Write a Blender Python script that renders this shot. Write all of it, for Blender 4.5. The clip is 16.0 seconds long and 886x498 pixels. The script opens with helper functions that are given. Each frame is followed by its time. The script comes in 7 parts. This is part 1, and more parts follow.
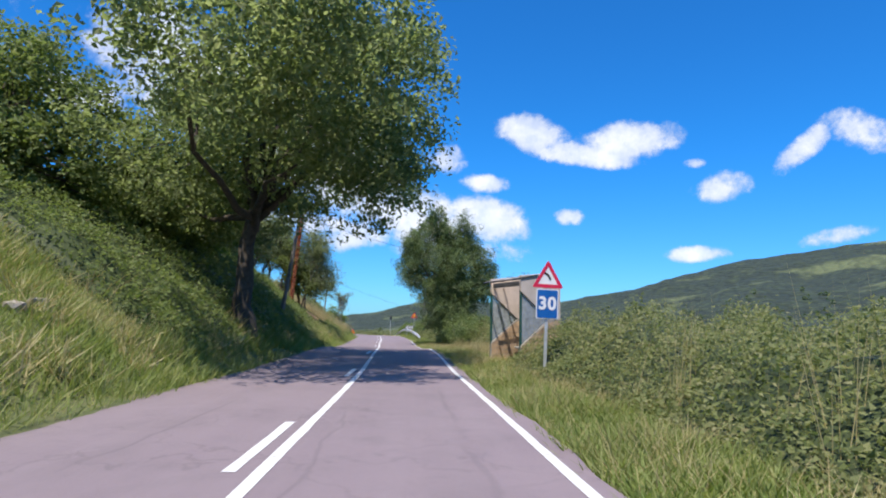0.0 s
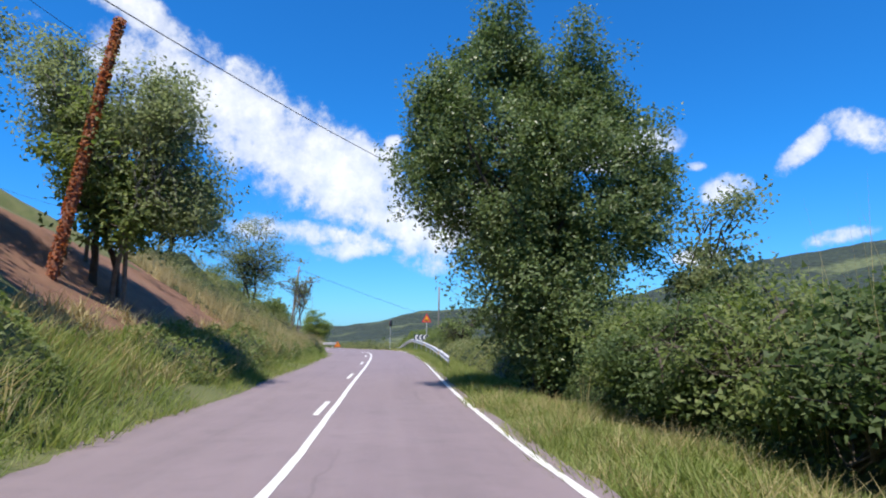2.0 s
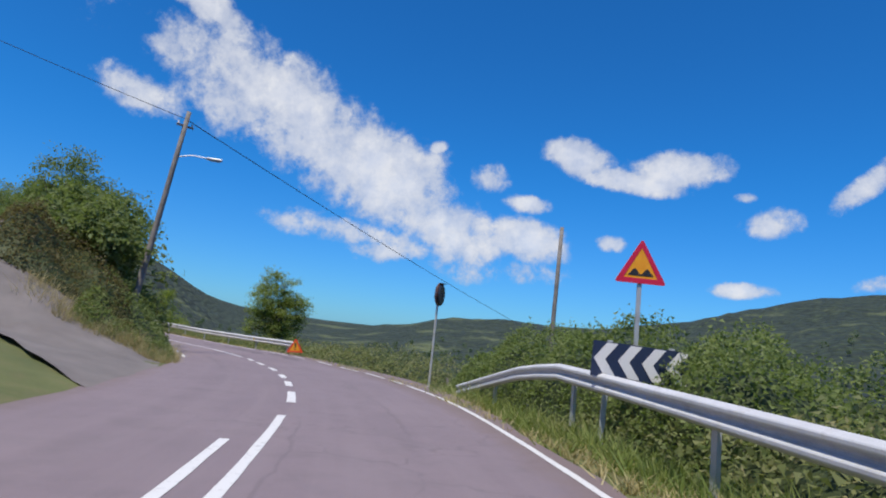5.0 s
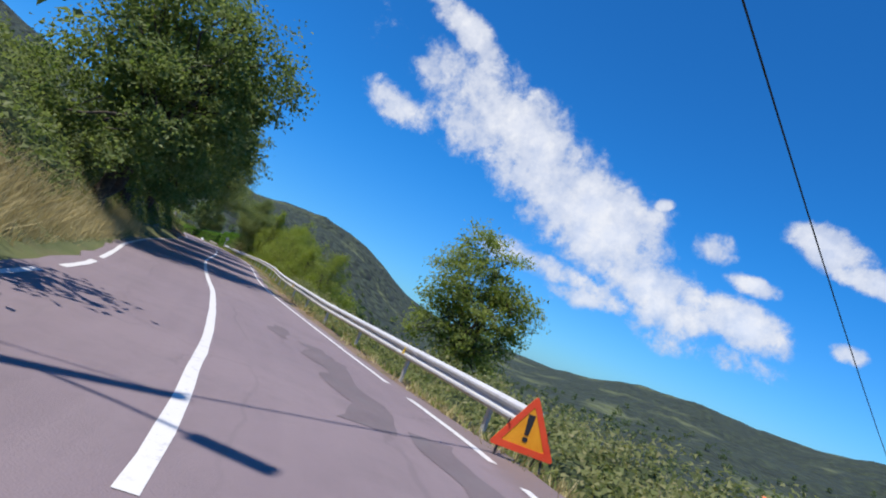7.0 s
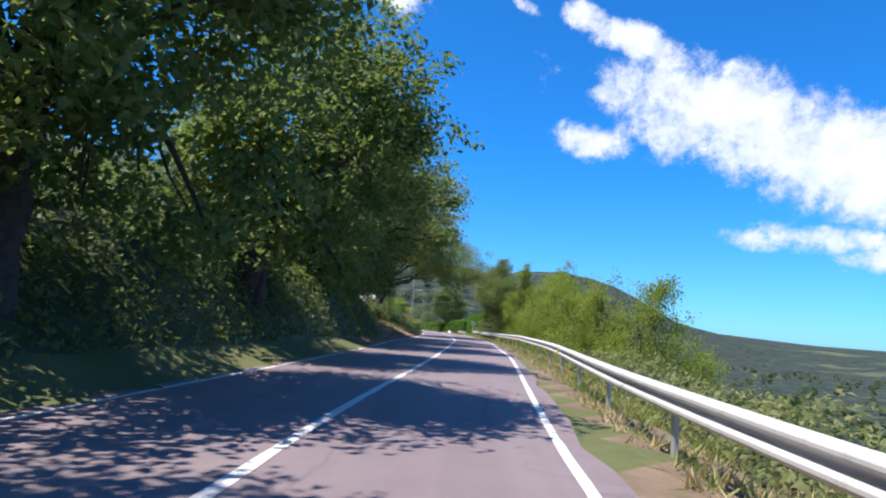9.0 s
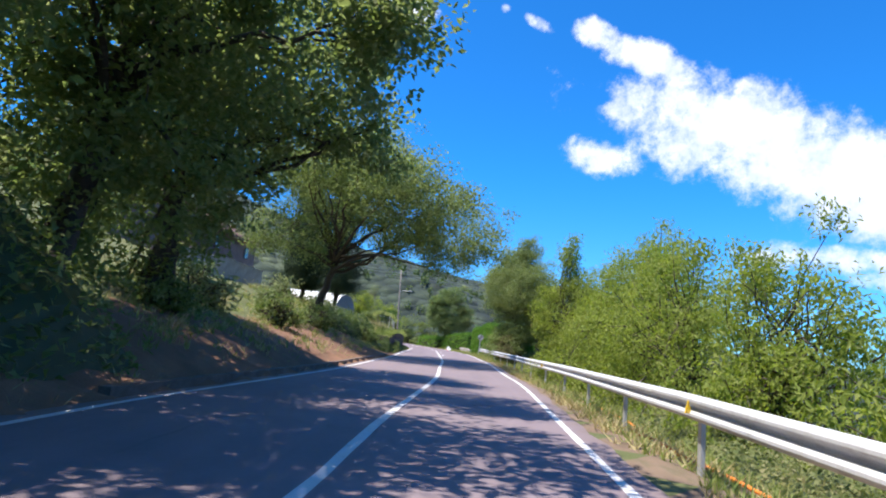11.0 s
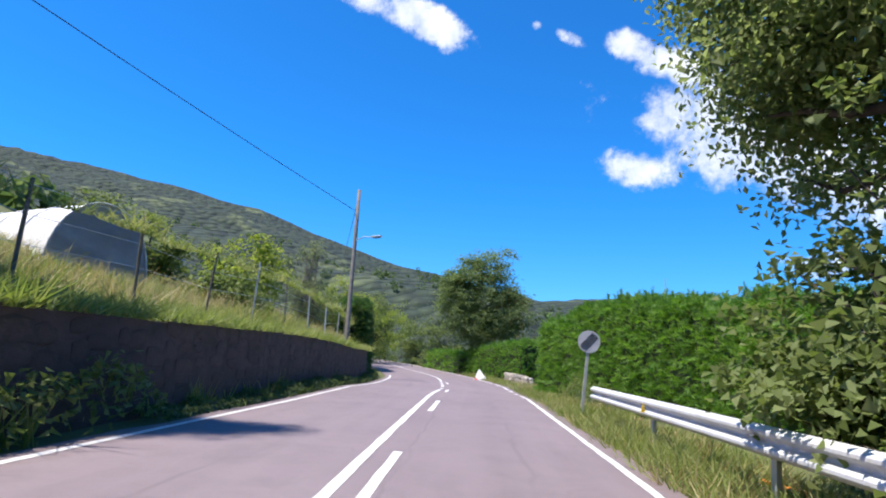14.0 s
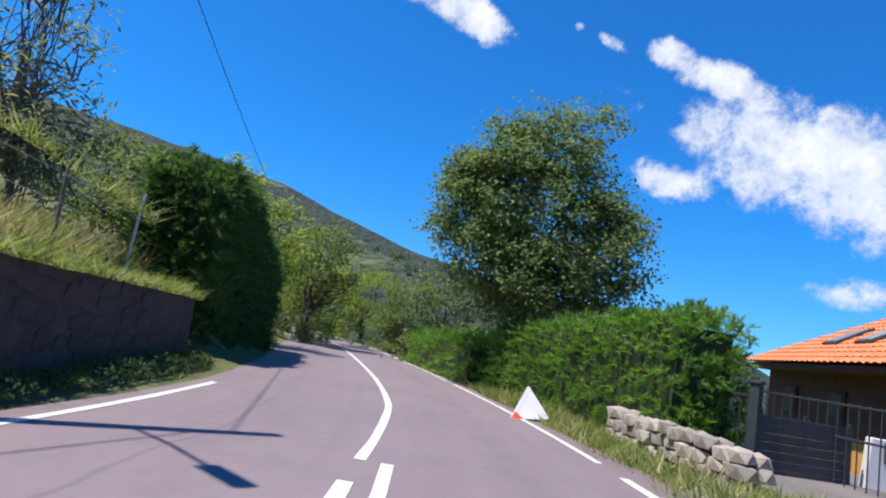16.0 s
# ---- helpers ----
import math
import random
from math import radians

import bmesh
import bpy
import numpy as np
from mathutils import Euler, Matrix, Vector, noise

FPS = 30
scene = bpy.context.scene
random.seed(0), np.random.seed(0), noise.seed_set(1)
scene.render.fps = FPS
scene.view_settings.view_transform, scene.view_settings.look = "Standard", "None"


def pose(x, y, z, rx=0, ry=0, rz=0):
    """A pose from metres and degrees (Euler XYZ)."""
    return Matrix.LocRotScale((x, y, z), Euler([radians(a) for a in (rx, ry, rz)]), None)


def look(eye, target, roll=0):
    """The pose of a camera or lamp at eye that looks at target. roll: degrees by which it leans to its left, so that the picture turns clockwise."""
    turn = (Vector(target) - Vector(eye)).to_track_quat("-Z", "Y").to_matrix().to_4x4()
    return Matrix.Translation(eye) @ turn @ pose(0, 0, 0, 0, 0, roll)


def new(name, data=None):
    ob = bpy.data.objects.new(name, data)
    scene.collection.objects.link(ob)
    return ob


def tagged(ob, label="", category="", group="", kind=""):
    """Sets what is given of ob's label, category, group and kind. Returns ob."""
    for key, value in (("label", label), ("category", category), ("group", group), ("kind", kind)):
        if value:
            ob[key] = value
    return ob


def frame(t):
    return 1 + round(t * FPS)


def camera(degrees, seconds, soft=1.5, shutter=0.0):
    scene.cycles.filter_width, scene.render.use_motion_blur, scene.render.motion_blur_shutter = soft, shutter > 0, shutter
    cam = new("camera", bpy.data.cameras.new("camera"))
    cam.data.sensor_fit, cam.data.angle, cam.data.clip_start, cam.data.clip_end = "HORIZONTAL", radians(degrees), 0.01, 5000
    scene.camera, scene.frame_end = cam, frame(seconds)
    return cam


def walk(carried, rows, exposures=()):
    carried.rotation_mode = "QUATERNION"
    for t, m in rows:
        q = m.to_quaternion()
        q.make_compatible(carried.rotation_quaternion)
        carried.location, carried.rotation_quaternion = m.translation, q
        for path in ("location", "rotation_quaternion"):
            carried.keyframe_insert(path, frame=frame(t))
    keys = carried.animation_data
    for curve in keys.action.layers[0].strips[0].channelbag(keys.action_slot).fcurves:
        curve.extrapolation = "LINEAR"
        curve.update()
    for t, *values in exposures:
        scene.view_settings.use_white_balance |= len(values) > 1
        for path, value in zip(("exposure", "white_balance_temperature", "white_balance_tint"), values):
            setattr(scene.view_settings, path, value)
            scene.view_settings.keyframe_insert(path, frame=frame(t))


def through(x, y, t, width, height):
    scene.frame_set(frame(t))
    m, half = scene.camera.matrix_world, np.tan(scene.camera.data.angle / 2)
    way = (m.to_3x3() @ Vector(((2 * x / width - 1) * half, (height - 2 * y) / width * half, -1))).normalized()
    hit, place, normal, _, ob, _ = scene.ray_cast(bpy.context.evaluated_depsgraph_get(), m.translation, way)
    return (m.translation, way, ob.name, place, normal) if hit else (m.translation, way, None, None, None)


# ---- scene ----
cam = camera(73.2, 16.0, soft=2.0)
PATH = [
    (0, (7.549, -10.174, 1.587), (7.549, -8.187, 1.814), 1.40),
    (0.5, (7.186, -1.472, 1.409), (7.177, 0.511, 1.668), 0.50),
    (1, (6.525, 7.048, 1.245), (6.521, 9.029, 1.520), 0.20),
    (1.5, (5.924, 15.393, 1.225), (5.913, 17.376, 1.485), 0.90),
    (2, (5.224, 22.912, 1.059), (5.215, 24.896, 1.313), 0.30),
    (2.5, (4.384, 30.535, 0.616), (4.395, 32.518, 0.878), 0.90),
    (2.9, (3.874, 37.166, 0.463), (3.893, 39.148, 0.727), 1.40),
    (3.4, (3.206, 45.456, 0.343), (3.220, 47.438, 0.611), 1.90),
    (3.9, (2.467, 53.612, 0.257), (2.459, 55.594, 0.528), 2.60),
    (4.4, (1.624, 61.489, 0.183), (1.573, 63.470, 0.456), 3.70),
    (5, (0.417, 70.308, 0.079), (0.285, 72.285, 0.353), 6.00),
    (5.5, (-0.796, 76.843, -0.050), (-1.024, 78.811, 0.224), 9.00),
    (6, (-2.325, 82.437, -0.244), (-2.680, 84.387, 0.027), 13.50),
    (6.5, (-4.802, 88.620, -0.441), (-5.376, 90.522, -0.207), 18.30),
    (7, (-7.441, 93.568, -0.636), (-8.229, 95.392, -0.407), 22.10),
    (7.5, (-10.920, 98.560, -0.645), (-11.887, 100.299, -0.444), 20.50),
    (8, (-14.503, 102.708, -0.775), (-15.687, 104.310, -0.590), 17.52),
    (8.5, (-19.043, 108.324, -0.840), (-20.406, 109.773, -0.637), 9.20),
    (9, (-23.412, 113.214, -0.899), (-24.848, 114.586, -0.667), 4.10),
    (9.5, (-27.916, 118.161, -0.943), (-29.375, 119.504, -0.683), 1.40),
    (10, (-32.546, 123.169, -0.980), (-34.000, 124.513, -0.701), 1.00),
    (10.5, (-37.297, 128.252, -1.016), (-38.738, 129.611, -0.738), 2.70),
    (11, (-42.154, 133.443, -1.058), (-43.609, 134.787, -0.782), 5.10),
    (11.5, (-47.107, 138.784, -1.113), (-48.577, 140.109, -0.824), 4.40),
    (12, (-52.140, 144.337, -1.189), (-53.622, 145.646, -0.889), 3.80),
    (12.5, (-57.418, 149.837, -1.331), (-58.919, 151.123, -1.025), 5.00),
    (13, (-63.011, 155.215, -1.426), (-64.531, 156.477, -1.112), 5.10),
    (13.6, (-69.725, 161.441, -1.586), (-71.265, 162.675, -1.261), 4.10),
    (14, (-74.319, 165.469, -1.652), (-75.854, 166.708, -1.325), 4.00),
    (14.5, (-79.852, 170.337, -1.757), (-81.393, 171.567, -1.422), 3.30),
    (15, (-84.926, 174.787, -1.765), (-86.462, 176.029, -1.451), 3.60),
    (15.5, (-89.396, 178.970, -1.954), (-90.950, 180.193, -1.656), 7.30),
    (16, (-94.017, 182.726, -2.166), (-95.597, 183.915, -1.870), 9.60),
]
walk(cam, [(t, look(eye, target, roll)) for t, eye, target, roll in PATH],
     exposures=[(0, 0.52), (0.5, 0.86), (1.0, 0.82), (1.5, 0.54), (3, 0.52), (5.3, 0.0), (6.5, 0.12), (8.2, 0.48), (10.3, 0.92), (11.5, 0.88), (12.5, 0.86), (13.5, 0.9), (14.3, 0.62), (16, 0.5)])

# ---- light: high summer sun from behind, clear sky with cumulus ----
SUN_TO = Vector((-0.139, -0.382, 0.9135)).normalized()


class Nodes:
    """Short forms for wiring a node tree."""

    def __init__(self, tree):
        self.tree = tree
        tree.nodes.clear()

    def add(self, kind, **values):
        n = self.tree.nodes.new("ShaderNode" + kind)
        for key, value in values.items():
            self.put(n, key.replace("_", " "), value)
        return n

    def put(self, n, key, value):
        if isinstance(value, bpy.types.NodeSocket):
            self.tree.links.new(value, n.inputs[key])
        else:
            n.inputs[key].default_value = value

    def math(self, operation, *values, clamp=False):
        n = self.tree.nodes.new("ShaderNodeMath")
        n.operation, n.use_clamp = operation, clamp
        for key, value in enumerate(values):
            self.put(n, key, value)
        return n.outputs[0]

    def dot(self, a, b):
        n = self.tree.nodes.new("ShaderNodeVectorMath")
        n.operation = "DOT_PRODUCT"
        self.put(n, 0, a), self.put(n, 1, b)
        return n.outputs["Value"]

    def remap(self, value, a, b, c=0.0, d=1.0, smooth=False):
        n = self.tree.nodes.new("ShaderNodeMapRange")
        n.interpolation_type = "SMOOTHSTEP" if smooth else "LINEAR"
        for key, v in enumerate((value, a, b, c, d)):
            self.put(n, key, v)
        return n.outputs[0]

    def mix(self, factor, a, b, blend="MIX"):
        n = self.tree.nodes.new("ShaderNodeMix")
        n.data_type, n.blend_type = "RGBA", blend
        self.put(n, 0, factor), self.put(n, 6, a), self.put(n, 7, b)
        return n.outputs[2]

    def noise(self, where, scale, detail=3.0, roughness=0.55):
        n = self.add("TexNoise", Scale=scale, Detail=detail, Roughness=roughness, Vector=where)
        return n.outputs[0]


def sky_dir(az, el):
    a, e = radians(az), radians(el)
    return Vector((-math.sin(a) * math.cos(e), math.cos(a) * math.cos(e), math.sin(e)))


# Clouds: azimuth to the left from +y, elevation, half length, half height, slant (degrees), density.
CLOUDS = [
    (-8.3, 17.4, 4.03, 1.82, -17.2, 1.0),
    (-17.0, 16.6, 4.73, 1.78, 3.4, 1.0),
    (-12.8, 15.6, 5.0, 1.16, -8.5, 1),
    (-23.2, 14.1, 0.9, 0.49, -5.3, 0.7),
    (-25.2, 11.9, 2.68, 1.34, 11.7, 0.85),
    (-31.9, 14.6, 2.9, 0.99, 38.3, 0.8),
    (-35.6, 15.4, 2.72, 1.46, -27.6, 0.9),
    (-23.2, 6.1, 2.51, 0.74, 1.5, 0.9),
    (-33.4, 7.1, 2.52, 0.78, 10.6, 0.8),
    (-12.1, 9.6, 1.66, 0.86, -6.5, 0.9),
    (5.4, 17.4, 0.89, 0.57, 17.4, 0.7),
    (0.2, 15.1, 2.11, 1.53, 0.9, 0.8),
    (-4.3, 12.9, 2.59, 0.89, -2.4, 0.75),
    (-4.0, 9.3, 4.88, 2.28, -5.1, 0.9),
]
CLOUDS += [
    (21.2, 18.9, 14.0, 4.9, -18.5, 1.15),
    (11.2, 14.4, 10.8, 5.0, -24.2, 1.15),
    (2.8, 9.5, 6.37, 3.14, -22.9, 1.0),
    (31.1, 21.4, 2.89, 1.28, -15.4, 0.9),
    (32.1, 17.6, 4.6, 2.0, -15.7, 0.9),
    (12.6, 8.4, 7.64, 1.46, -5.0, 0.8),
    (9.4, 7.2, 5.0, 1.31, 8.3, 0.8),
    (-1.6, 6.4, 5.85, 1.35, -1.0, 0.5),
    (30.4, 26.4, 2.84, 1.45, -5.6, 0.85),
    (26.9, 24.9, 1.92, 1.24, -16.7, 0.8),
    (33.6, 28.0, 2.29, 1.37, -25.1, 0.85),
    (29.7, 26.0, 3.0, 1.21, -45.3, 0.8),
    (39.6, 29.1, 1.56, 0.58, -26.9, 0.7),
    (55.0, 30.1, 4.72, 1.82, -17.5, 0.95),
    (60.9, 31.3, 3.09, 1.17, -2.6, 0.9),
    (43.0, 30.2, 0.56, 0.53, -1.7, 0.6),
    (26.7, 24.6, 3.92, 1.76, -35.0, 0.85),
]


def build_sky():
    world = bpy.data.worlds.new("sky")
    scene.world = world
    world.use_nodes = True
    k = Nodes(world.node_tree)
    sky = k.add("TexSky")
    sky.sky_type, sky.sun_disc, sky.sun_elevation = "NISHITA", False, radians(66.0)
    sky.sun_rotation = math.atan2(SUN_TO.x, SUN_TO.y)
    sky.altitude, sky.air_density, sky.dust_density, sky.ozone_density = 200.0, 1.0, 0.15, 1.6
    way = k.add("TexCoord").outputs["Generated"]
    height = k.add("SeparateXYZ", Vector=way).outputs[2]
    tint = k.mix(k.remap(height, -0.02, 0.3, smooth=True), (0.33, 0.84, 1.58, 1), (0.16, 0.93, 1.76, 1))
    tone = k.mix(1.0, sky.outputs[0], tint, "MULTIPLY")
    fine = k.math("ADD", k.remap(k.noise(way, 10.0, 12.0, 0.68), 0.25, 0.75, -0.85, 0.85), k.remap(k.noise(way, 38.0, 6.0, 0.7), 0.25, 0.75, -0.28, 0.28))
    wide = k.remap(k.noise(way, 4.5, 2.0), 0.25, 0.75, -0.25, 0.25)
    total = None
    for az, el, length, tall, slant, dense in CLOUDS:
        c = sky_dir(az, el)
        right = Vector((c.y, -c.x, 0)).normalized()
        up = right.cross(c)
        a = radians(slant)
        u, v = right * math.cos(a) + up * math.sin(a), up * math.cos(a) - right * math.sin(a)
        p = k.dot(way, u / math.tan(radians(length)))
        q = k.dot(way, v / math.tan(radians(tall)))
        inside = k.math("MULTIPLY_ADD", k.math("ADD", k.math("MULTIPLY", p, p), k.math("MULTIPLY", q, q)), -dense, dense)
        total = inside if total is None else k.math("SMOOTH_MAX", total, inside, 0.12)
    ahead = k.math("GREATER_THAN", k.dot(way, sky_dir(15, 15)), 0.2)
    body = k.math("ADD", k.math("ADD", total, fine), wide)
    mottle = k.remap(k.noise(way, 26.0, 6.0, 0.6), 0.3, 0.7)
    mask = k.math("MULTIPLY", k.math("MULTIPLY", k.remap(body, -0.1, 0.75, smooth=True), ahead), k.remap(mottle, 0, 1, 0.72, 0.97))
    white = k.mix(k.remap(k.math("MULTIPLY_ADD", mottle, 0.5, body), 0.3, 1.5), (5.6, 6.3, 7.9, 1), (9.6, 9.8, 10.4, 1))
    back = k.add("Background", Strength=0.08, Color=k.mix(mask, tone, white))
    k.add("OutputWorld", Surface=back.outputs[0])


build_sky()
sun_data = bpy.data.lights.new("sun", "SUN")
sun_data.energy, sun_data.angle, sun_data.color = 5.0, radians(0.53), (1.0, 0.93, 0.83)
sun = new("sun", sun_data)
sun.matrix_world = look(SUN_TO * 50, (0, 0, 0))


# ---- materials ----
def material(name):
    m = bpy.data.materials.new(name)
    m.use_nodes = True
    return m, Nodes(m.node_tree)


def surface(name, dark, light, size=1.0, rough=0.8, grain=60.0, bump=0.3, metal=0.0, stain=None, stain_size=0.3, amount=0.5, vary=0.0):
    """A matt or metal surface: two colours by broad noise, fine grain with relief, and stains."""
    m, k = material(name)
    where = k.add("TexCoord").outputs["Object"]
    broad = k.remap(k.noise(where, 1.0 / size, 4.0, 0.6), 0.3, 0.7)
    fine = k.noise(where, grain, 3.0, 0.7)
    colour = k.mix(broad, (*dark, 1), (*light, 1))
    colour = k.mix(k.remap(fine, 0.3, 0.7, 0.0, 0.35), colour, (*[c * 0.6 for c in dark], 1))
    if stain:
        spot = k.remap(k.noise(where, 1.0 / stain_size, 5.0, 0.7), 0.5, 0.68, 0.0, amount)
        colour = k.mix(spot, colour, (*stain, 1))
    if vary:
        chance = k.add("ObjectInfo").outputs["Random"]
        tone = k.remap(chance, 0, 1, 1 - vary, 1 + vary)
        hsv = k.add("HueSaturation", Color=colour, Value=tone)
        colour = hsv.outputs[0]
    relief = k.add("Bump", Strength=bump, Distance=0.02, Height=fine)
    shader = k.add("BsdfPrincipled", Base_Color=colour, Roughness=rough, Metallic=metal, Normal=relief.outputs[0])
    k.add("OutputMaterial", Surface=shader.outputs[0])
    return m


def foliage(name, *colours, through=0.48, rough=0.6, patch=1.2):
    """Leaves or blades: colour by chance from leaf to leaf and by patches, some light let through."""
    m, k = material(name)
    chance = k.add("NewGeometry").outputs["Random Per Island"]
    where = k.add("TexCoord").outputs["Object"]
    lot = k.math("ADD", k.math("MULTIPLY", chance, 0.65), k.math("MULTIPLY", k.remap(k.noise(where, patch, 2.0), 0.3, 0.7), 0.35))
    ramp = k.add("ValToRGB", Fac=lot)
    steps = ramp.color_ramp.elements
    while len(steps) < len(colours):
        steps.new(0.5)
    for n, c in enumerate(colours):
        steps[n].position, steps[n].color = n / (len(colours) - 1), (*c, 1)
    colour = ramp.outputs[0]
    leaf = k.add("BsdfPrincipled", Base_Color=colour, Roughness=rough)
    leaf.inputs["Specular IOR Level"].default_value = 0.3
    lit = k.add("HueSaturation", Color=colour, Saturation=1.15, Value=1.25)
    glow = k.add("BsdfTranslucent", Color=lit.outputs[0])
    both = k.add("MixShader", Fac=through)
    k.tree.links.new(leaf.outputs[0], both.inputs[1])
    k.tree.links.new(glow.outputs[0], both.inputs[2])
    k.add("OutputMaterial", Surface=both.outputs[0])
    return m


def asphalt_material():
    """Old asphalt: grit, faded patches, paler wheel tracks, fine cracks and earthy edges; UV is metres across and along."""
    m, k = material("asphalt")
    where = k.add("TexCoord").outputs["Object"]
    lane = k.add("SeparateXYZ", Vector=k.add("TexCoord").outputs["UV"])
    across, on = lane.outputs[0], lane.outputs[1]
    grit = k.noise(where, 140.0, 3.0, 0.8)
    stones = k.add("TexVoronoi", Scale=75.0, Vector=where).outputs["Distance"]
    broad = k.remap(k.noise(where, 0.35, 5.0, 0.6), 0.3, 0.7)
    patchy = k.remap(k.noise(where, 1.4, 6.0, 0.7), 0.45, 0.75)
    colour = k.mix(broad, (0.161, 0.124, 0.140, 1), (0.211, 0.164, 0.180, 1))
    colour = k.mix(k.math("MULTIPLY", patchy, 0.75), colour, (0.116, 0.093, 0.103, 1))
    streak = k.add("CombineXYZ", X=k.math("MULTIPLY", across, 3.2), Y=k.math("MULTIPLY", on, 0.09))
    streaks = k.remap(k.noise(streak.outputs[0], 1.0, 4.0, 0.6), 0.42, 0.68)
    colour = k.mix(k.math("MULTIPLY", streaks, 0.35), colour, (0.226, 0.183, 0.195, 1))
    oil = k.remap(k.math("ABSOLUTE", k.math("SUBTRACT", k.math("ABSOLUTE", across), 1.6)), 0.05, 0.45, 0.28, 0.0, smooth=True)
    colour = k.mix(k.math("MULTIPLY", oil, k.remap(k.noise(where, 0.7, 3.0), 0.35, 0.65)), colour, (0.103, 0.083, 0.090, 1))
    warp = k.add("VectorMath", Vector=where)
    k.put(warp, 1, k.add("TexNoise", Scale=1.6, Detail=4.0, Vector=where).outputs["Color"])
    crack = k.add("TexVoronoi", Scale=0.32, Vector=warp.outputs[0])
    crack.feature = "DISTANCE_TO_EDGE"
    line = k.math("MULTIPLY", k.remap(crack.outputs["Distance"], 0.002, 0.008, 0.4, 0.0), k.remap(k.noise(where, 0.12, 2.0), 0.5, 0.6))
    colour = k.mix(line, colour, (0.062, 0.049, 0.053, 1))
    waver = k.math("ADD", across, k.math("MULTIPLY", k.noise(where, 0.5, 3.0), 0.5))
    for middle_, wide, much in ((-1.35, 0.035, 0.5), (0.55, 0.03, 0.4), (2.05, 0.05, 0.35)):
        seam = k.remap(k.math("ABSOLUTE", k.math("SUBTRACT", waver, middle_)), wide * 0.4, wide, much, 0.0)
        seam = k.math("MULTIPLY", seam, k.remap(k.noise(where, 0.09 + 0.03 * middle_ * middle_, 2.0), 0.48, 0.58))
        colour = k.mix(seam, colour, (0.085, 0.068, 0.075, 1))
    earth = k.remap(k.math("ADD", k.math("ABSOLUTE", across), k.math("MULTIPLY", k.noise(where, 2.2, 4.0), 0.7)), 3.3, 3.75, 0.0, 0.7)
    colour = k.mix(earth, colour, (0.137, 0.095, 0.074, 1))
    colour = k.mix(k.remap(grit, 0.3, 0.75, 0.0, 0.6), colour, (0.252, 0.199, 0.212, 1))
    relief = k.add("Bump", Strength=0.35, Distance=0.01, Height=k.math("ADD", grit, stones))
    shader = k.add("BsdfPrincipled", Base_Color=colour, Roughness=0.78, Normal=relief.outputs[0])
    k.add("OutputMaterial", Surface=shader.outputs[0])
    return m


def paint_material():
    m, k = material("road_paint")
    where = k.add("TexCoord").outputs["Object"]
    worn = k.remap(k.noise(where, 9.0, 6.0, 0.75), 0.56, 0.70, 0.0, 0.75)
    colour = k.mix(worn, (0.62, 0.61, 0.60, 1), (0.24, 0.22, 0.225, 1))
    shader = k.add("BsdfPrincipled", Base_Color=colour, Roughness=0.6)
    k.add("OutputMaterial", Surface=shader.outputs[0])
    return m


def forest_material():
    m, k = material("far_woods")
    where = k.add("TexCoord").outputs["Object"]
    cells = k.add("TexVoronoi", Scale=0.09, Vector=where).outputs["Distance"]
    broad = k.remap(k.noise(where, 0.009, 5.0, 0.6), 0.57, 0.66)
    clump = k.noise(where, 0.05, 6.0, 0.7)
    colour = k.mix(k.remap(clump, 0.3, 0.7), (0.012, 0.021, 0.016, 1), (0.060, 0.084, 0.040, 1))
    # Darker away from each crown's middle: the shade of the gaps put into colour.
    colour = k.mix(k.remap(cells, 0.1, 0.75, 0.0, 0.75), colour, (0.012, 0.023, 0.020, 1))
    colour = k.mix(k.math("MULTIPLY", broad, 0.65), colour, (0.14, 0.165, 0.07, 1))
    relief = k.add("Bump", Strength=1.0, Distance=9.0, Height=k.math("MULTIPLY", cells, -1.0))
    shader = k.add("BsdfPrincipled", Base_Color=colour, Roughness=0.95, Normal=relief.outputs[0])
    k.add("OutputMaterial", Surface=shader.outputs[0])
    return m


ASPHALT, PAINT, FOREST = asphalt_material(), paint_material(), forest_material()
TURF = surface("turf", (0.080, 0.100, 0.030), (0.14, 0.150, 0.052), 1.5, 0.95, 25.0, 0.8, stain=(0.16, 0.125, 0.065), stain_size=0.8)
SOIL = surface("red_soil", (0.165, 0.080, 0.048), (0.27, 0.145, 0.088), 0.8, 0.95, 20.0, 1.0, stain=(0.12, 0.09, 0.05), stain_size=0.5)
GRAVEL = surface("dry_verge", (0.17, 0.115, 0.08), (0.26, 0.185, 0.125), 0.6, 0.95, 40.0, 0.9, stain=(0.09, 0.10, 0.04), stain_size=0.5)
CONCRETE = surface("concrete", (0.30, 0.28, 0.26), (0.42, 0.40, 0.37), 0.5, 0.85, 70.0, 0.3, stain=(0.20, 0.18, 0.16), stain_size=0.4)
LANE = surface("worn_concrete_lane", (0.15, 0.130, 0.122), (0.22, 0.192, 0.18), 1.2, 0.9, 60.0, 0.35, stain=(0.16, 0.15, 0.14), stain_size=0.7)
STEEL = surface("galvanised_steel", (0.50, 0.515, 0.53), (0.64, 0.65, 0.66), 0.4, 0.45, 90.0, 0.06, 0.45, stain=(0.26, 0.25, 0.24), stain_size=0.3, amount=0.35)
RAIL_STEEL = surface("weathered_rail_zinc", (0.56, 0.565, 0.585), (0.70, 0.70, 0.72), 0.5, 0.55, 70.0, 0.05, 0.12, stain=(0.30, 0.28, 0.27), stain_size=0.25, amount=0.4)
BARK = surface("bark", (0.045, 0.035, 0.027), (0.11, 0.088, 0.068), 0.15, 0.95, 14.0, 1.0)
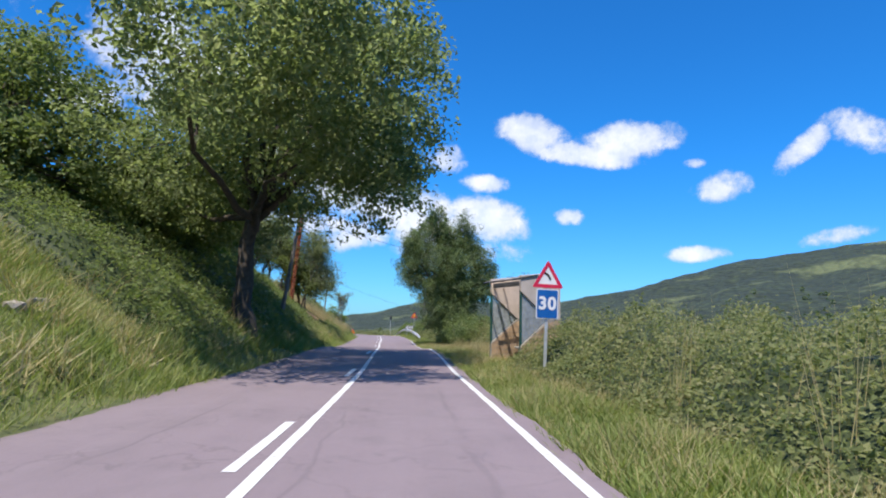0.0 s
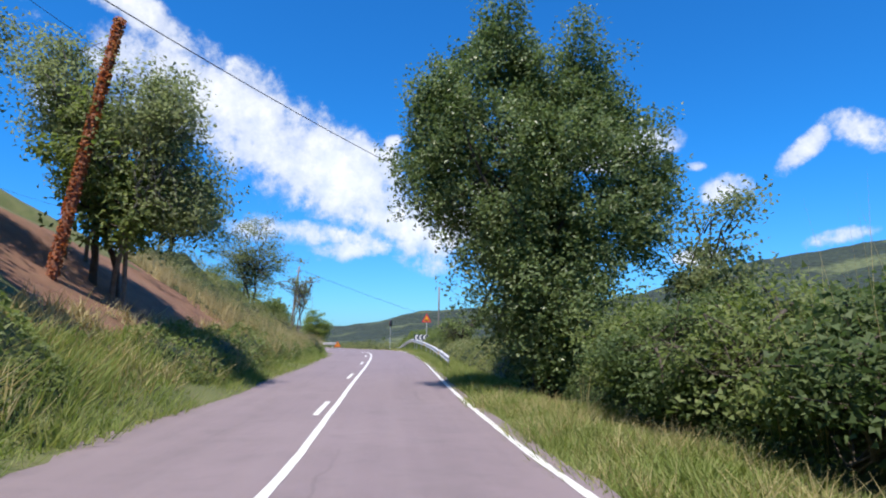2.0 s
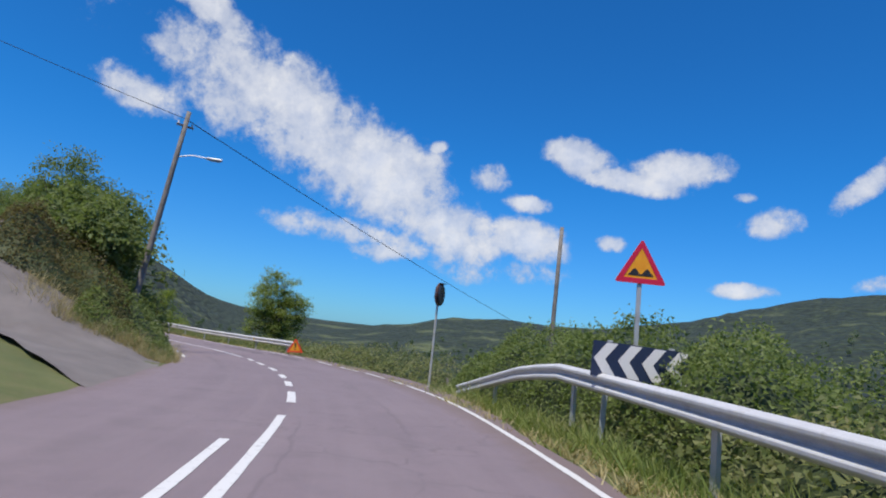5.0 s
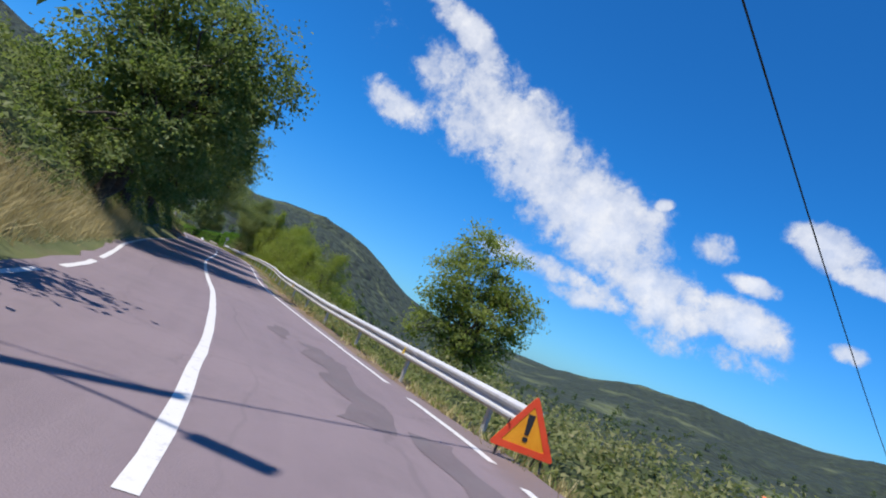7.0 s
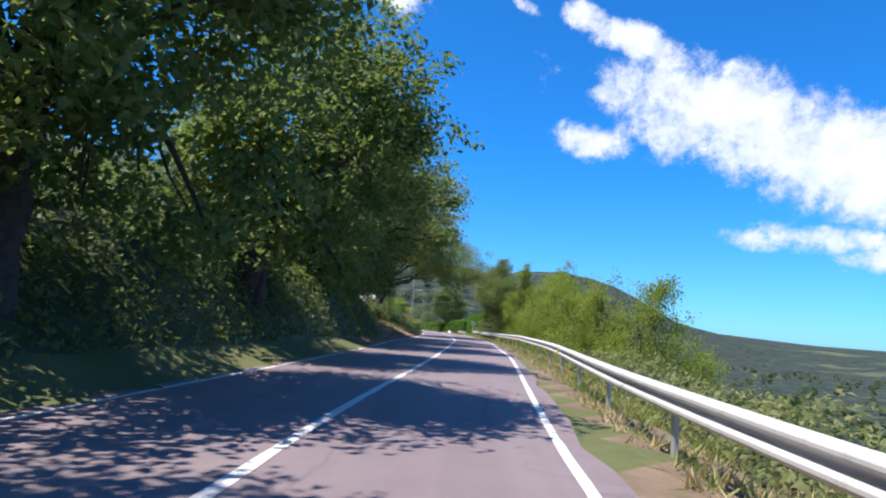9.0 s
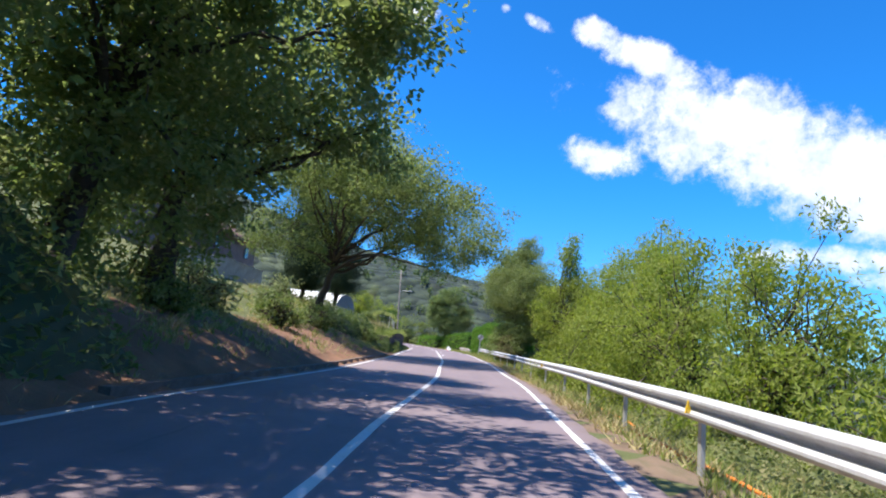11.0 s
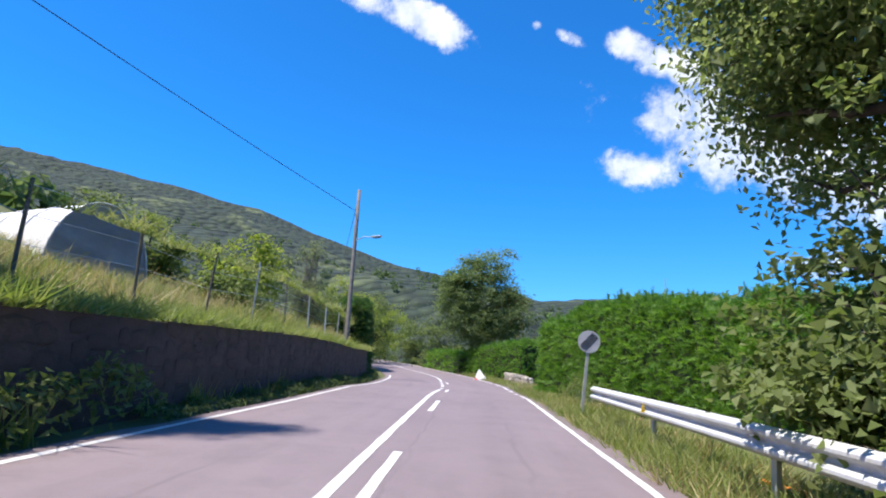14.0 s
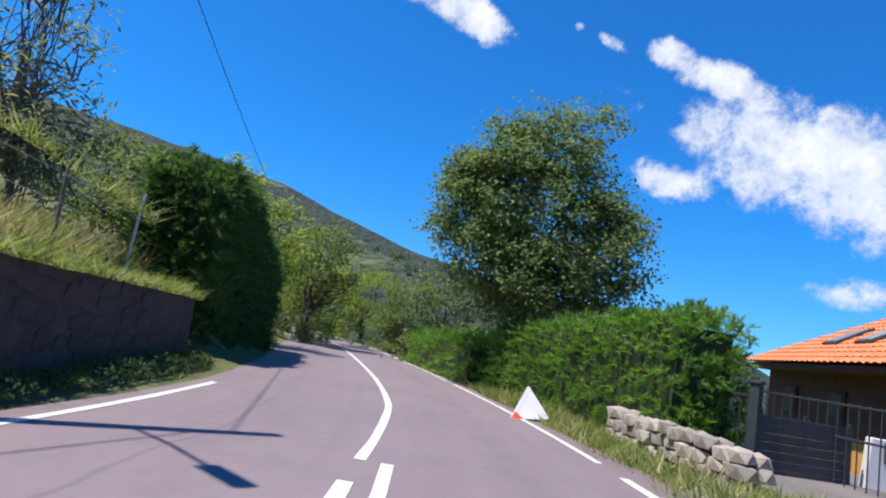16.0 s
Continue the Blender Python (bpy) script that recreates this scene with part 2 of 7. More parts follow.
PALE_BARK = surface("pale_bark", (0.11, 0.10, 0.085), (0.22, 0.20, 0.17), 0.15, 0.95, 16.0, 0.8)
POLE_WOOD = surface("weathered_pole", (0.155, 0.14, 0.128), (0.29, 0.265, 0.24), 0.25, 0.9, 30.0, 0.5)
LEAF = foliage("leaf_green", (0.090, 0.125, 0.035), (0.140, 0.185, 0.055), (0.190, 0.235, 0.085), (0.26, 0.29, 0.13))
LEAF_BRIGHT = foliage("leaf_bright", (0.150, 0.205, 0.036), (0.225, 0.285, 0.058), (0.295, 0.345, 0.085), (0.37, 0.39, 0.14), through=0.6)
LEAF_GREY = foliage("leaf_grey", (0.125, 0.155, 0.065), (0.185, 0.220, 0.100), (0.245, 0.280, 0.145), (0.31, 0.33, 0.19), through=0.6)
LEAF_DARK = foliage("leaf_dark", (0.045, 0.075, 0.028), (0.075, 0.115, 0.040), (0.110, 0.155, 0.058), (0.16, 0.20, 0.085))
LEAF_SUNNY = foliage("leaf_sunny", (0.130, 0.180, 0.036), (0.200, 0.255, 0.060), (0.270, 0.320, 0.090), (0.34, 0.38, 0.14), through=0.58)
POPLAR_LEAF = foliage("poplar_leaf", (0.065, 0.100, 0.035), (0.115, 0.162, 0.060), (0.185, 0.240, 0.100), (0.33, 0.38, 0.21), rough=0.35, through=0.4)
OVERHANG_LEAF = foliage("overhanging_leaf", (0.085, 0.130, 0.036), (0.140, 0.190, 0.055), (0.195, 0.245, 0.082), (0.27, 0.31, 0.13), through=0.5)
CONIFER_LEAF = foliage("conifer_needles", (0.018, 0.034, 0.018), (0.032, 0.056, 0.028), (0.055, 0.085, 0.040), (0.085, 0.12, 0.06), through=0.25)
CYPRESS_LEAF = foliage("cypress_leaf", (0.030, 0.070, 0.022), (0.060, 0.120, 0.034), (0.100, 0.175, 0.050), (0.16, 0.24, 0.08))
SPREAD_LEAF = foliage("spreading_tree_leaf", (0.115, 0.155, 0.050), (0.170, 0.215, 0.075), (0.230, 0.275, 0.110), (0.31, 0.34, 0.17), through=0.6)
ASH_LEAF = foliage("ash_leaf", (0.120, 0.155, 0.055), (0.180, 0.220, 0.085), (0.245, 0.285, 0.130), (0.32, 0.35, 0.18), through=0.66)
HEDGE_LEAF = foliage("hedge_leaf", (0.065, 0.155, 0.028), (0.120, 0.245, 0.045), (0.190, 0.330, 0.066), (0.27, 0.40, 0.11))
BRAMBLE = foliage("bramble_leaf", (0.075, 0.115, 0.035), (0.175, 0.205, 0.075), (0.245, 0.260, 0.11), (0.38, 0.34, 0.19))
WALNUT = foliage("walnut_leaf", (0.090, 0.140, 0.045), (0.145, 0.205, 0.070), (0.205, 0.265, 0.105), (0.28, 0.33, 0.15))
BROWN = foliage("withered_leaf", (0.060, 0.042, 0.022), (0.115, 0.090, 0.040), (0.150, 0.150, 0.060), (0.22, 0.20, 0.10))
# Filler colour under leaf skins: the shade between leaves, put in as dark green.
SHADE_CORE = foliage("leaf_gap_shade", (0.030, 0.042, 0.016), (0.065, 0.085, 0.034), through=0.2)
GRASS = foliage("grass_blade", (0.125, 0.180, 0.040), (0.195, 0.250, 0.065), (0.265, 0.300, 0.100), (0.42, 0.39, 0.19), through=0.45, patch=0.4)
DRY = foliage("dry_grass", (0.24, 0.20, 0.085), (0.36, 0.30, 0.14), (0.46, 0.39, 0.20), (0.55, 0.48, 0.28), through=0.3, patch=0.5)

FRESH = surface("patched_asphalt", (0.135, 0.108, 0.118), (0.175, 0.140, 0.152), 0.6, 0.85, 110.0, 0.4, stain=(0.14, 0.13, 0.136), stain_size=0.4)


# ---- meshes ----
def raw_mesh(name, verts, faces, mat=None, smooth=False):
    """A mesh from arrays of vertices and of equal-sided faces."""
    verts, faces = np.asarray(verts, np.float32), np.asarray(faces, np.int32)
    me = bpy.data.meshes.new(name)
    me.vertices.add(len(verts))
    me.vertices.foreach_set("co", verts.ravel())
    me.loops.add(faces.size)
    me.loops.foreach_set("vertex_index", faces.ravel())
    me.polygons.add(len(faces))
    me.polygons.foreach_set("loop_start", np.arange(0, faces.size, faces.shape[1], dtype=np.int32))
    me.polygons.foreach_set("use_smooth", np.full(len(faces), smooth))
    me.update(calc_edges=True)
    if mat:
        me.materials.append(mat)
    return me


def part(name, data, mat, parent=None, label="", at=None):
    """Links a bmesh or a mesh as one object, under a thing or a part."""
    if isinstance(data, bmesh.types.BMesh):
        me = bpy.data.meshes.new(name)
        data.to_mesh(me)
        data.free()
    else:
        me = data
    if mat and not me.materials:
        me.materials.append(mat)
    ob = new(name, me)
    if parent:
        ob.parent = parent
    if at is not None:
        ob.matrix_local = at if isinstance(at, Matrix) else Matrix.Translation(at)
    return tagged(ob, label)


def thing(name, label, category, m=None, group=""):
    ob = new(name)
    ob.empty_display_size = 0.2
    if m is not None:
        ob.matrix_world = m
    return tagged(ob, label, category, group)


def box(bm, size, at=(0, 0, 0), bevel=0.0, turn=None):
    """Adds a box, bevelled, to a bmesh."""
    m = Matrix.Translation(at) @ (turn or Matrix()) @ Matrix.Diagonal((*size, 1))
    made = bmesh.ops.create_cube(bm, size=1, matrix=m)
    if bevel:
        edges = list({e for v in made["verts"] for e in v.link_edges})
        bmesh.ops.bevel(bm, geom=edges, offset=bevel, segments=2, affect="EDGES", profile=0.5)
    return bm


def block(size, at=(0, 0, 0), bevel=0.01, turn=None):
    return box(bmesh.new(), size, at, bevel, turn)


def rod(radius, top, length, at=(0, 0, 0), turn=None, sides=12):
    bm = bmesh.new()
    m = Matrix.Translation(at) @ (turn or Matrix()) @ Matrix.Translation((0, 0, length / 2))
    bmesh.ops.create_cone(bm, cap_ends=True, segments=sides, radius1=radius, radius2=top, depth=length, matrix=m)
    return bm


def slab(points, thick, bevel=0.0):
    """A flat plate: an outline in x and z, facing -y, with a thickness along y."""
    bm = bmesh.new()
    front = [bm.verts.new((x, 0, z)) for x, z in points]
    face = bm.faces.new(front)
    out = bmesh.ops.extrude_face_region(bm, geom=[face])
    bmesh.ops.translate(bm, verts=[v for v in out["geom"] if isinstance(v, bmesh.types.BMVert)], vec=(0, thick, 0))
    bmesh.ops.recalc_face_normals(bm, faces=bm.faces)
    if bevel:
        bmesh.ops.bevel(bm, geom=list(bm.edges), offset=bevel, segments=1, affect="EDGES")
    return bm


def tubes(paths, sides=7):
    """Tapered tubes along paths of (point, radius) as vertices and faces."""
    verts, faces, n = [], [], 0
    for path in paths:
        pts = np.array([p for p, _ in path], float)
        way = np.gradient(pts, axis=0)
        way /= np.linalg.norm(way, axis=1)[:, None] + 1e-9
        side = np.cross(way, (0.31, 0.17, 0.93) if abs(way[0, 2]) < 0.9 else (0.9, 0.3, 0.1))
        side /= np.linalg.norm(side, axis=1)[:, None] + 1e-9
        other = np.cross(way, side)
        a = np.arange(sides) * 2 * np.pi / sides
        r = np.array([q for _, q in path])
        ring = pts[:, None] + r[:, None, None] * (np.cos(a)[None, :, None] * side[:, None] + np.sin(a)[None, :, None] * other[:, None])
        verts.append(ring.reshape(-1, 3))
        for i in range(len(pts) - 1):
            for j in range(sides):
                k = (j + 1) % sides
                faces.append((n + i * sides + j, n + i * sides + k, n + (i + 1) * sides + k, n + (i + 1) * sides + j))
        n += len(pts) * sides
    return np.concatenate(verts), faces


# ---- the road's line ----
LINE = [(8.1, -62), (7.4, -36), (6.3, -8), (5.6, 4), (5.05, 12), (4.5, 20), (3.8, 28), (3.0, 36), (2.3, 43), (1.5, 52), (0.6, 61), (-0.6, 71), (-2.4, 80),
        (-3.6, 84), (-5.95, 90), (-8.5, 94.7), (-11.1, 98.4), (-14.4, 102), (-18.2, 106), (-22.9, 110.6), (-29.2, 117.1), (-35.2, 123.9), (-41.35, 130.8),
        (-48.2, 137.7), (-56.58, 146.75), (-63.7, 153.6), (-67.5, 157.6), (-74.4, 164.1), (-79.0, 168.3), (-84.4, 173.2), (-89.2, 177.6), (-93.5, 181.5), (-98.5, 185.8), (-103.3, 188.9),
        (-108.1, 191.6), (-114.9, 195), (-125.7, 200.2), (-140, 206), (-165, 214), (-200, 224), (-260, 240)]
ROAD_Z = [(-60, 1.1), (0, 0.37), (8.7, 0.19), (17.3, 0.02), (25.6, 0.0), (33.2, -0.17), (40.8, -0.57), (47.5, -0.76), (64, -0.98), (80.8, -1.2), (93.3, -1.5),
          (105.5, -1.86), (112, -1.91), (117.9, -2.02), (124, -2.09), (130, -2.13), (144.4, -2.24), (165.8, -2.33), (180.9, -2.6), (197.8, -2.85), (211.3, -3.0), (224.1, -3.17), (230, -3.39), (240, -3.46), (275, -3.6), (330, -3.8), (420, -4.2)]


def smooth_line(points, step=1.0):
    p = np.array(points, float)
    t = np.r_[0, np.cumsum(np.hypot(*np.diff(p, axis=0).T))]
    s = np.arange(0, t[-1], step)
    q = np.stack([np.interp(s, t, p[:, k]) for k in (0, 1)], 1)
    for _ in range(12):
        q[1:-1] = 0.25 * q[:-2] + 0.5 * q[1:-1] + 0.25 * q[2:]
    t = np.r_[0, np.cumsum(np.hypot(*np.diff(q, axis=0).T))]
    s = np.arange(0, t[-1], step)
    return np.stack([np.interp(s, t, q[:, k]) for k in (0, 1)], 1)


ROAD = smooth_line(LINE)
START = int(np.argmin(np.hypot(ROAD[:, 0] - 6.4, ROAD[:, 1] + 10.2)))
STATION = np.arange(len(ROAD)) - float(START)
AHEAD = np.gradient(ROAD, axis=0)
AHEAD /= np.linalg.norm(AHEAD, axis=1)[:, None]
RIGHT = np.stack([AHEAD[:, 1], -AHEAD[:, 0]], 1)
SZ, ZZ = np.array(ROAD_Z).T


def road_z(s):
    return np.interp(s, SZ, ZZ)


def along(s, d, up=0.0):
    """The place at station s, d metres to the right of the centre line, up above the road."""
    x = [np.interp(s, STATION, ROAD[:, k]) + d * np.interp(s, STATION, RIGHT[:, k]) for k in (0, 1)]
    return Vector((float(x[0]), float(x[1]), float(road_z(s)) + up))


def heading(s):
    """The road's direction at a station, in degrees to the left from +y."""
    a = [np.interp(s, STATION, AHEAD[:, k]) for k in (0, 1)]
    return math.degrees(math.atan2(-a[0], a[1]))


def nearest(xy):
    """Station and signed distance to the right of the road for places."""
    xy = np.asarray(xy, float)
    s, d = np.empty(len(xy)), np.empty(len(xy))
    for i in range(0, len(xy), 20000):
        q = xy[i : i + 20000]
        off = q[:, None] - ROAD[None]
        j = (off**2).sum(-1).argmin(1)
        o = off[np.arange(len(q)), j]
        s[i : i + 20000] = STATION[j] + (o * AHEAD[j]).sum(1)
        side = (o * RIGHT[j]).sum(1)
        d[i : i + 20000] = np.where(side < 0, -1, 1) * np.maximum(np.abs(side), np.hypot(o[:, 0], o[:, 1]) - 0.5)
    return s, d


# Heights of the land over the road, by station, at distances to the left and to the right.
LEFT_D = np.array([3.0, 3.9, 4.9, 7.5, 11, 16, 25, 40, 60])
LEFT_H = [(-60, 0, .3, .9, 2.2, 4, 6, 10, 17, 26), (0, 0, .35, .9, 2.2, 4, 6, 10, 17, 26), (25, 0, .4, 1.1, 2.9, 5, 7.5, 11, 18, 26), (47, 0, .4, 1.1, 3.1, 6, 8, 11, 17, 25),
          (62, 0, .4, 1.0, 2.7, 4.8, 6.5, 9, 14, 22), (76, 0, .3, .7, 1.7, 3, 4, 6, 10, 18), (84, 0, .1, .2, .6, 1.2, 2, 4, 8, 16), (99, 0, .05, .2, .7, 1.5, 3, 5, 10, 18)]
LEFT_H += [(106, 0, .3, 1.2, 3.2, 5.5, 7.5, 11, 18, 28), (125, 0, .2, .8, 2.4, 5, 8, 13, 22, 32), (150, 0, .2, .7, 1.9, 3.8, 6.5, 11, 18, 27), (165, 0, .12, .6, 1.4, 2.6, 4.3, 7, 11, 17), (180, 0, .08, .65, 1.45, 2.6, 4.2, 7, 11, 17)]
LEFT_H += [(196, 0, .04, .55, 1.5, 2.6, 4, 6.5, 11, 17), (202.4, 0, .0, .3, 1.5, 2.6, 4, 6.5, 11, 17), (203, 0, .02, 1.35, 1.8, 2.7, 4, 6.5, 11, 17), (208, 0, .02, 1.5, 1.9, 2.8, 4, 6.5, 11, 17), (226, 0, .02, 1.7, 2.2, 3, 4.2, 6.5, 11, 17), (244, 0, .02, 1.4, 2.0, 3, 4.5, 7, 12, 18), (262, 0, .2, .7, 1.5, 3, 5, 8, 13, 20), (420, 0, .2, .7, 1.5, 3, 5, 8, 13, 20)]
RIGHT_D = np.array([3.0, 3.8, 5, 7, 10, 15, 25, 45, 80])
RIGHT_H = [(-60, 0, 0, -.05, -.2, -.4, -1, -3, -8, -16), (40, 0, 0, -.05, -.2, -.4, -1, -3, -8, -16), (55, 0, -.02, -.15, -.4, -1, -2.5, -6, -13, -26), (85, 0, -.02, -.1, -.4, -1.2, -3, -8, -18, -32)]
RIGHT_H += [(100, 0, -.05, -.3, -1, -2.5, -5, -11, -22, -36), (120, 0, -.05, -.35, -1.2, -2.8, -5.5, -11, -21, -34), (192, 0, -.05, -.3, -1.1, -2.6, -5, -10, -19, -32), (206, 0, 0, -.1, -.4, -1, -2, -5, -12, -22),
           (216, 0, 0, -.05, -.15, -.3, -.6, -2, -8, -18), (236, 0, 0, -.05, -.15, -.3, -.6, -2, -8, -18), (260, 0, 0, -.1, -.4, -1, -2, -5, -10, -18), (420, 0, 0, -.1, -.4, -1, -2, -5, -10, -18)]
# The skyline: azimuth to the left from +y, elevation; degrees.
SKYLINE = np.array([(-180, 6), (-120, 7), (-60, 9), (-37, 6.7), (-30, 5.6), (-24, 4.0), (-18, 2.6), (-13, 1.6), (-5, 1.9), (0, 1.5), (4, 0.5), (8, -0.2), (12, -0.3), (16, -0.4), (18.5, 0.0),
                    (21.3, 0.6), (23.5, 1.1), (25.5, 2.5), (29, 4.0), (33, 5.1), (37, 5.2), (41, 4.6), (46, 5.5), (53, 6.8), (58.6, 8.4), (63.5, 9.8), (68, 11.2), (75, 12.0), (85, 12.8), (92, 12.5), (120, 11), (150, 8), (180, 6)], float)
RIDGE = 1300.0
MIDDLE = np.array([-50.0, 110.0])


def table(rows, ds, s, d):
    rows = np.array(rows, float)
    at = np.clip(np.interp(s, rows[:, 0], np.arange(len(rows))), 0, len(rows) - 1.001)
    i = at.astype(int)
    w = at - i
    j = np.clip(np.searchsorted(ds, d) - 1, 0, len(ds) - 2)
    v = np.clip((d - ds[j]) / (ds[j + 1] - ds[j]), 0, 1)
    low = rows[i, 1 + j] * (1 - v) + rows[i, 2 + j] * v
    high = rows[i + 1, 1 + j] * (1 - v) + rows[i + 1, 2 + j] * v
    return low * (1 - w) + high * w


def bumps(x, y):
    """A cheap smooth unevenness."""
    return 0.5 * np.sin(0.9 * x + 1.3 * np.sin(0.7 * y)) * np.cos(1.1 * y + 0.8 * np.sin(0.6 * x)) + 0.5 * np.sin(2.3 * x + 0.4 * y) * np.sin(1.9 * y - 0.5 * x)


def land(xy, s=None, d=None):
    """Height of the ground at places."""
    xy = np.asarray(xy, float)
    if s is None:
        s, d = nearest(xy)
    base = road_z(s)
    a = np.abs(d)
    near = base + np.where(d < 0, table(LEFT_H, LEFT_D, s, a), table(RIGHT_H, RIGHT_D, s, a))
    near = np.where((d < 0) & (a < 5.3) & (s > 202.5) & (s < 243.5), base, near)
    near += 0.09 * bumps(xy[:, 0], xy[:, 1]) * np.clip((a - 3.6) / 2, 0, 1) + 0.35 * bumps(xy[:, 0] / 6, xy[:, 1] / 6) * np.clip((a - 8) / 10, 0, 1)
    foot = 3.25 + 0.6 * ((d < 0) & (s > 157) & (s < 204))
    near = base - 0.1 + (near - base + 0.1) * np.clip((a - foot) / 0.75, 0, 1)
    off = xy - MIDDLE
    r = np.hypot(off[:, 0], off[:, 1])
    az = np.degrees(np.arctan2(-off[:, 0], off[:, 1]))
    top = RIDGE * np.tan(np.radians(np.interp(az, SKYLINE[:, 0], SKYLINE[:, 1])))
    left = np.clip(np.minimum((az - 20) / 25, (175 - az) / 20), 0, 1)
    floor = -45 + 60 * left
    t = np.clip((r - 180) / (RIDGE - 180), 0, 1)
    rough = 14 * bumps(xy[:, 0] / 75, xy[:, 1] / 75) + 5 * bumps(xy[:, 0] / 21, xy[:, 1] / 21) + 3 * bumps(xy[:, 0] / 9 + 3, xy[:, 1] / 9)
    far = floor + (top - floor) * t**1.25 + rough * np.clip(t * 3, 0, 1) * np.clip((1.25 - r / RIDGE) * 2, 0.2, 1) * np.clip(top / 60, 0.25, 1)
    far = np.where(r > RIDGE, top - (r - RIDGE) * 0.12 * np.clip(top / 60, 0.02, 1) + rough * 0.25, far)
    w = np.clip((a - 55) / 150, 0, 1)
    w = w * w * (3 - 2 * w)
    return near * (1 - w) + far * w


def spread(lo, hi, step, reach):
    inner = list(np.arange(lo, hi, step))
    out, gap, x = [], step, hi
    while x < reach:
        out.append(x)
        gap = min(gap * 1.14, 34.0)
        x += gap
    back, gap, x = [], step, lo
    while x > -reach:
        gap = min(gap * 1.14, 34.0)
        x -= gap
        back.append(x)
    return np.array(back[::-1] + inner + out)


def build_ground():
    xs, ys = spread(-130, 20, 1.15, 1750), spread(-20, 222, 1.15, 1750)
    xs, ys = np.r_[-4400, xs, 4300], np.r_[-4400, ys, 4400]
    gx, gy = np.meshgrid(xs, ys, indexing="ij")
    xy = np.stack([gx.ravel(), gy.ravel()], 1)
    s, d = nearest(xy)
    z = land(xy, s, d)
    z = np.where((d < 0) & (d > -6.1) & (s > 202.5) & (s < 243.5), np.minimum(z, road_z(s) - 0.05), z)
    nx, ny = len(xs), len(ys)
    i, j = np.meshgrid(np.arange(nx - 1), np.arange(ny - 1), indexing="ij")
    a = (i * ny + j).ravel()
    faces = np.stack([a, a + ny, a + ny + 1, a + 1], 1)
    me = raw_mesh("ground", np.c_[xy, z], faces, None, True)
    for m in (TURF, SOIL, FOREST, GRAVEL):
        me.materials.append(m)
    fs, fd = s[a], d[a]
    slot = np.zeros(len(a), np.int32)
    slot[(fd < -3.2) & (fd > -8) & (fs > 156) & (fs < 203)] = 1
    slot[(fd < -5.6) & (fd > -11) & (fs > 45) & (fs < 64)] = 1
    slot[(fd > 2.5) & (fd < 4.6) & (fs > 92) & (fs < 228)] = 3
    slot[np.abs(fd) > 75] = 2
    me.polygons.foreach_set("material_index", slot)
    tagged(new("ground", me), "rolling ground with grass, red earth banks and wooded hills", "ground", kind="structure")


build_ground()


def strip(name, s0, s1, d0, d1, up, mat, step=1.0, wobble=0.0, cols=1, kind_label="", thick=0.0):
    """A ribbon that follows the road, from d0 to d1 right of its centre (numbers or functions of the station)."""
    n = max(2, int(round((s1 - s0) / step)) + 1)
    s = np.linspace(s0, s1, n)
    a = d0(s) if callable(d0) else np.full(n, d0)
    b = d1(s) if callable(d1) else np.full(n, d1)
    rng = np.random.default_rng(int(abs(s0) * 7 + 11))
    if wobble:
        a, b = a + rng.normal(0, wobble, n), b + rng.normal(0, wobble, n)
    px, py, rx, ry = (np.interp(s, STATION, v) for v in (ROAD[:, 0], ROAD[:, 1], RIGHT[:, 0], RIGHT[:, 1]))
    cross = np.linspace(0, 1, cols + 1)
    d = a[:, None] * (1 - cross) + b[:, None] * cross
    z = np.repeat(road_z(s)[:, None] + up, cols + 1, 1)
    v = np.stack([px[:, None] + d * rx[:, None], py[:, None] + d * ry[:, None], z], -1).reshape(-1, 3)
    i, j = np.meshgrid(np.arange(n - 1), np.arange(cols), indexing="ij")
    q = (i * (cols + 1) + j).ravel()
    f = np.stack([q, q + 1, q + cols + 2, q + cols + 1], 1)
    if thick:
        m = len(v)
        rim = np.r_[np.arange(0, m, cols + 1), np.arange(m - cols - 1, m), np.arange(m - 1, -1, -(cols + 1)), np.arange(cols, -1, -1)]
        low = v.copy()
        low[:, 2] -= thick
        v = np.r_[v, low]
        f = np.r_[f, np.stack([rim[:-1], rim[:-1] + m, rim[1:] + m, rim[1:]], 1)]
    me = raw_mesh(name, v, f, mat, False)
    where = np.stack([d.ravel(), np.repeat(s, cols + 1)], 1)
    where = np.r_[where, where] if thick else where
    me.uv_layers.new(name="along").data.foreach_set("uv", where[f.ravel()].astype(np.float32).ravel())
    return me


def edge_right(s):
    return np.interp(s, [-60, 15, 40, 55, 70, 90, 95, 103, 108, 112, 115, 121, 125, 130, 140, 160, 180, 235, 246, 420], [2.58, 2.6, 2.8, 2.95, 3.15, 3.55, 3.75, 3.82, 3.5, 3.22, 2.95, 2.7, 2.62, 2.5, 2.65, 2.9, 3.05, 3.07, 2.9, 2.9])


def edge_left(s):
    return -np.interp(s, [-60, 25, 45, 60, 84, 96, 107, 117, 126, 157, 186, 205, 217, 230, 240, 420], [2.85, 2.9, 3.2, 3.0, 3.1, 3.1, 2.55, 2.45, 2.85, 3.15, 3.12, 3.3, 3.05, 3.15, 2.7, 2.7])


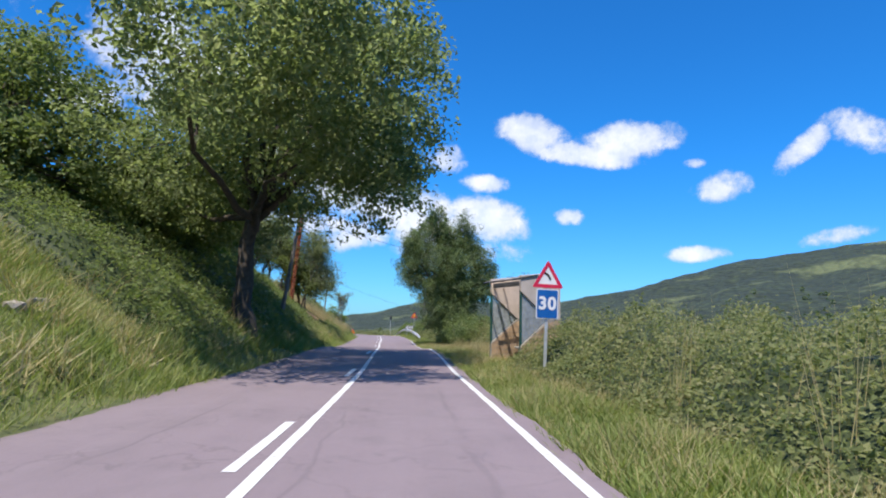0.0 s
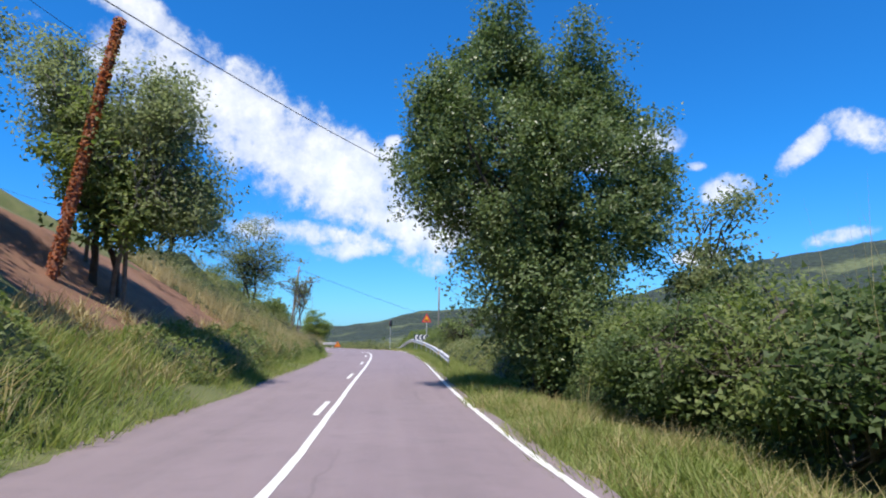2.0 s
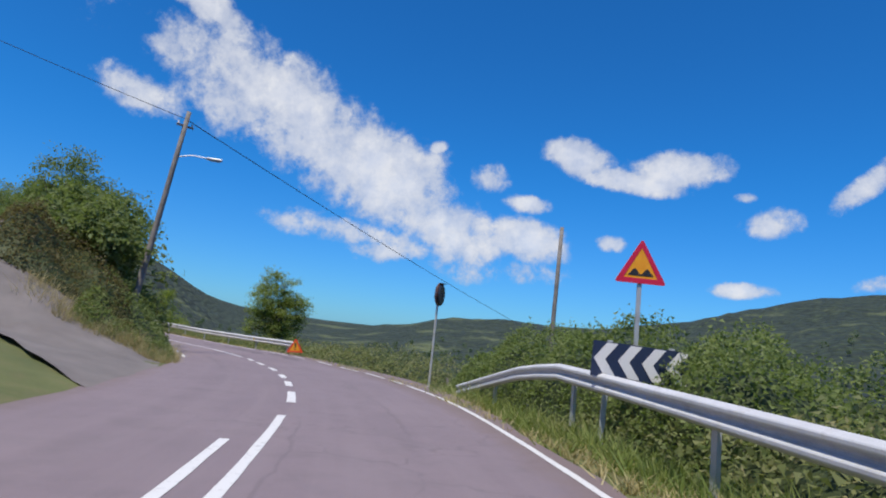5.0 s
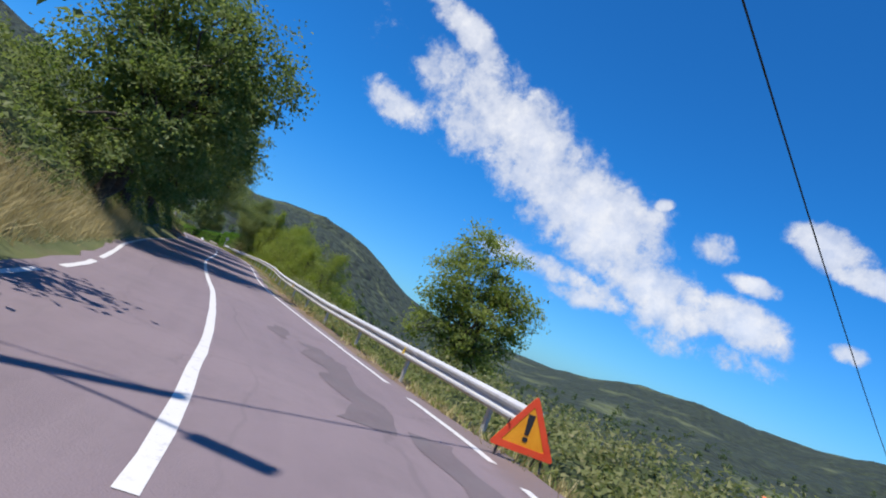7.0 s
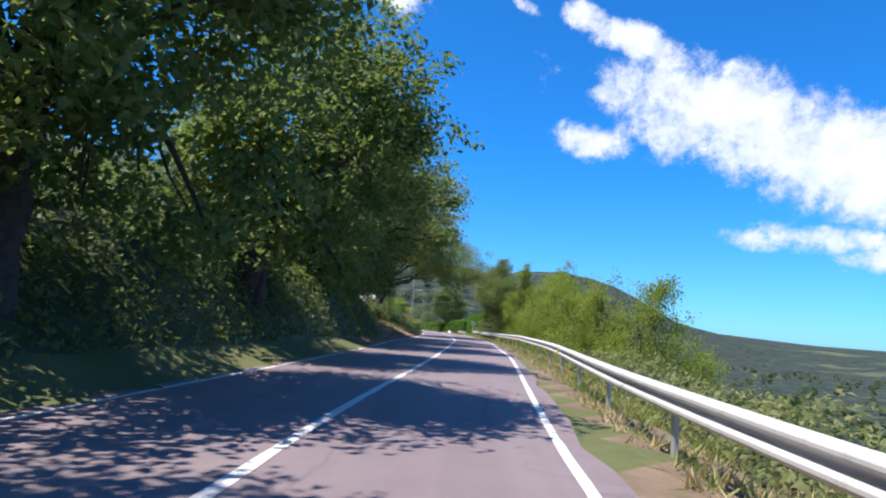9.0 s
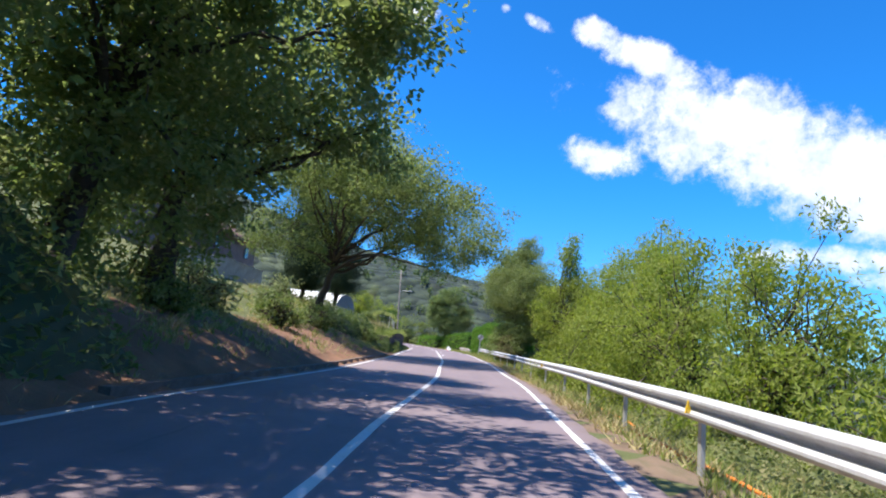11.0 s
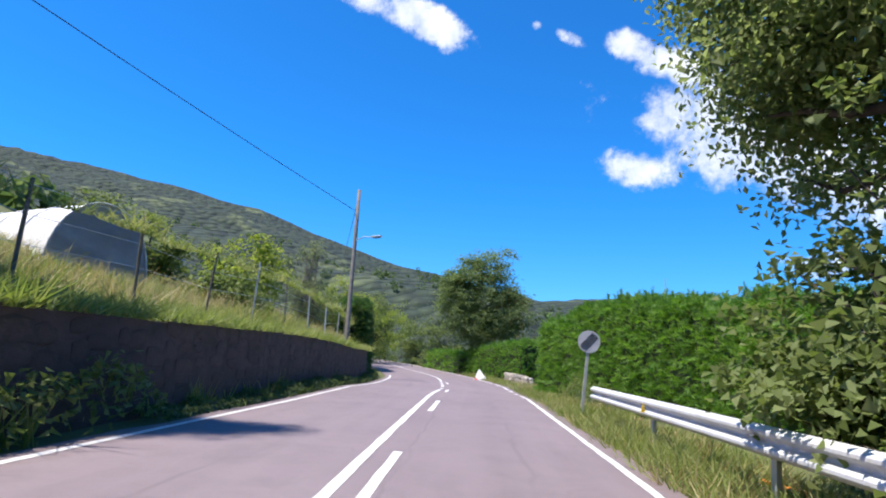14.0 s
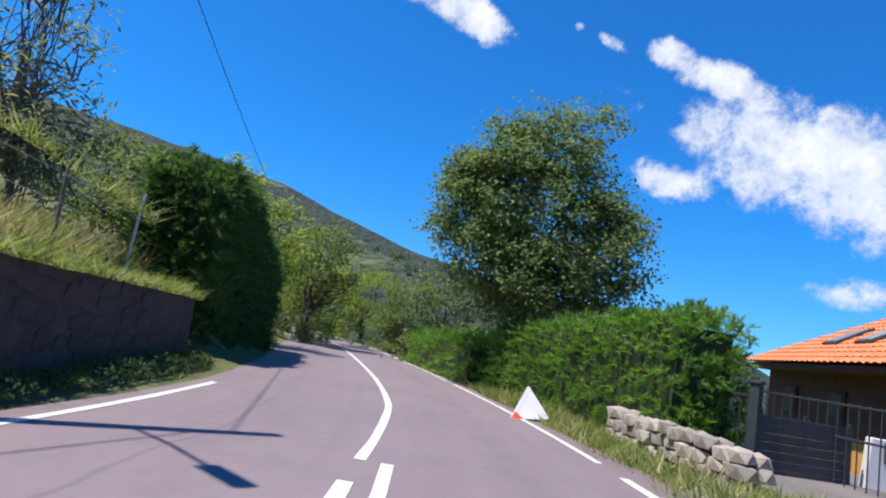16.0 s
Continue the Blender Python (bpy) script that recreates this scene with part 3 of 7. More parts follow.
road = tagged(new("road", strip("road", -58, 330, lambda s: edge_left(s) - 0.28, lambda s: edge_right(s) + np.interp(s, [90, 98, 108, 116, 226, 230, 237, 240], [0.25, 0.9, 0.9, 0.3, 0.3, 0.6, 0.6, 0.3]), 0.0, ASPHALT, 1.0, 0.04, 8, thick=0.12)),
              "two-lane road of worn grey asphalt with faint patches", "road", kind="structure")


def line_mark(s0, s1, d, width, up=0.005):
    c = d if callable(d) else (lambda s: np.full(np.shape(s), float(d)))
    return part("road_marking", strip("road_marking", s0, s1, lambda s: c(s) - width / 2, lambda s: c(s) + width / 2, up, PAINT, 0.5, 0.004), PAINT, road)


def markings():
    right, left = (lambda s: edge_right(s) - 0.03), (lambda s: edge_left(s) + 0.03)
    line_mark(-55, 98.3, right, 0.11)
    for a, b in ((98.8, 100.2), (100.9, 103.2), (103.9, 105.7), (106.6, 108.2), (109.4, 110.6), (111.3, 114.0)):
        line_mark(a, b, right, 0.13)
    line_mark(115, 227, right, 0.11)
    for a, b in ((228, 229.6), (230.4, 231.6), (232.3, 234.5), (235.0, 236.5)):
        line_mark(a, b, right, 0.13)
    line_mark(237.3, 320, right, 0.11)
    for a, b in ((105.5, 107.2), (107.9, 111), (112, 114), (115.2, 118)):
        line_mark(a, b, left, 0.12)
    line_mark(119, 239.5, left, 0.11)
    # centre: solid with broken beside it, dashes through the bend, then solid again
    line_mark(-55, 90, lambda s: np.interp(s, [18, 46, 60, 90], [-0.05, -0.16, -0.1, 0.0]), 0.12)
    for k in range(14):
        line_mark(-45 + 10 * k, -42.3 + 10 * k, float(np.interp(10 * k - 45, [18, 46], [-0.31, -0.42])), 0.12)
    for a, b in ((91.8, 93.8), (95.2, 96.6), (97.8, 99.1), (100.8, 102.3), (103.8, 105.2), (106.1, 107.1)):
        line_mark(a, b, 0.06, 0.17)
    line_mark(107.9, 227.5, lambda s: np.interp(s, [108, 111, 115, 121, 124, 140, 156, 160, 163, 180, 186, 196, 207, 222, 228], [-0.04, -0.2, -0.2, -0.14, -0.17, -0.15, -0.05, 0.1, 0.22, 0.2, 0.16, 0.0, -0.13, -0.2, -0.1]), 0.13)
    for a, b in ((208.0, 211.0), (217.0, 220.3), (225.5, 227.8), (233.6, 235.2)):
        line_mark(a, b, 0.2, 0.12)
    for a, b in ((228.8, 229.9), (231.1, 232.6), (233.4, 234.3)):
        line_mark(a, b, -0.09, 0.14)
    line_mark(235.2, 320, lambda s: np.interp(s, [235, 240, 250], [-0.08, 0.2, 0.15]), 0.12)
    # later repairs in the bend
    for a, b, d, w in ((108.0, 111.4, 2.5, 0.55), (111.0, 116.5, 1.75, 0.6), (116.2, 118.2, 1.2, 0.3)):
        part("repair_patch", strip("repair_patch", a, b, lambda s: d - w / 2 + 0.12 * np.sin(s * 3.1), lambda s: d + w / 2 + 0.1 * np.sin(s * 2.3 + 1), 0.004, FRESH, 0.25, 0.03), FRESH, road, "dark patch of newer asphalt")


markings()


# ---- plants ----
def leaf_quads(rng, points, out, length, width=0.5, up=0.5, loose=0.8, droop=0.0, three=False):
    """One small leaf at each point, four-sided or pointed with three sides, facing outwards and up by and large."""
    n = len(points)
    normal = out * max(0.1, 0.75 - up) + np.array([0, 0, up]) + rng.normal(0, loose * 0.55, (n, 3))
    normal /= np.linalg.norm(normal, axis=1)[:, None] + 1e-9
    a = np.cross(normal, rng.normal(0, 1, (n, 3)))
    a[:, 2] -= droop
    a /= np.linalg.norm(a, axis=1)[:, None] + 1e-9
    b = np.cross(normal, a)
    size = length * rng.uniform(0.65, 1.3, n)[:, None]
    if three:
        tri = np.stack([points - a * size * 0.4 - b * size * width * 0.5, points - a * size * 0.4 + b * size * width * 0.5, points + a * size * 0.6], 1)
        return tri.reshape(-1, 3), np.arange(3 * n).reshape(-1, 3)
    fold = normal * size * 0.12
    quad = np.stack([points - a * size * 0.5, points + b * size * width * 0.5 + fold, points + a * size * 0.5, points - b * size * width * 0.5 + fold], 1)
    return quad.reshape(-1, 3), np.arange(4 * n).reshape(-1, 4)


def crown_points(rng, blobs, n, per=30, clump=0.3, inner=0.5, stretch=0.65):
    """Leaf places in clumps on boughs through the outer part of some ellipsoids, with gaps between the boughs."""
    size = np.array([(b[3] * b[4] + b[4] * b[5] + b[3] * b[5]) for b in blobs])
    m = max(1, n // per)
    boughs = max(10, m // 5)
    which = rng.choice(len(blobs), boughs, p=size / size.sum())
    way = rng.normal(0, 1, (boughs, 3))
    way /= np.linalg.norm(way, axis=1)[:, None]
    b = np.array(blobs, float)[which]
    ragged = 1 + 0.14 * np.sin(5 * way[:, 0] + which) * np.cos(4 * way[:, 1] + 2 * which) + rng.normal(0, 0.08, boughs)
    bough = b[:, :3] + way * b[:, 3:] * (rng.uniform(inner, 1.0, boughs) ** 0.6 * ragged)[:, None]
    i = rng.integers(0, boughs, m)
    reach = 0.15 * b[i, 3:].mean(1)[:, None] + 0.12
    centre = bough[i] + np.clip(rng.normal(0, 1, (m, 3)), -1.7, 1.7) * reach * np.array([1, 1, stretch])
    k = np.repeat(np.arange(m), per)
    spread_ = clump * rng.uniform(0.6, 1.2, m)[k][:, None]
    points = centre[k] + np.clip(rng.normal(0, 1, (len(k), 3)), -1.6, 1.6) * spread_ * np.array([1, 1, stretch])
    return points, way[i][k], centre


def bent(rng, a, b, r0, r1, n=6, bow=0.12):
    a, b = np.array(a, float), np.array(b, float)
    t = np.linspace(0, 1, n)[:, None]
    side = rng.normal(0, 1, 3) * np.linalg.norm(b - a) * bow
    p = a * (1 - t) + b * t + side * (t * (1 - t) * 2) + np.r_[np.zeros((1, 3)), rng.normal(0, 0.02 * np.linalg.norm(b - a), (n - 2, 3)), np.zeros((1, 3))]
    return [(q, r0 + (r1 - r0) * float(u)) for q, u in zip(p, t[:, 0])]


def tree(name, label, base, blobs, leaves=6000, leaf=0.2, trunk=0.22, fork=None, seed=1, mat=None, bark=None, limbs=10, clump=0.32, inner=0.5, width=0.5, droop=0.0, stems=1, category="tree", group="", twigs=30, stretch=0.65, pointed=True):
    """A tree: a tapered trunk with limbs, and a crown of many small leaves. Places are in the world."""
    rng = np.random.default_rng(seed)
    base = np.array(base, float)
    root = thing(name, label, category, Matrix.Translation(base), group)
    blobs = [np.r_[np.array(b[:3], float) - base, b[3:]] for b in blobs]
    points, out, centres = crown_points(rng, blobs, int(leaves * 0.95), clump=clump, inner=inner, stretch=stretch)
    paths = []
    middle = np.average([b[:3] for b in blobs], axis=0, weights=[b[3] * b[5] for b in blobs])
    for k in range(stems):
        foot = np.array([rng.uniform(-0.4, 0.4), rng.uniform(-0.4, 0.4), 0]) * (stems > 1)
        head = np.array(fork, float) - base if fork is not None else middle * np.array([0.7, 0.7, 0.75]) + rng.normal(0, 0.3, 3) * (stems > 1)
        flare = [(foot - (0, 0, 0.35), trunk * 1.5), (foot + (0, 0, 0.15), trunk * 1.15)]
        paths.append(flare + bent(rng, foot + (0, 0, 0.5), head, trunk, trunk * 0.62, 7, 0.05))
        pick = rng.choice(len(centres), min(limbs, len(centres)), replace=False)
        for c in centres[pick]:
            start = head * rng.uniform(0.75, 1.0) + foot * 0.2
            limb = bent(rng, start, start + (c - start) * 0.92, trunk * 0.42, trunk * 0.09, 7)
            paths.append(limb)
            for c2 in centres[rng.choice(len(centres), 3)]:
                if np.linalg.norm(c2 - limb[4][0]) < 3.2:
                    paths.append(bent(rng, limb[4][0], c2, trunk * 0.16, 0.012, 5))
    for c in centres[rng.choice(len(centres), min(twigs, len(centres)), replace=False)]:
        inward = c + (middle - c) * 0.35 + rng.normal(0, 0.2, 3)
        paths.append(bent(rng, inward, c, 0.03, 0.008, 4))
    v, f = tubes(paths, 7)
    part("trunk", raw_mesh("trunk", v, f, bark or BARK, True), None, root)
    v, f = leaf_quads(rng, points, out, leaf * 1.22, width * 1.15, droop=droop, three=pointed and leaf < 0.115)
    part("crown", raw_mesh("crown", v, f, mat or LEAF), None, root)
    return root


def ground_at(x, y):
    return float(land(np.array([[x, y]]))[0])


def stuff(name, mesh, label, category="plants"):
    return tagged(new(name, mesh), label, category, kind="stuff")


def mound(name, label, s0, s1, d0, d1, height, leaf=0.13, density=130, seed=1, mat=None, lump=0.35, width=0.6, base=0.0, inside=None):
    """A thicket along the road: a lumpy heap, coloured dark for shade, clad in leaves. height is a number or a function
    of station and distance.
    """
    rng = np.random.default_rng(seed)
    tall = height if callable(height) else (lambda s, d: np.full(np.shape(s), float(height)))

    def top(s, d, xy):
        w = np.clip(np.minimum((d - d0), (d1 - d)) / (0.22 * (d1 - d0)), 0, 1) * np.clip(np.minimum(s - s0, s1 - s) / 1.2, 0, 1)
        w = np.sqrt(np.clip(w, 0, 1))
        lumps = 1 + lump * bumps(xy[:, 0] * 0.9 + seed, xy[:, 1] * 0.9) + 0.5 * lump * bumps(xy[:, 0] * 2.3, xy[:, 1] * 2.3 + seed)
        return tall(s, d) * w * lumps

    def place(s, d):
        x, y, rx, ry = (np.interp(s, STATION, v) for v in (ROAD[:, 0], ROAD[:, 1], RIGHT[:, 0], RIGHT[:, 1]))
        return np.stack([x + d * rx, y + d * ry], 1)

    ns, nd = max(4, int((s1 - s0) / 0.5)), max(4, int((d1 - d0) / 0.4))
    gs, gd = (g.ravel() for g in np.meshgrid(np.linspace(s0, s1, ns), np.linspace(d0, d1, nd), indexing="ij"))
    xy = place(gs, gd)
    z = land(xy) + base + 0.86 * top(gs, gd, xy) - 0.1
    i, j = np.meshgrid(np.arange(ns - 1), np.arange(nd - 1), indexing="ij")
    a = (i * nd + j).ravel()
    # Core under the leaves; the shade seen between them is in its colour.
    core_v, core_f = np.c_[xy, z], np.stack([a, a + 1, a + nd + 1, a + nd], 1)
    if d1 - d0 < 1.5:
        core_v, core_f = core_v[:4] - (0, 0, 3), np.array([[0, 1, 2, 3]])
    n = int((s1 - s0) * (d1 - d0) * density * 1.3)
    s, d = rng.uniform(s0, s1, n), rng.uniform(d0, d1, n)
    edge = rng.random(n) < 0.3
    d = np.where(edge, np.where(rng.random(n) < 0.5, d0 + (d1 - d0) * 0.25 * rng.random(n), d1 - (d1 - d0) * 0.25 * rng.random(n)), d)
    xy = place(s, d)
    h = top(s, d, xy)
    e = 0.15
    slope_d = (top(s, d + e, place(s, d + e)) - top(s, d - e, place(s, d - e))) / (2 * e)
    rx, ry = np.interp(s, STATION, RIGHT[:, 0]), np.interp(s, STATION, RIGHT[:, 1])
    out = np.stack([-slope_d * rx, -slope_d * ry, np.full(n, 0.6)], 1)
    out /= np.linalg.norm(out, axis=1)[:, None] + 1e-9
    lift = np.where(rng.random(n) < 0.12, rng.uniform(0, 0.35, n), rng.normal(0, 0.09, n))
    points = np.c_[xy, land(xy) + base + h * np.where(rng.random(n) < 0.25, rng.uniform(0.3, 1, n), 1.0) + lift * np.clip(h, 0, 1)]
    keep = h > 0.08
    v, f = leaf_quads(rng, points[keep], out[keep], leaf, width, loose=1.0, three=True)
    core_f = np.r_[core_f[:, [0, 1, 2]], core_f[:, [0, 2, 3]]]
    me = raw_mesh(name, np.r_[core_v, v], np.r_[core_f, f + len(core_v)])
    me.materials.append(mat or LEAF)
    me.materials.append(inside or SHADE_CORE)
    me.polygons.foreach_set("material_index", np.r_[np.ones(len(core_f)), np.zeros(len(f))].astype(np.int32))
    return stuff(name, me, label)


def grass(name, label, s0, s1, d0, d1, tall, density, seed=1, mat=None, blade=0.016, lean=0.65, gaps=0.0, base=0.0):
    """Blades of grass in tufts over a band along the road."""
    rng = np.random.default_rng(seed)
    n = int((s1 - s0) * abs(d1 - d0) * density / 10)
    s, d = rng.uniform(s0, s1, n), rng.uniform(d0, d1, n)
    k = np.repeat(np.arange(n), 6)
    x, y, rx, ry = (np.interp(s, STATION, v) for v in (ROAD[:, 0], ROAD[:, 1], RIGHT[:, 0], RIGHT[:, 1]))
    xy = np.stack([x + d * rx, y + d * ry], 1)
    if gaps:
        keep = bumps(xy[:, 0] * 1.3 + seed, xy[:, 1] * 1.3) > gaps - 0.5
        xy = xy[keep]
        k = np.repeat(np.arange(len(xy)), 6)
    xy = xy[k] + rng.normal(0, 0.05, (len(k), 2))
    root = np.c_[xy, land(xy) - 0.03 + (base(s)[k] if callable(base) else base)]
    h = tall * rng.uniform(0.45, 1.25, len(k)) * np.clip(1 + 0.5 * bumps(xy[:, 0] * 0.8, xy[:, 1] * 0.8 + seed), 0.35, 1.7)
    a = rng.uniform(0, 2 * np.pi, len(k))
    w = np.stack([np.cos(a), np.sin(a), 0 * a], 1) * (blade * (0.6 + 0.8 * rng.random(len(k))))[:, None]
    bend = rng.normal(0, lean, (len(k), 2)) * h[:, None]
    tip = root + np.c_[bend, h]
    v = np.stack([root - w, root + w, tip], 1).reshape(-1, 3)
    f = np.arange(3 * len(k)).reshape(-1, 3)
    return stuff(name, raw_mesh(name, v, f, mat or GRASS), label, "grass")


def sprays(rng, pts, out, leaf, per=18):
    """Feathery sprays of scale leaves, each fanning out along a short bent axis."""
    m = len(pts) // per
    base, way = pts[:m], out[:m]
    axis = way * rng.uniform(0.5, 1.0, m)[:, None] + np.array([0, 0, 0.55]) + rng.normal(0, 0.38, (m, 3))
    axis /= np.linalg.norm(axis, axis=1)[:, None]
    side = np.cross(axis, way + rng.normal(0, 0.6, (m, 3)))
    side /= np.linalg.norm(side, axis=1)[:, None] + 1e-9
    long = leaf * rng.uniform(3.2, 6.5, m)
    k = np.repeat(np.arange(m), per)
    t = np.tile(np.linspace(0, 1, per), m)
    sign = np.where(np.arange(len(k)) % 2, 1.0, -1.0)
    sag = np.array([0, 0, -1.0]) * (0.35 * t**2 * long[k])[:, None]
    spot = base[k] + axis[k] * (t * long[k])[:, None] + sag - way[k] * 0.08
    a = axis[k] * 0.7 + side[k] * (sign * (0.85 - 0.5 * t))[:, None] + rng.normal(0, 0.22, (len(k), 3))
    a /= np.linalg.norm(a, axis=1)[:, None]
    b = np.cross(a, np.cross(axis, side)[k] + rng.normal(0, 0.3, (len(k), 3)))
    b /= np.linalg.norm(b, axis=1)[:, None] + 1e-9
    size = (leaf * 2.0 * (1.15 - 0.6 * t) * rng.uniform(0.7, 1.3, len(k)))[:, None]
    v = np.stack([spot - b * size * 0.12, spot + b * size * 0.12, spot + a * size], 1)
    return v.reshape(-1, 3), np.arange(3 * len(k)).reshape(-1, 3)


def hedge(name, label, line, height, thick, leaf=0.09, density=420, seed=1, mat=None, base=None):
    """A clipped hedge along a line of (x, y): a filler coloured dark for shade inside, a dense skin of small leaves."""
    rng = np.random.default_rng(seed)
    p = np.array(line, float)
    t = np.r_[0, np.cumsum(np.hypot(*np.diff(p, axis=0).T))]
    root = thing(name, label, "hedge", Matrix.Translation((*p[0], ground_at(*p[0]) if base is None else base)))
    o = np.array(root.location)

    def spot(u):
        q = np.stack([np.interp(u, t, p[:, k]) for k in (0, 1)], 1)
        g = np.stack([np.interp(u + 0.1, t, p[:, k]) - np.interp(u - 0.1, t, p[:, k]) for k in (0, 1)], 1)
        g /= np.linalg.norm(g, axis=1)[:, None] + 1e-9
        return q, np.stack([g[:, 1], -g[:, 0]], 1), g

    h = height if callable(height) else (lambda u: np.full(np.shape(u), float(height)))
    n = int((t[-1] * (height if not callable(height) else 2.4) * 2 + t[-1] * thick) * density)
    u = rng.uniform(0, t[-1], n)
    side = rng.choice(4, n, p=[0.36, 0.26, 0.23, 0.15])
    v = rng.random(n)
    q, right, go = spot(u)
    hh = h(u)
    wave = 0.06 * np.sin(3 * u + 5 * v) + 0.05 * np.sin(7.3 * u - 4 * v)
    half = thick / 2
    off = np.where(side == 0, half, np.where(side == 1, -half, (2 * v - 1) * half)) + np.where(side == 0, 1, -1) * wave * (side < 2)
    zz = np.where(side == 2, hh + wave + np.abs(rng.normal(0, 0.06, n)), rng.random(n) ** 0.85 * hh)
    end = side == 3
    near_end = rng.random(n) < 0.5
    q[end] = np.where(near_end[end, None], p[0], p[-1])
    zz = np.where(end, rng.random(n) * hh, zz)
    lower = np.clip(1 - 0.12 * (zz / hh), 0, 1)
    out = np.where((side == 0)[:, None], np.c_[right, 0 * u], np.where((side == 1)[:, None], np.c_[-right, 0 * u], np.array([0, 0, 1.0])))
    out = np.where(end[:, None], np.c_[go, 0 * u] * np.where(near_end, -1, 1)[:, None], out)
    pts = np.c_[q + right * (off * lower)[:, None], np.zeros(n)] + out * rng.normal(0, 0.05, n)[:, None]
    share = np.clip(zz / hh, 0, 1)
    pts[:, 2] += zz + (land(pts[:, :2]) * (1 - share) + land(q) * share if base is None else base)
    lv, lf = sprays(rng, pts - o, out, leaf)
    part("leaves", raw_mesh("leaves", lv, lf, mat or HEDGE_LEAF), None, root)
    m = max(3, int(t[-1] / 0.5))
    u = np.linspace(0.4, t[-1] - 0.4, m)
    q, right, go = spot(u)
    low = land(q) if base is None else np.full(m, base)
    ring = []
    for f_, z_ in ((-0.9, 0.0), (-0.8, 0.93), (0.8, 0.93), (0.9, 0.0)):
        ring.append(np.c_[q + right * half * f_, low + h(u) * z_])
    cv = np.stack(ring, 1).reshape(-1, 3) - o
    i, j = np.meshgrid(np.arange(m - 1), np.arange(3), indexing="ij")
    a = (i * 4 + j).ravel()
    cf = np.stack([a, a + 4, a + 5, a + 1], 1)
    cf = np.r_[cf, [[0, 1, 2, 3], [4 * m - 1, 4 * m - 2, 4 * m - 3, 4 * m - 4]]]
    # No stems modelled: a plain filler, coloured dark for the shade inside.
    part("shade_filler", raw_mesh("shade_filler", cv, cf, SHADE_CORE), None, root, "plain filler with the hedge's inner shade in its dark colour")
    return root


def tree_at(name, label, x, y, blobs, **more):
    """A tree that stands on the land at (x, y)."""
    return tree(name, label, (x, y, ground_at(x, y)), blobs, **more)


# first stretch: bank with trees, brambles and a leafy poplar
tree_at("ash_tree", "tall broad ash tree with grey-green leaves over the road", 0.6, 11.2,
        [(3.4, 8.6, 9.4, 4.0, 5.2, 3.2), (0.2, 11.5, 9.3, 3.6, 4.5, 3.2), (5.2, 7.4, 7.8, 2.2, 3.4, 2.1), (2.5, 9, 12.4, 3.2, 4.5, 1.8), (-1.5, 10.0, 7.0, 2.8, 3.6, 2.2), (3.6, 12, 6.0, 2.6, 3.4, 1.4), (5.2, 12.5, 6.2, 1.5, 2.2, 1.2), (2.4, 3.0, 8.4, 3.2, 3.2, 2.3), (4.4, 3.2, 8.4, 2.3, 2.8, 1.9), (4.0, 15, 8, 2.4, 2.4, 1.9), (-0.8, 15.5, 8.6, 3.0, 2.8, 2.4), (0.6, 18.6, 8.4, 2.4, 2.4, 1.9), (5.6, 9.6, 9.6, 2.0, 3.0, 2.2), (-1.2, 13.4, 5.6, 2.2, 2.6, 1.4), (-2.6, 18.0, 8.8, 2.4, 2.4, 2.0), (-1.5, 20.6, 11.0, 3.0, 2.6, 2.0), (-4.4, 19.0, 11.4, 2.6, 2.4, 2.0), (1.6, 20.2, 10.6, 2.6, 2.2, 1.6), (-1.2, 18.8, 6.9, 2.2, 2.2, 1.1), (-3.4, 17.6, 7.2, 2.0, 2.2, 1.3), (1.2, 17.0, 7.0, 1.6, 1.8, 0.9)],
        leaves=78000, leaf=0.165, trunk=0.36, fork=(0.8, 11.1, 5.6), seed=3, mat=ASH_LEAF, limbs=16, clump=0.36, twigs=60)
tree_at("bank_tree", "bushy broadleaf tree on the bank", -5.8, 14.5, [(-5.6, 14.2, 7.6, 2.5, 2.4, 2.6), (-4.2, 13.6, 5.8, 1.8, 1.8, 1.7), (-7.2, 15, 6.2, 2, 2, 2)], leaves=19000, leaf=0.18, trunk=0.16, seed=5, mat=LEAF, stems=2, group="trees on the bank")
tree_at("bank_tree", "bushy broadleaf tree on the bank", -6.0, 7.5, [(-6.4, 7.8, 7.8, 2.4, 2.6, 2.8), (-5.0, 8.4, 5.6, 1.8, 2, 1.8), (-8, 7, 6, 2.2, 2.2, 2.2)], leaves=16000, leaf=0.18, trunk=0.16, seed=6, mat=LEAF, stems=2, group="trees on the bank")
tree_at("bank_tree", "tall leafy tree leaning over the grassy bank", -9.6, 9.8, [(-9.4, 9.6, 10.8, 2.8, 2.8, 2.4), (-11.4, 8.6, 9.4, 2.6, 2.6, 2.4), (-7.8, 11.6, 9.6, 2.0, 2.0, 1.8)], leaves=14000, leaf=0.17, trunk=0.2, seed=205, mat=LEAF, stems=2, group="trees on the bank")
tree_at("bank_tree", "yellow-green sapling lit by the sun on the bank", -4.6, 16.6, [(-4.4, 16.4, 6.9, 1.7, 1.7, 1.5), (-5.4, 17.6, 5.8, 1.6, 1.6, 1.5), (-3.6, 17.4, 5.6, 1.2, 1.3, 1.2)], leaves=11000, leaf=0.16, trunk=0.08, seed=206, mat=LEAF_SUNNY, stems=3, group="trees on the bank")
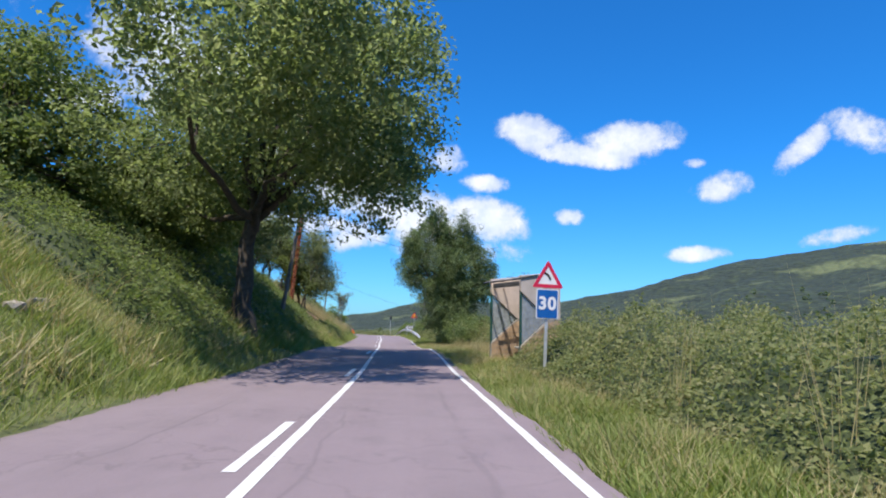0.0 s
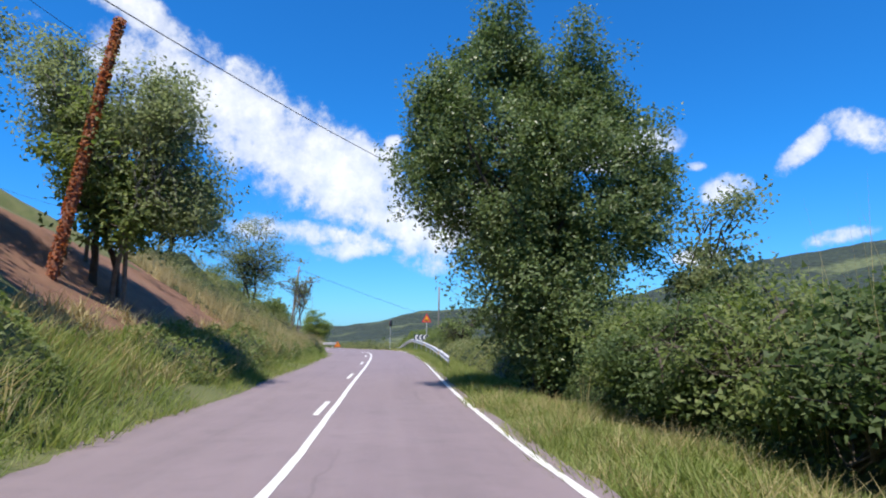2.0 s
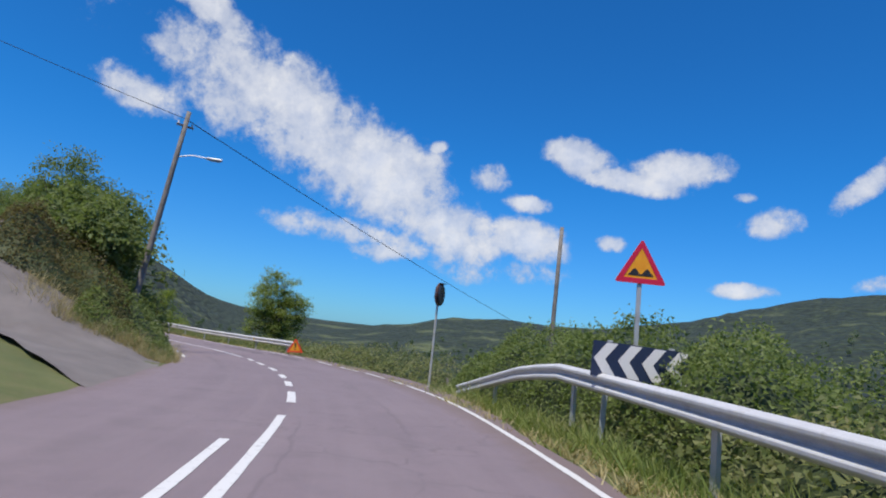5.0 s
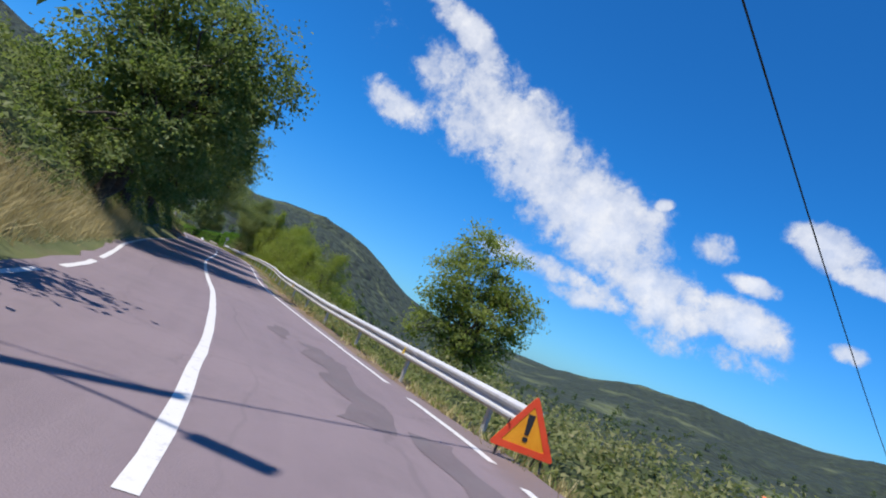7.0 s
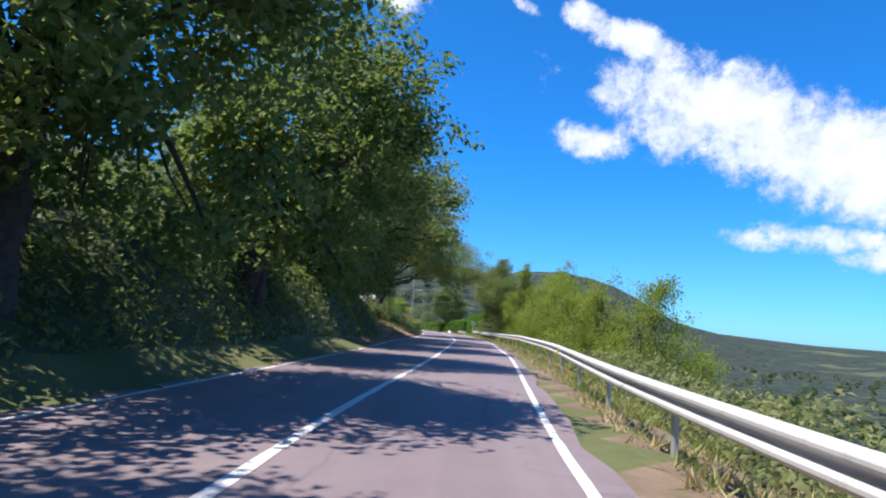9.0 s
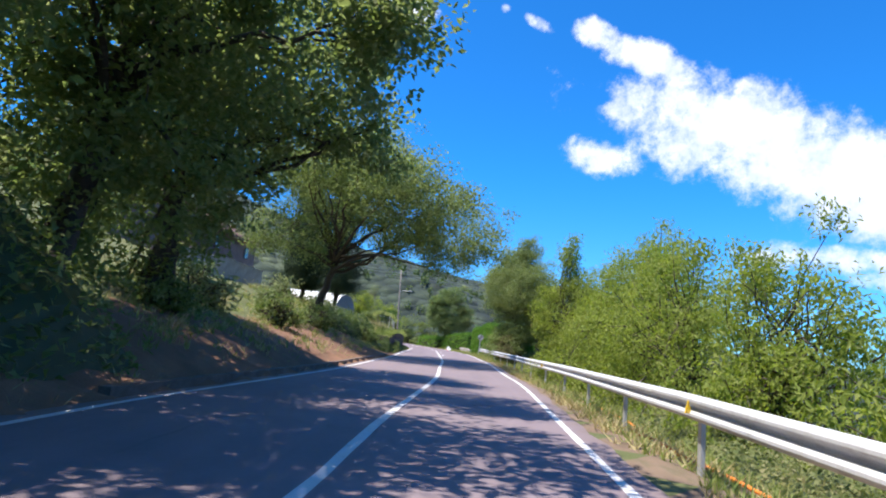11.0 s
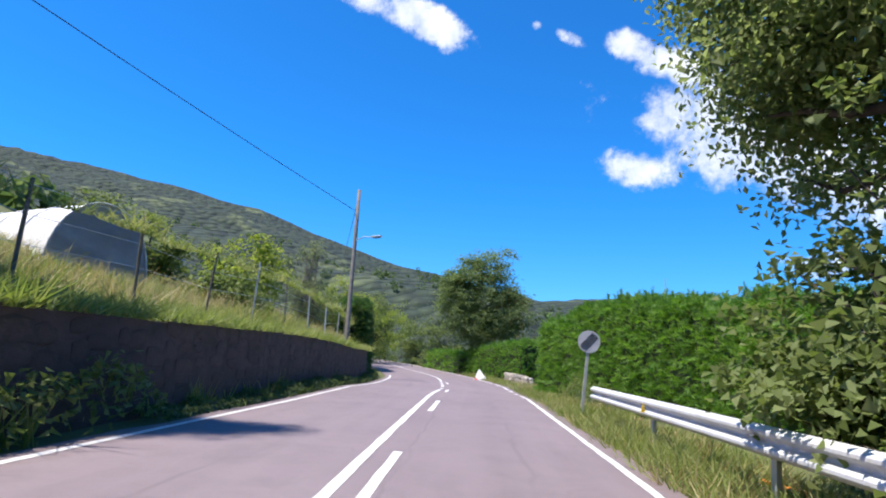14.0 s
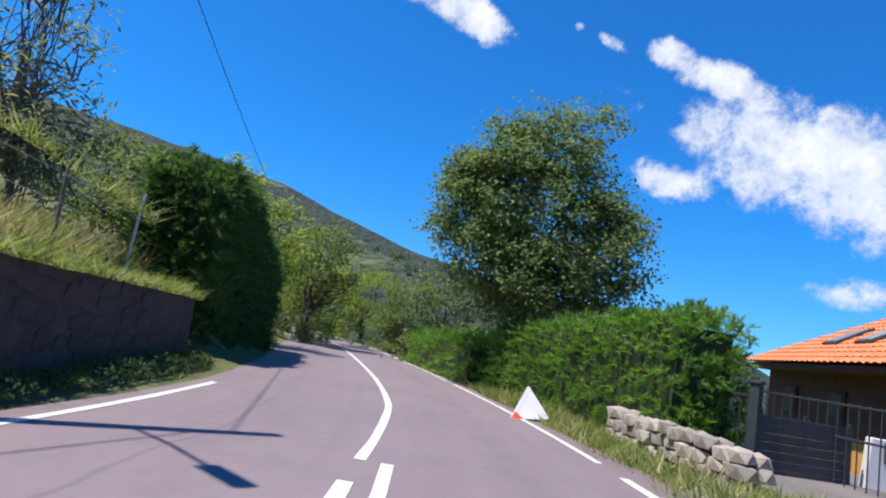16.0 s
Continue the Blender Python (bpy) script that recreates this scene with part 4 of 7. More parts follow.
tree_at("bank_tree", "slender tree with thin leaves on the bank", -6.6, 23.4, [(-6.4, 23.2, 8.0, 2.2, 2.2, 2.0), (-7.8, 24.2, 7.0, 1.8, 1.8, 1.6), (-5.2, 24.4, 6.8, 1.5, 1.5, 1.4)], leaves=11000, leaf=0.16, trunk=0.1, seed=207, mat=LEAF_GREY, stems=3, group="trees on the bank")
tree_at("bank_tree", "slender tree with thin leaves on the bank", -6.3, 31.5, [(-6.4, 31.4, 8.4, 2.0, 2.0, 1.8), (-7.5, 32.5, 7.4, 1.6, 1.6, 1.5), (-5.2, 32.2, 7.6, 1.3, 1.3, 1.3)], leaves=6000, leaf=0.18, trunk=0.12, seed=7, mat=LEAF_GREY, stems=3, group="trees on the bank")
tree_at("bank_tree", "slender tree with thin leaves on the bank", -8.8, 28, [(-8.8, 28, 9.2, 2.3, 2.2, 2.2), (-8.0, 27, 7.6, 1.8, 1.8, 1.6)], leaves=6000, leaf=0.18, trunk=0.13, seed=8, mat=LEAF, stems=2, group="trees on the bank")
tree_at("birch_like_tree", "light small tree with drooping twigs on the bank", -3.9, 39.8, [(-3.1, 39.7, 5.6, 1.4, 1.4, 1.8), (-2.4, 39.7, 4.5, 1.1, 1.1, 1.2), (-3.5, 39.9, 7.2, 1.1, 1.1, 1.4), (-2.7, 39.7, 6.9, 0.8, 0.8, 1.0)], leaves=15000, leaf=0.105, trunk=0.07, seed=9, mat=LEAF_GREY, bark=PALE_BARK, stems=2, inner=0.3, twigs=70, group="trees on the bank")
for n, (x, y, z) in enumerate(((-6.4, 40.6, 7.6), (-7.4, 36.4, 8.2), (-8.6, 33.8, 8.8), (-6.0, 41.6, 6.4))):
    tree_at("birch_like_tree", "slim grey-leaved tree with bare thin stems above the red scar", x, y, [(x + 0.3, y, z, 1.4, 1.4, 1.6), (x + 0.7, y + 0.2, z - 1.3, 1.2, 1.2, 1.1), (x - 0.4, y, z + 1.2, 0.9, 0.9, 1.1)], leaves=9500, leaf=0.11, trunk=0.065, seed=210 + n, mat=LEAF_GREY, bark=PALE_BARK, stems=2, inner=0.3, twigs=60, group="trees on the bank")
tree_at("bank_tree", "bushy broadleaf tree on the bank", -4.9, 40.2, [(-4.6, 40, 5.9, 1.5, 1.5, 2.0), (-3.9, 39.8, 4.6, 1.3, 1.3, 1.3)], leaves=6000, leaf=0.16, trunk=0.1, seed=10, mat=LEAF, stems=2, group="trees on the bank")
tree_at("round_tree", "round-crowned tree on top of the bank", -14.6, 64.5, [(-14.6, 64.5, 10.0, 2.9, 2.9, 2.0), (-12.6, 65, 9.2, 2.0, 2.0, 1.5), (-16.4, 64.2, 9.0, 2.0, 2.0, 1.5)], leaves=26000, leaf=0.13, trunk=0.13, seed=11, mat=LEAF, stems=3, group="trees on the bank")
tree_at("sparse_tree", "sparse small tree with see-through crown", -8.9, 65.4, [(-8.9, 65.4, 6.6, 2.5, 2.1, 2.3), (-7.2, 65.2, 5.4, 1.7, 1.6, 1.6), (-9.6, 65.4, 4.8, 1.6, 1.6, 1.4)], leaves=9000, leaf=0.12, trunk=0.08, seed=12, mat=LEAF_GREY, stems=3, inner=0.2, group="trees on the bank", twigs=90)
tree_at("bare_shrub", "half-bare shrub with grey twigs", -5.2, 64.6, [(-5.0, 64.4, 3.4, 1.4, 1.4, 1.3)], leaves=700, leaf=0.13, trunk=0.05, seed=13, mat=LEAF_GREY, bark=PALE_BARK, stems=4, inner=0.1, twigs=120, category="shrub")
tree_at("poplar_tree", "dense dark poplar clump with upright pointed tops", 8.0, 40.0,
        [(6.6, 40.2, 5.8, 2.1, 2.3, 2.7), (9.4, 40.4, 5.0, 1.8, 2.1, 2.5), (8.4, 40.0, 3.0, 1.7, 2.0, 2.4), (5.0, 40.0, 6.1, 1.15, 1.4, 1.9), (7.0, 40.2, 2.6, 1.3, 1.6, 1.9), (11.0, 40.8, 4.6, 1.0, 1.2, 1.5), (8.6, 39.6, 1.2, 1.3, 1.5, 1.8), (7.9, 40.0, 0.7, 1.1, 1.2, 1.3), (8.3, 43.6, 0.9, 1.2, 1.2, 1.5), (7.2, 42.2, 5.6, 1.8, 1.6, 2.6), (8.8, 43.0, 4.0, 1.6, 1.4, 2.4), (8.1, 44.4, 5.0, 1.4, 1.4, 2.5), (9.6, 45.0, 3.4, 1.6, 1.5, 2.4), (8.8, 44.6, 1.6, 1.2, 1.3, 2.0)]
        + [(x, 40.1 + w, z - 0.7 * w, 0.58, 0.6, 1.5) for x, z in ((4.9, 7.2), (5.6, 8.3), (6.3, 9.1), (7.0, 9.7), (7.7, 8.4), (8.7, 7.7), (9.3, 8.6), (9.9, 7.8), (10.6, 6.4), (11.5, 5.6)) for w in (0.0, 0.8)],
        leaves=185000, leaf=0.105, trunk=0.2, seed=14, mat=POPLAR_LEAF, stems=4, limbs=8, clump=0.2, inner=0.45, stretch=1.1, pointed=False)
tree_at("field_tree", "loose young tree behind the brambles", 13.2, 41, [(13.2, 41, 3.6, 1.6, 1.6, 2.2), (12.6, 41, 1.6, 1.4, 1.4, 1.4)], leaves=5000, leaf=0.15, trunk=0.1, seed=15, mat=LEAF_GREY)
tree_at("elder_bush", "airy elder bush behind the guardrail", 6.7, 69.6, [(6.7, 69.6, 1.2, 1.8, 1.8, 1.2), (5.9, 69.4, 0.4, 1.6, 1.6, 1.0)], leaves=2600, leaf=0.15, trunk=0.05, seed=16, mat=LEAF, stems=4, inner=0.2, category="shrub", twigs=60)
# the bend
tree_at("roadside_tree", "leafy tree hung with creeper beside a side lane", -14.8, 93.6, [(-15.2, 93.4, 1.6, 2.0, 2.0, 2.2), (-16.4, 94.6, 2.0, 2.1, 2.1, 2.4), (-14.6, 95.2, 0.0, 1.7, 1.7, 1.6), (-14.3, 92.6, 3.0, 1.0, 1.0, 1.1)], leaves=19000, leaf=0.2, trunk=0.14, seed=17, mat=LEAF, stems=3)
tree_at("slope_tree", "light-leaved tree with pointed tops on the slope below the guardrail", -15.0, 115.4,
        [(-15.10, 115.4, 0.8, 1.45, 1.45, 1.7), (-14.40, 115.7, -0.8, 1.5, 1.5, 1.6), (-15.40, 115.3, 2.6, 0.65, 0.65, 1.2), (-14.00, 115.8, 1.9, 0.6, 0.6, 1.2), (-15.80, 115.1, -0.8, 1.0, 1.0, 1.3), (-13.30, 116.2, 0.7, 0.7, 0.7, 1.2), (-16.30, 114.8, 0.6, 0.5, 0.5, 0.8)],
        leaves=24000, leaf=0.105, trunk=0.11, seed=19, mat=LEAF_SUNNY, stems=3, clump=0.24)
for n, (x, y) in enumerate(((-27.5, 108.6), (-33.5, 114.6), (-39.5, 121.2))):
    tree_at("overhanging_tree", "big dark-leaved tree overhanging the road from the bank", x, y,
            [(x + 1.2, y + 0.8, 4.6, 3.0, 3.0, 3.4), (x - 1.4, y + 0.4, 4.0, 2.8, 2.8, 3.2), (x + 2.6, y + 1.9, 5.6, 1.7, 1.8, 2.0), (x, y, 7.4, 2.5, 2.5, 2.0), (x + 1.4, y - 1.6, 2.2, 2.2, 2.2, 2.6), (x + 0.2, y + 2.0, 1.6, 1.8, 1.9, 1.8), (x + 2.2, y + 2.4, 4.4, 1.0, 1.1, 1.0)],
            leaves=34000, leaf=0.16, trunk=0.28, seed=20 + n, mat=OVERHANG_LEAF, stems=2, group="trees overhanging the road")
for n, (x, y) in enumerate(((-46.6, 127.0), (-51.0, 131.6), (-55.6, 136.0), (-60.5, 139.2))):
    tree_at("overhanging_tree", "big dark-leaved tree overhanging the road from the bank", x, y,
            [(x + 1.6, y + 1.2, 5.6, 3.0, 3.0, 2.8), (x - 1.4, y + 0.4, 5.0, 2.8, 2.8, 3.2), (x + 3.2, y + 3.0, 5.4, 2.2, 2.2, 1.6), (x + 4.6, y + 3.6, 4.2, 1.1, 1.1, 0.9), (x + 0.4, y, 8.2, 2.8, 2.8, 2.0), (x - 0.5, y - 0.5, 1.8, 2.0, 2.0, 2.4), (x + 1.0, y + 0.4, 2.6, 2.1, 2.1, 2.2)],
            leaves=40000, leaf=0.15, trunk=0.26, seed=30 + n, mat=SPREAD_LEAF, stems=2, group="trees overhanging the road")
# the straight with the red bank
tree_at("spreading_tree", "spreading tree with a leaning forked trunk on the red bank", -75.9, 154.0,
        [(-70.6, 155.6, 6.4, 3.6, 3.6, 2.4), (-73.5, 153, 6.6, 3.6, 3.4, 2.6), (-67.2, 157.6, 5.4, 2.4, 2.4, 1.9), (-66.0, 158.6, 4.2, 1.5, 1.5, 1.1), (-71.5, 154, 9.2, 3.4, 3.4, 1.9), (-76.2, 150.4, 4.4, 2.0, 2.0, 1.6), (-69.0, 155.5, 3.8, 2.2, 2.2, 1.2), (-73.5, 151.6, 3.4, 1.8, 1.8, 1.4), (-66.6, 152.6, 6.0, 2.8, 2.8, 1.9), (-65.0, 155.8, 4.2, 2.0, 2.0, 1.2), (-69.4, 158.8, 3.4, 1.6, 1.6, 0.9), (-67.4, 158.8, 3.0, 1.1, 1.1, 0.7), (-69.2, 151.4, 7.4, 3.2, 3.2, 2.2), (-65.4, 150.8, 6.4, 2.6, 2.4, 1.7), (-63.8, 153.2, 5.6, 1.9, 1.9, 1.1), (-71.5, 159.6, 4.6, 2.2, 2.2, 1.2), (-74.5, 158.6, 5.4, 2.4, 2.4, 1.6), (-72.6, 149.0, 8.2, 2.8, 2.8, 1.9), (-69.4, 147.8, 7.6, 2.6, 2.4, 1.7), (-76.4, 152.4, 7.6, 2.4, 2.4, 1.6)],
        leaves=92000, leaf=0.125, trunk=0.27, fork=(-73.6, 153.6, 3.0), seed=40, mat=SPREAD_LEAF, limbs=18, clump=0.38, inner=0.3, twigs=70)
for x, y, h, wide, sd in ((-85.9, 161.7, 16.5, 2.1, 41), (-88.4, 160.0, 13.0, 1.9, 42)):
    g = ground_at(x, y)
    tiers = [(k, a + 2.4 * k * 10) for k in (0.16, 0.23, 0.3, 0.37, 0.44, 0.51, 0.58, 0.66, 0.74, 0.82) for a in (0.0, 1.6, 3.1, 4.7)]
    blobs = [(x + math.cos(a) * wide * 0.62 * (1.1 - k), y + math.sin(a) * wide * 0.62 * (1.1 - k), g + h * k - 0.25 * math.sin(a * 3), wide * 0.62 * (1.12 - k) ** 0.7, wide * 0.62 * (1.12 - k) ** 0.7, h * 0.022) for k, a in tiers]
    tree("conifer", "dark drooping conifer beside the bank", (x, y, g), blobs + [(x, y, g + h * k, 0.5, 0.5, h * 0.06) for k in (0.25, 0.4, 0.55, 0.7, 0.82, 0.92)],
         leaves=70000, leaf=0.16, trunk=0.2, fork=(x, y, g + h * 0.95), seed=sd, twigs=0, mat=CONIFER_LEAF, limbs=26, width=0.22, droop=1.6, clump=0.24, inner=0.2, stretch=0.9, group="conifers")
tree_at("ivy_tree", "broad tree wrapped in ivy behind the guardrail", -74.6, 173.0,
        [(-74.6, 172.6, 3.2, 2.7, 2.7, 2.5), (-76.4, 173.8, 2.4, 1.9, 1.9, 1.9), (-72.4, 171.6, 2.6, 2.1, 2.1, 2.4), (-75, 173, 5.6, 1.5, 1.5, 1.5), (-73.6, 172.4, 6.2, 0.8, 0.8, 1.3), (-76.2, 173.4, 5.0, 0.8, 0.8, 1.2), (-77.4, 173.2, 3.7, 1.1, 1.1, 1.2), (-77.1, 173.5, 2.1, 0.8, 0.8, 0.9), (-72.6, 172.2, -0.2, 1.6, 1.6, 1.6)],
        leaves=110000, leaf=0.1, pointed=False, trunk=0.26, seed=43, mat=SPREAD_LEAF, stems=2, clump=0.28, inner=0.35, droop=0.5)
tree_at("ivy_bush", "dark ivy covering the foot of the broad tree", -75.2, 172.6, [(-75.3, 172.4, -1.0, 1.2, 1.2, 1.7), (-76.2, 172.8, -1.6, 1.1, 1.1, 1.1), (-74.4, 171.2, -1.6, 1.1, 1.1, 1.2), (-73.4, 170.2, -2.0, 1.0, 1.0, 0.9)], leaves=24000, leaf=0.085, trunk=0.06, seed=143, mat=LEAF, stems=3, width=0.8, clump=0.2, category="shrub")
tree_at("withered_bush", "withered brown creeper at the foot of the broad tree", -73.6, 170.6, [(-73.8, 170.7, -1.9, 0.8, 0.8, 1.0), (-72.8, 169.8, -2.2, 0.8, 0.8, 0.7)], leaves=5000, leaf=0.085, trunk=0.04, seed=144, mat=BROWN, stems=4, clump=0.2, category="shrub", twigs=60)
for n, (x, y, t, r) in enumerate(((-42.0, 144.5, 1.2, 1.8), (-46.8, 149.0, 1.4, 1.9), (-51.6, 153.4, 2.2, 2.1), (-54.2, 157.6, 3.0, 2.0), (-57.0, 161.8, 4.4, 2.1), (-61.0, 164.8, 3.8, 2.0), (-37.0, 140.5, 0.8, 1.8), (-56.0, 155.8, 1.0, 1.6), (-64.6, 165.4, 4.6, 0.9), (-67.0, 168.6, 0.0, 1.0))):
    tree_at("locust_tree", "bright feathery locust tree on the slope below the road", x, y,
            [(x, y, t - 1.6, r * 0.85, r * 0.85, 1.7), (x + 0.8, y + 0.6, t - 3.0, r, r, 1.6), (x - 0.7, y - 0.5, t - 3.8, r * 1.1, r * 1.1, 1.7), (x - 0.2, y - 1.0, t - 5.2, r * 1.15, r * 1.15, 1.7), (x, y, t - 0.4, r * 0.42, r * 0.42, 1.0), (x + 0.3 * r, y - 0.2, t + 0.5, r * 0.2, r * 0.2, 0.8), (x - 0.45 * r, y + 0.4 * r, t - 0.5, r * 0.25, r * 0.25, 1.0)],
            leaves=20000, leaf=0.125, trunk=0.1, seed=50 + n, mat=LEAF_BRIGHT, stems=3, width=0.38, clump=0.25, droop=0.7, stretch=1.0, group="locust trees on the slope")
# round the houses
tree_at("walnut_tree", "large round walnut tree behind the hedge", -107.2, 196.6,
        [(-107.5, 196.1, 2.6, 2.2, 2.1, 2.6), (-105.9, 197.4, 1.4, 1.5, 1.5, 2.0), (-108.8, 195.3, 1.8, 1.3, 1.3, 2.2), (-106.7, 196.9, 4.8, 1.2, 1.2, 1.3), (-108.2, 195.8, 4.2, 1.0, 1.0, 1.2), (-107.2, 196.4, 0.2, 1.8, 1.8, 1.4), (-105.4, 198.0, 2.6, 0.8, 0.8, 0.9), (-109.4, 194.9, 3.4, 0.7, 0.7, 0.8)],
        leaves=46000, leaf=0.135, trunk=0.2, seed=60, mat=WALNUT, clump=0.3)
tree_at("wispy_tree", "wispy upright tree behind the wall", -109.2, 182.6, [(-109.2, 182.6, 2.6, 1.5, 1.5, 2.6), (-108.8, 182.8, 0.4, 1.4, 1.4, 1.4)], leaves=3400, leaf=0.16, trunk=0.07, seed=61, mat=LEAF_GREY, bark=PALE_BARK, stems=4, inner=0.2, width=0.25, twigs=120)
for n, (x, y, r, zc) in enumerate(((-100.5, 171.2, 1.3, 1.7), (-95.4, 173.0, 0.9, -0.2), (-103.0, 176.5, 1.5, 2.0), (-108, 170, 1.8, 2.6), (-113, 186, 2.2, 0.6), (-118, 190.5, 2.6, 0.8), (-117.5, 201.5, 2.0, -1.0), (-124, 197, 2.6, 0.4), (-130, 199.5, 3.0, 0.6), (-128, 206, 2.4, -0.8), (-140, 203, 3.2, 1), (-140, 210, 3.2, 0.2))):
    tree_at("orchard_tree", "small bushy tree on the grassy slope", x, y, [(x, y, zc, r, r, r * 0.95), (x + r * 0.5, y + 0.3, zc - r * 0.6, r * 0.8, r * 0.8, r * 0.7), (x - r * 0.5, y - 0.2, zc - r * 0.9, r * 0.8, r * 0.8, r * 0.7)],
            leaves=int(2600 * r), leaf=0.17, trunk=0.07 * r, seed=70 + n, mat=(LEAF, LEAF, LEAF_BRIGHT)[n % 3], group="small trees on the slope", twigs=0)
hedge("clipped_hedge", "big dense cypress block at the end of the wall", [tuple(along(k, d))[:2] for k, d in ((243.6, -5.1), (247, -4.8), (251.5, -4.2))], lambda u: np.interp(u, [0, 1, 3, 8], [2.1, 3.1, 3.3, 2.3]) + 0.12 * np.sin(2.2 * u), 1.9, leaf=0.085, seed=90, density=2300, mat=CYPRESS_LEAF)

hedge("clipped_hedge", "tall clipped green cypress hedge beside the road", [(-91.6, 186.1), (-86.8, 183.5), (-81.2, 180.4), (-77.0, 177.0)], lambda u: np.interp(u, [0, 3, 5.5, 9, 12, 20], [2.85, 3.2, 3.5, 3.35, 3.0, 2.85]) + 0.1 * np.sin(u * 1.9) + 0.07 * np.sin(u * 4.7), 1.4, leaf=0.066, seed=2, density=1700)
hedge("clipped_hedge", "clipped green cypress hedge with a rounded end", [(-99.6, 193.7), (-104.0, 195.1), (-107.6, 196.4)], lambda u: np.interp(u, [0, 3, 8], [2.65, 2.45, 1.9]), 1.6, leaf=0.062, seed=3, density=1100)
hedge("clipped_hedge", "low clipped green hedge along the road", [(-108.4, 196.0), (-112.5, 197.8), (-118, 200.4)], 1.5, 1.0, seed=4, density=380)

mound("brambles", "bramble thicket of green and yellowing leaves beside the verge", -14, 20.5, 4.4, 13, lambda s, d: np.interp(d, [4.4, 6, 8, 13], [0.7, 1.45, 1.6, 1.7]) * np.interp(s, [-14, 4, 9, 13, 17, 20.5], [0.78, 0.8, 0.9, 1.1, 1.1, 0.8]), density=300, seed=2, leaf=0.08, lump=0.42, mat=BRAMBLE)
mound("brambles", "bramble thicket with pale dry tips beside the verge", 24.5, 38, 5.2, 11, lambda s, d: np.interp(s, [24.5, 28, 34, 38], [0.9, 1.3, 1.6, 1.7]) * np.interp(d, [5.2, 7, 11], [0.75, 1.0, 0.9]), density=380, seed=37, leaf=0.08, lump=0.5, mat=BRAMBLE)
# The dark leaf stands in for poplar shade on this thicket's road face.
mound("brambles", "tall bramble thicket beside the verge, leaves coloured dark for shade", 35, 49, 5.4, 11.5, lambda s, d: np.interp(s, [35, 38, 42, 49], [1.3, 1.5, 1.6, 1.7]) * np.interp(d, [5.4, 7, 11], [0.75, 1.0, 0.95]), density=430, seed=3, leaf=0.075, lump=0.7, mat=LEAF_DARK)
for n, (s, d, z, r) in enumerate(((36.2, 6.2, 1.15, 1.0), (38.4, 6.0, 1.35, 1.15), (40.7, 6.1, 1.5, 1.2), (42.9, 5.9, 1.4, 1.1), (45.0, 6.2, 1.6, 1.2), (46.8, 7.4, 1.7, 1.2))):
    x, y, _ = along(s, d)
    g = ground_at(x, y)
    tree("bramble_bush", "arching bramble bush with pale leaf tips over a dark foot", (x, y, g), [(x, y, g + z, r, r * 1.15, 0.62), (x + 0.5, y + 0.5, g + z + 0.35, r * 0.7, r * 0.7, 0.5), (x - 0.3, y - 0.6, g + z - 0.35, r * 0.75, r * 0.75, 0.45)], leaves=9000, leaf=0.075, trunk=0.03, seed=220 + n, mat=(LEAF, LEAF_DARK)[n % 2], stems=4, width=0.6, clump=0.2, category="shrub", group="bramble bushes", twigs=20)
mound("brambles", "olive-green scrub behind the guardrail", 54, 92, 5.0, 10.5, lambda s, d: np.interp(s, [54, 60, 76, 92], [1.8, 1.4, 1.3, 1.0]), density=160, seed=4, leaf=0.115, mat=BRAMBLE)
mound("brambles", "leafy hedge of brambles behind the guardrail end", 87, 99.4, 5.15, 10, lambda s, d: np.interp(d, [5.2, 7, 10], [1.95, 2.3, 2.7]), density=620, seed=5, leaf=0.085, lump=0.25, mat=OVERHANG_LEAF)
mound("brambles", "tall olive scrub on the slope outside the bend", 100.5, 125, 5.6, 11.5, lambda s, d: np.interp(d, [5.6, 8, 11.5], [1.0, 2.0, 3.3]) * np.interp(s, [100.5, 104, 125], [0.6, 1.0, 0.8]), density=170, seed=46, leaf=0.11, lump=0.4, mat=BRAMBLE)
mound("brambles", "scrub and brambles on the slope below the guardrail", 106, 156, 5.0, 12, lambda s, d: np.interp(s, [106, 114, 124, 156], [1.0, 1.3, 1.1, 1.3]) * np.interp(d, [5, 7, 12], [0.7, 1, 1.2]), density=110, seed=6, leaf=0.125, mat=BRAMBLE)
mound("brambles", "scrub and brambles on the slope below the guardrail", 154, 212, 5.6, 13, lambda s, d: np.interp(d, [5, 7, 13], [0.6, 1.0, 1.6]), density=150, seed=7, leaf=0.1, mat=BRAMBLE)
mound("undergrowth", "shady undergrowth of nettles and ferns on the bank", 14, 44, -11, -3.9, lambda s, d: np.interp(-d, [3.9, 6, 11], [0.5, 0.9, 1.3]), density=200, seed=8, leaf=0.115)
mound("undergrowth", "tall weeds on the bank", 48, 86, -5.6, -3.6, lambda s, d: 0.55 + 0 * s, density=130, seed=9, leaf=0.12, lump=0.5)
mound("undergrowth", "olive scrub and dry weeds on the steep bank", 62, 88, -12, -4.4, lambda s, d: np.interp(-d, [4.4, 6, 8, 12], [0.5, 1.0, 1.5, 1.8]) * np.interp(s, [62, 66, 82, 88], [0.5, 0.9, 1.0, 0.5]), density=260, seed=34, leaf=0.085, mat=BRAMBLE, lump=0.8)
mound("undergrowth", "brambles creeping over the low stone wall", 222, 233, 4.5, 6.2, lambda s, d: 0.75 + 0 * s, density=420, seed=35, leaf=0.075, lump=0.6)
mound("undergrowth", "bushes on the corner of the side lane", 103, 117, -9, -4.0, lambda s, d: np.interp(s, [103, 107, 117], [0.8, 1.2, 0.9]), density=260, seed=10, leaf=0.1, mat=BROWN, lump=0.5)
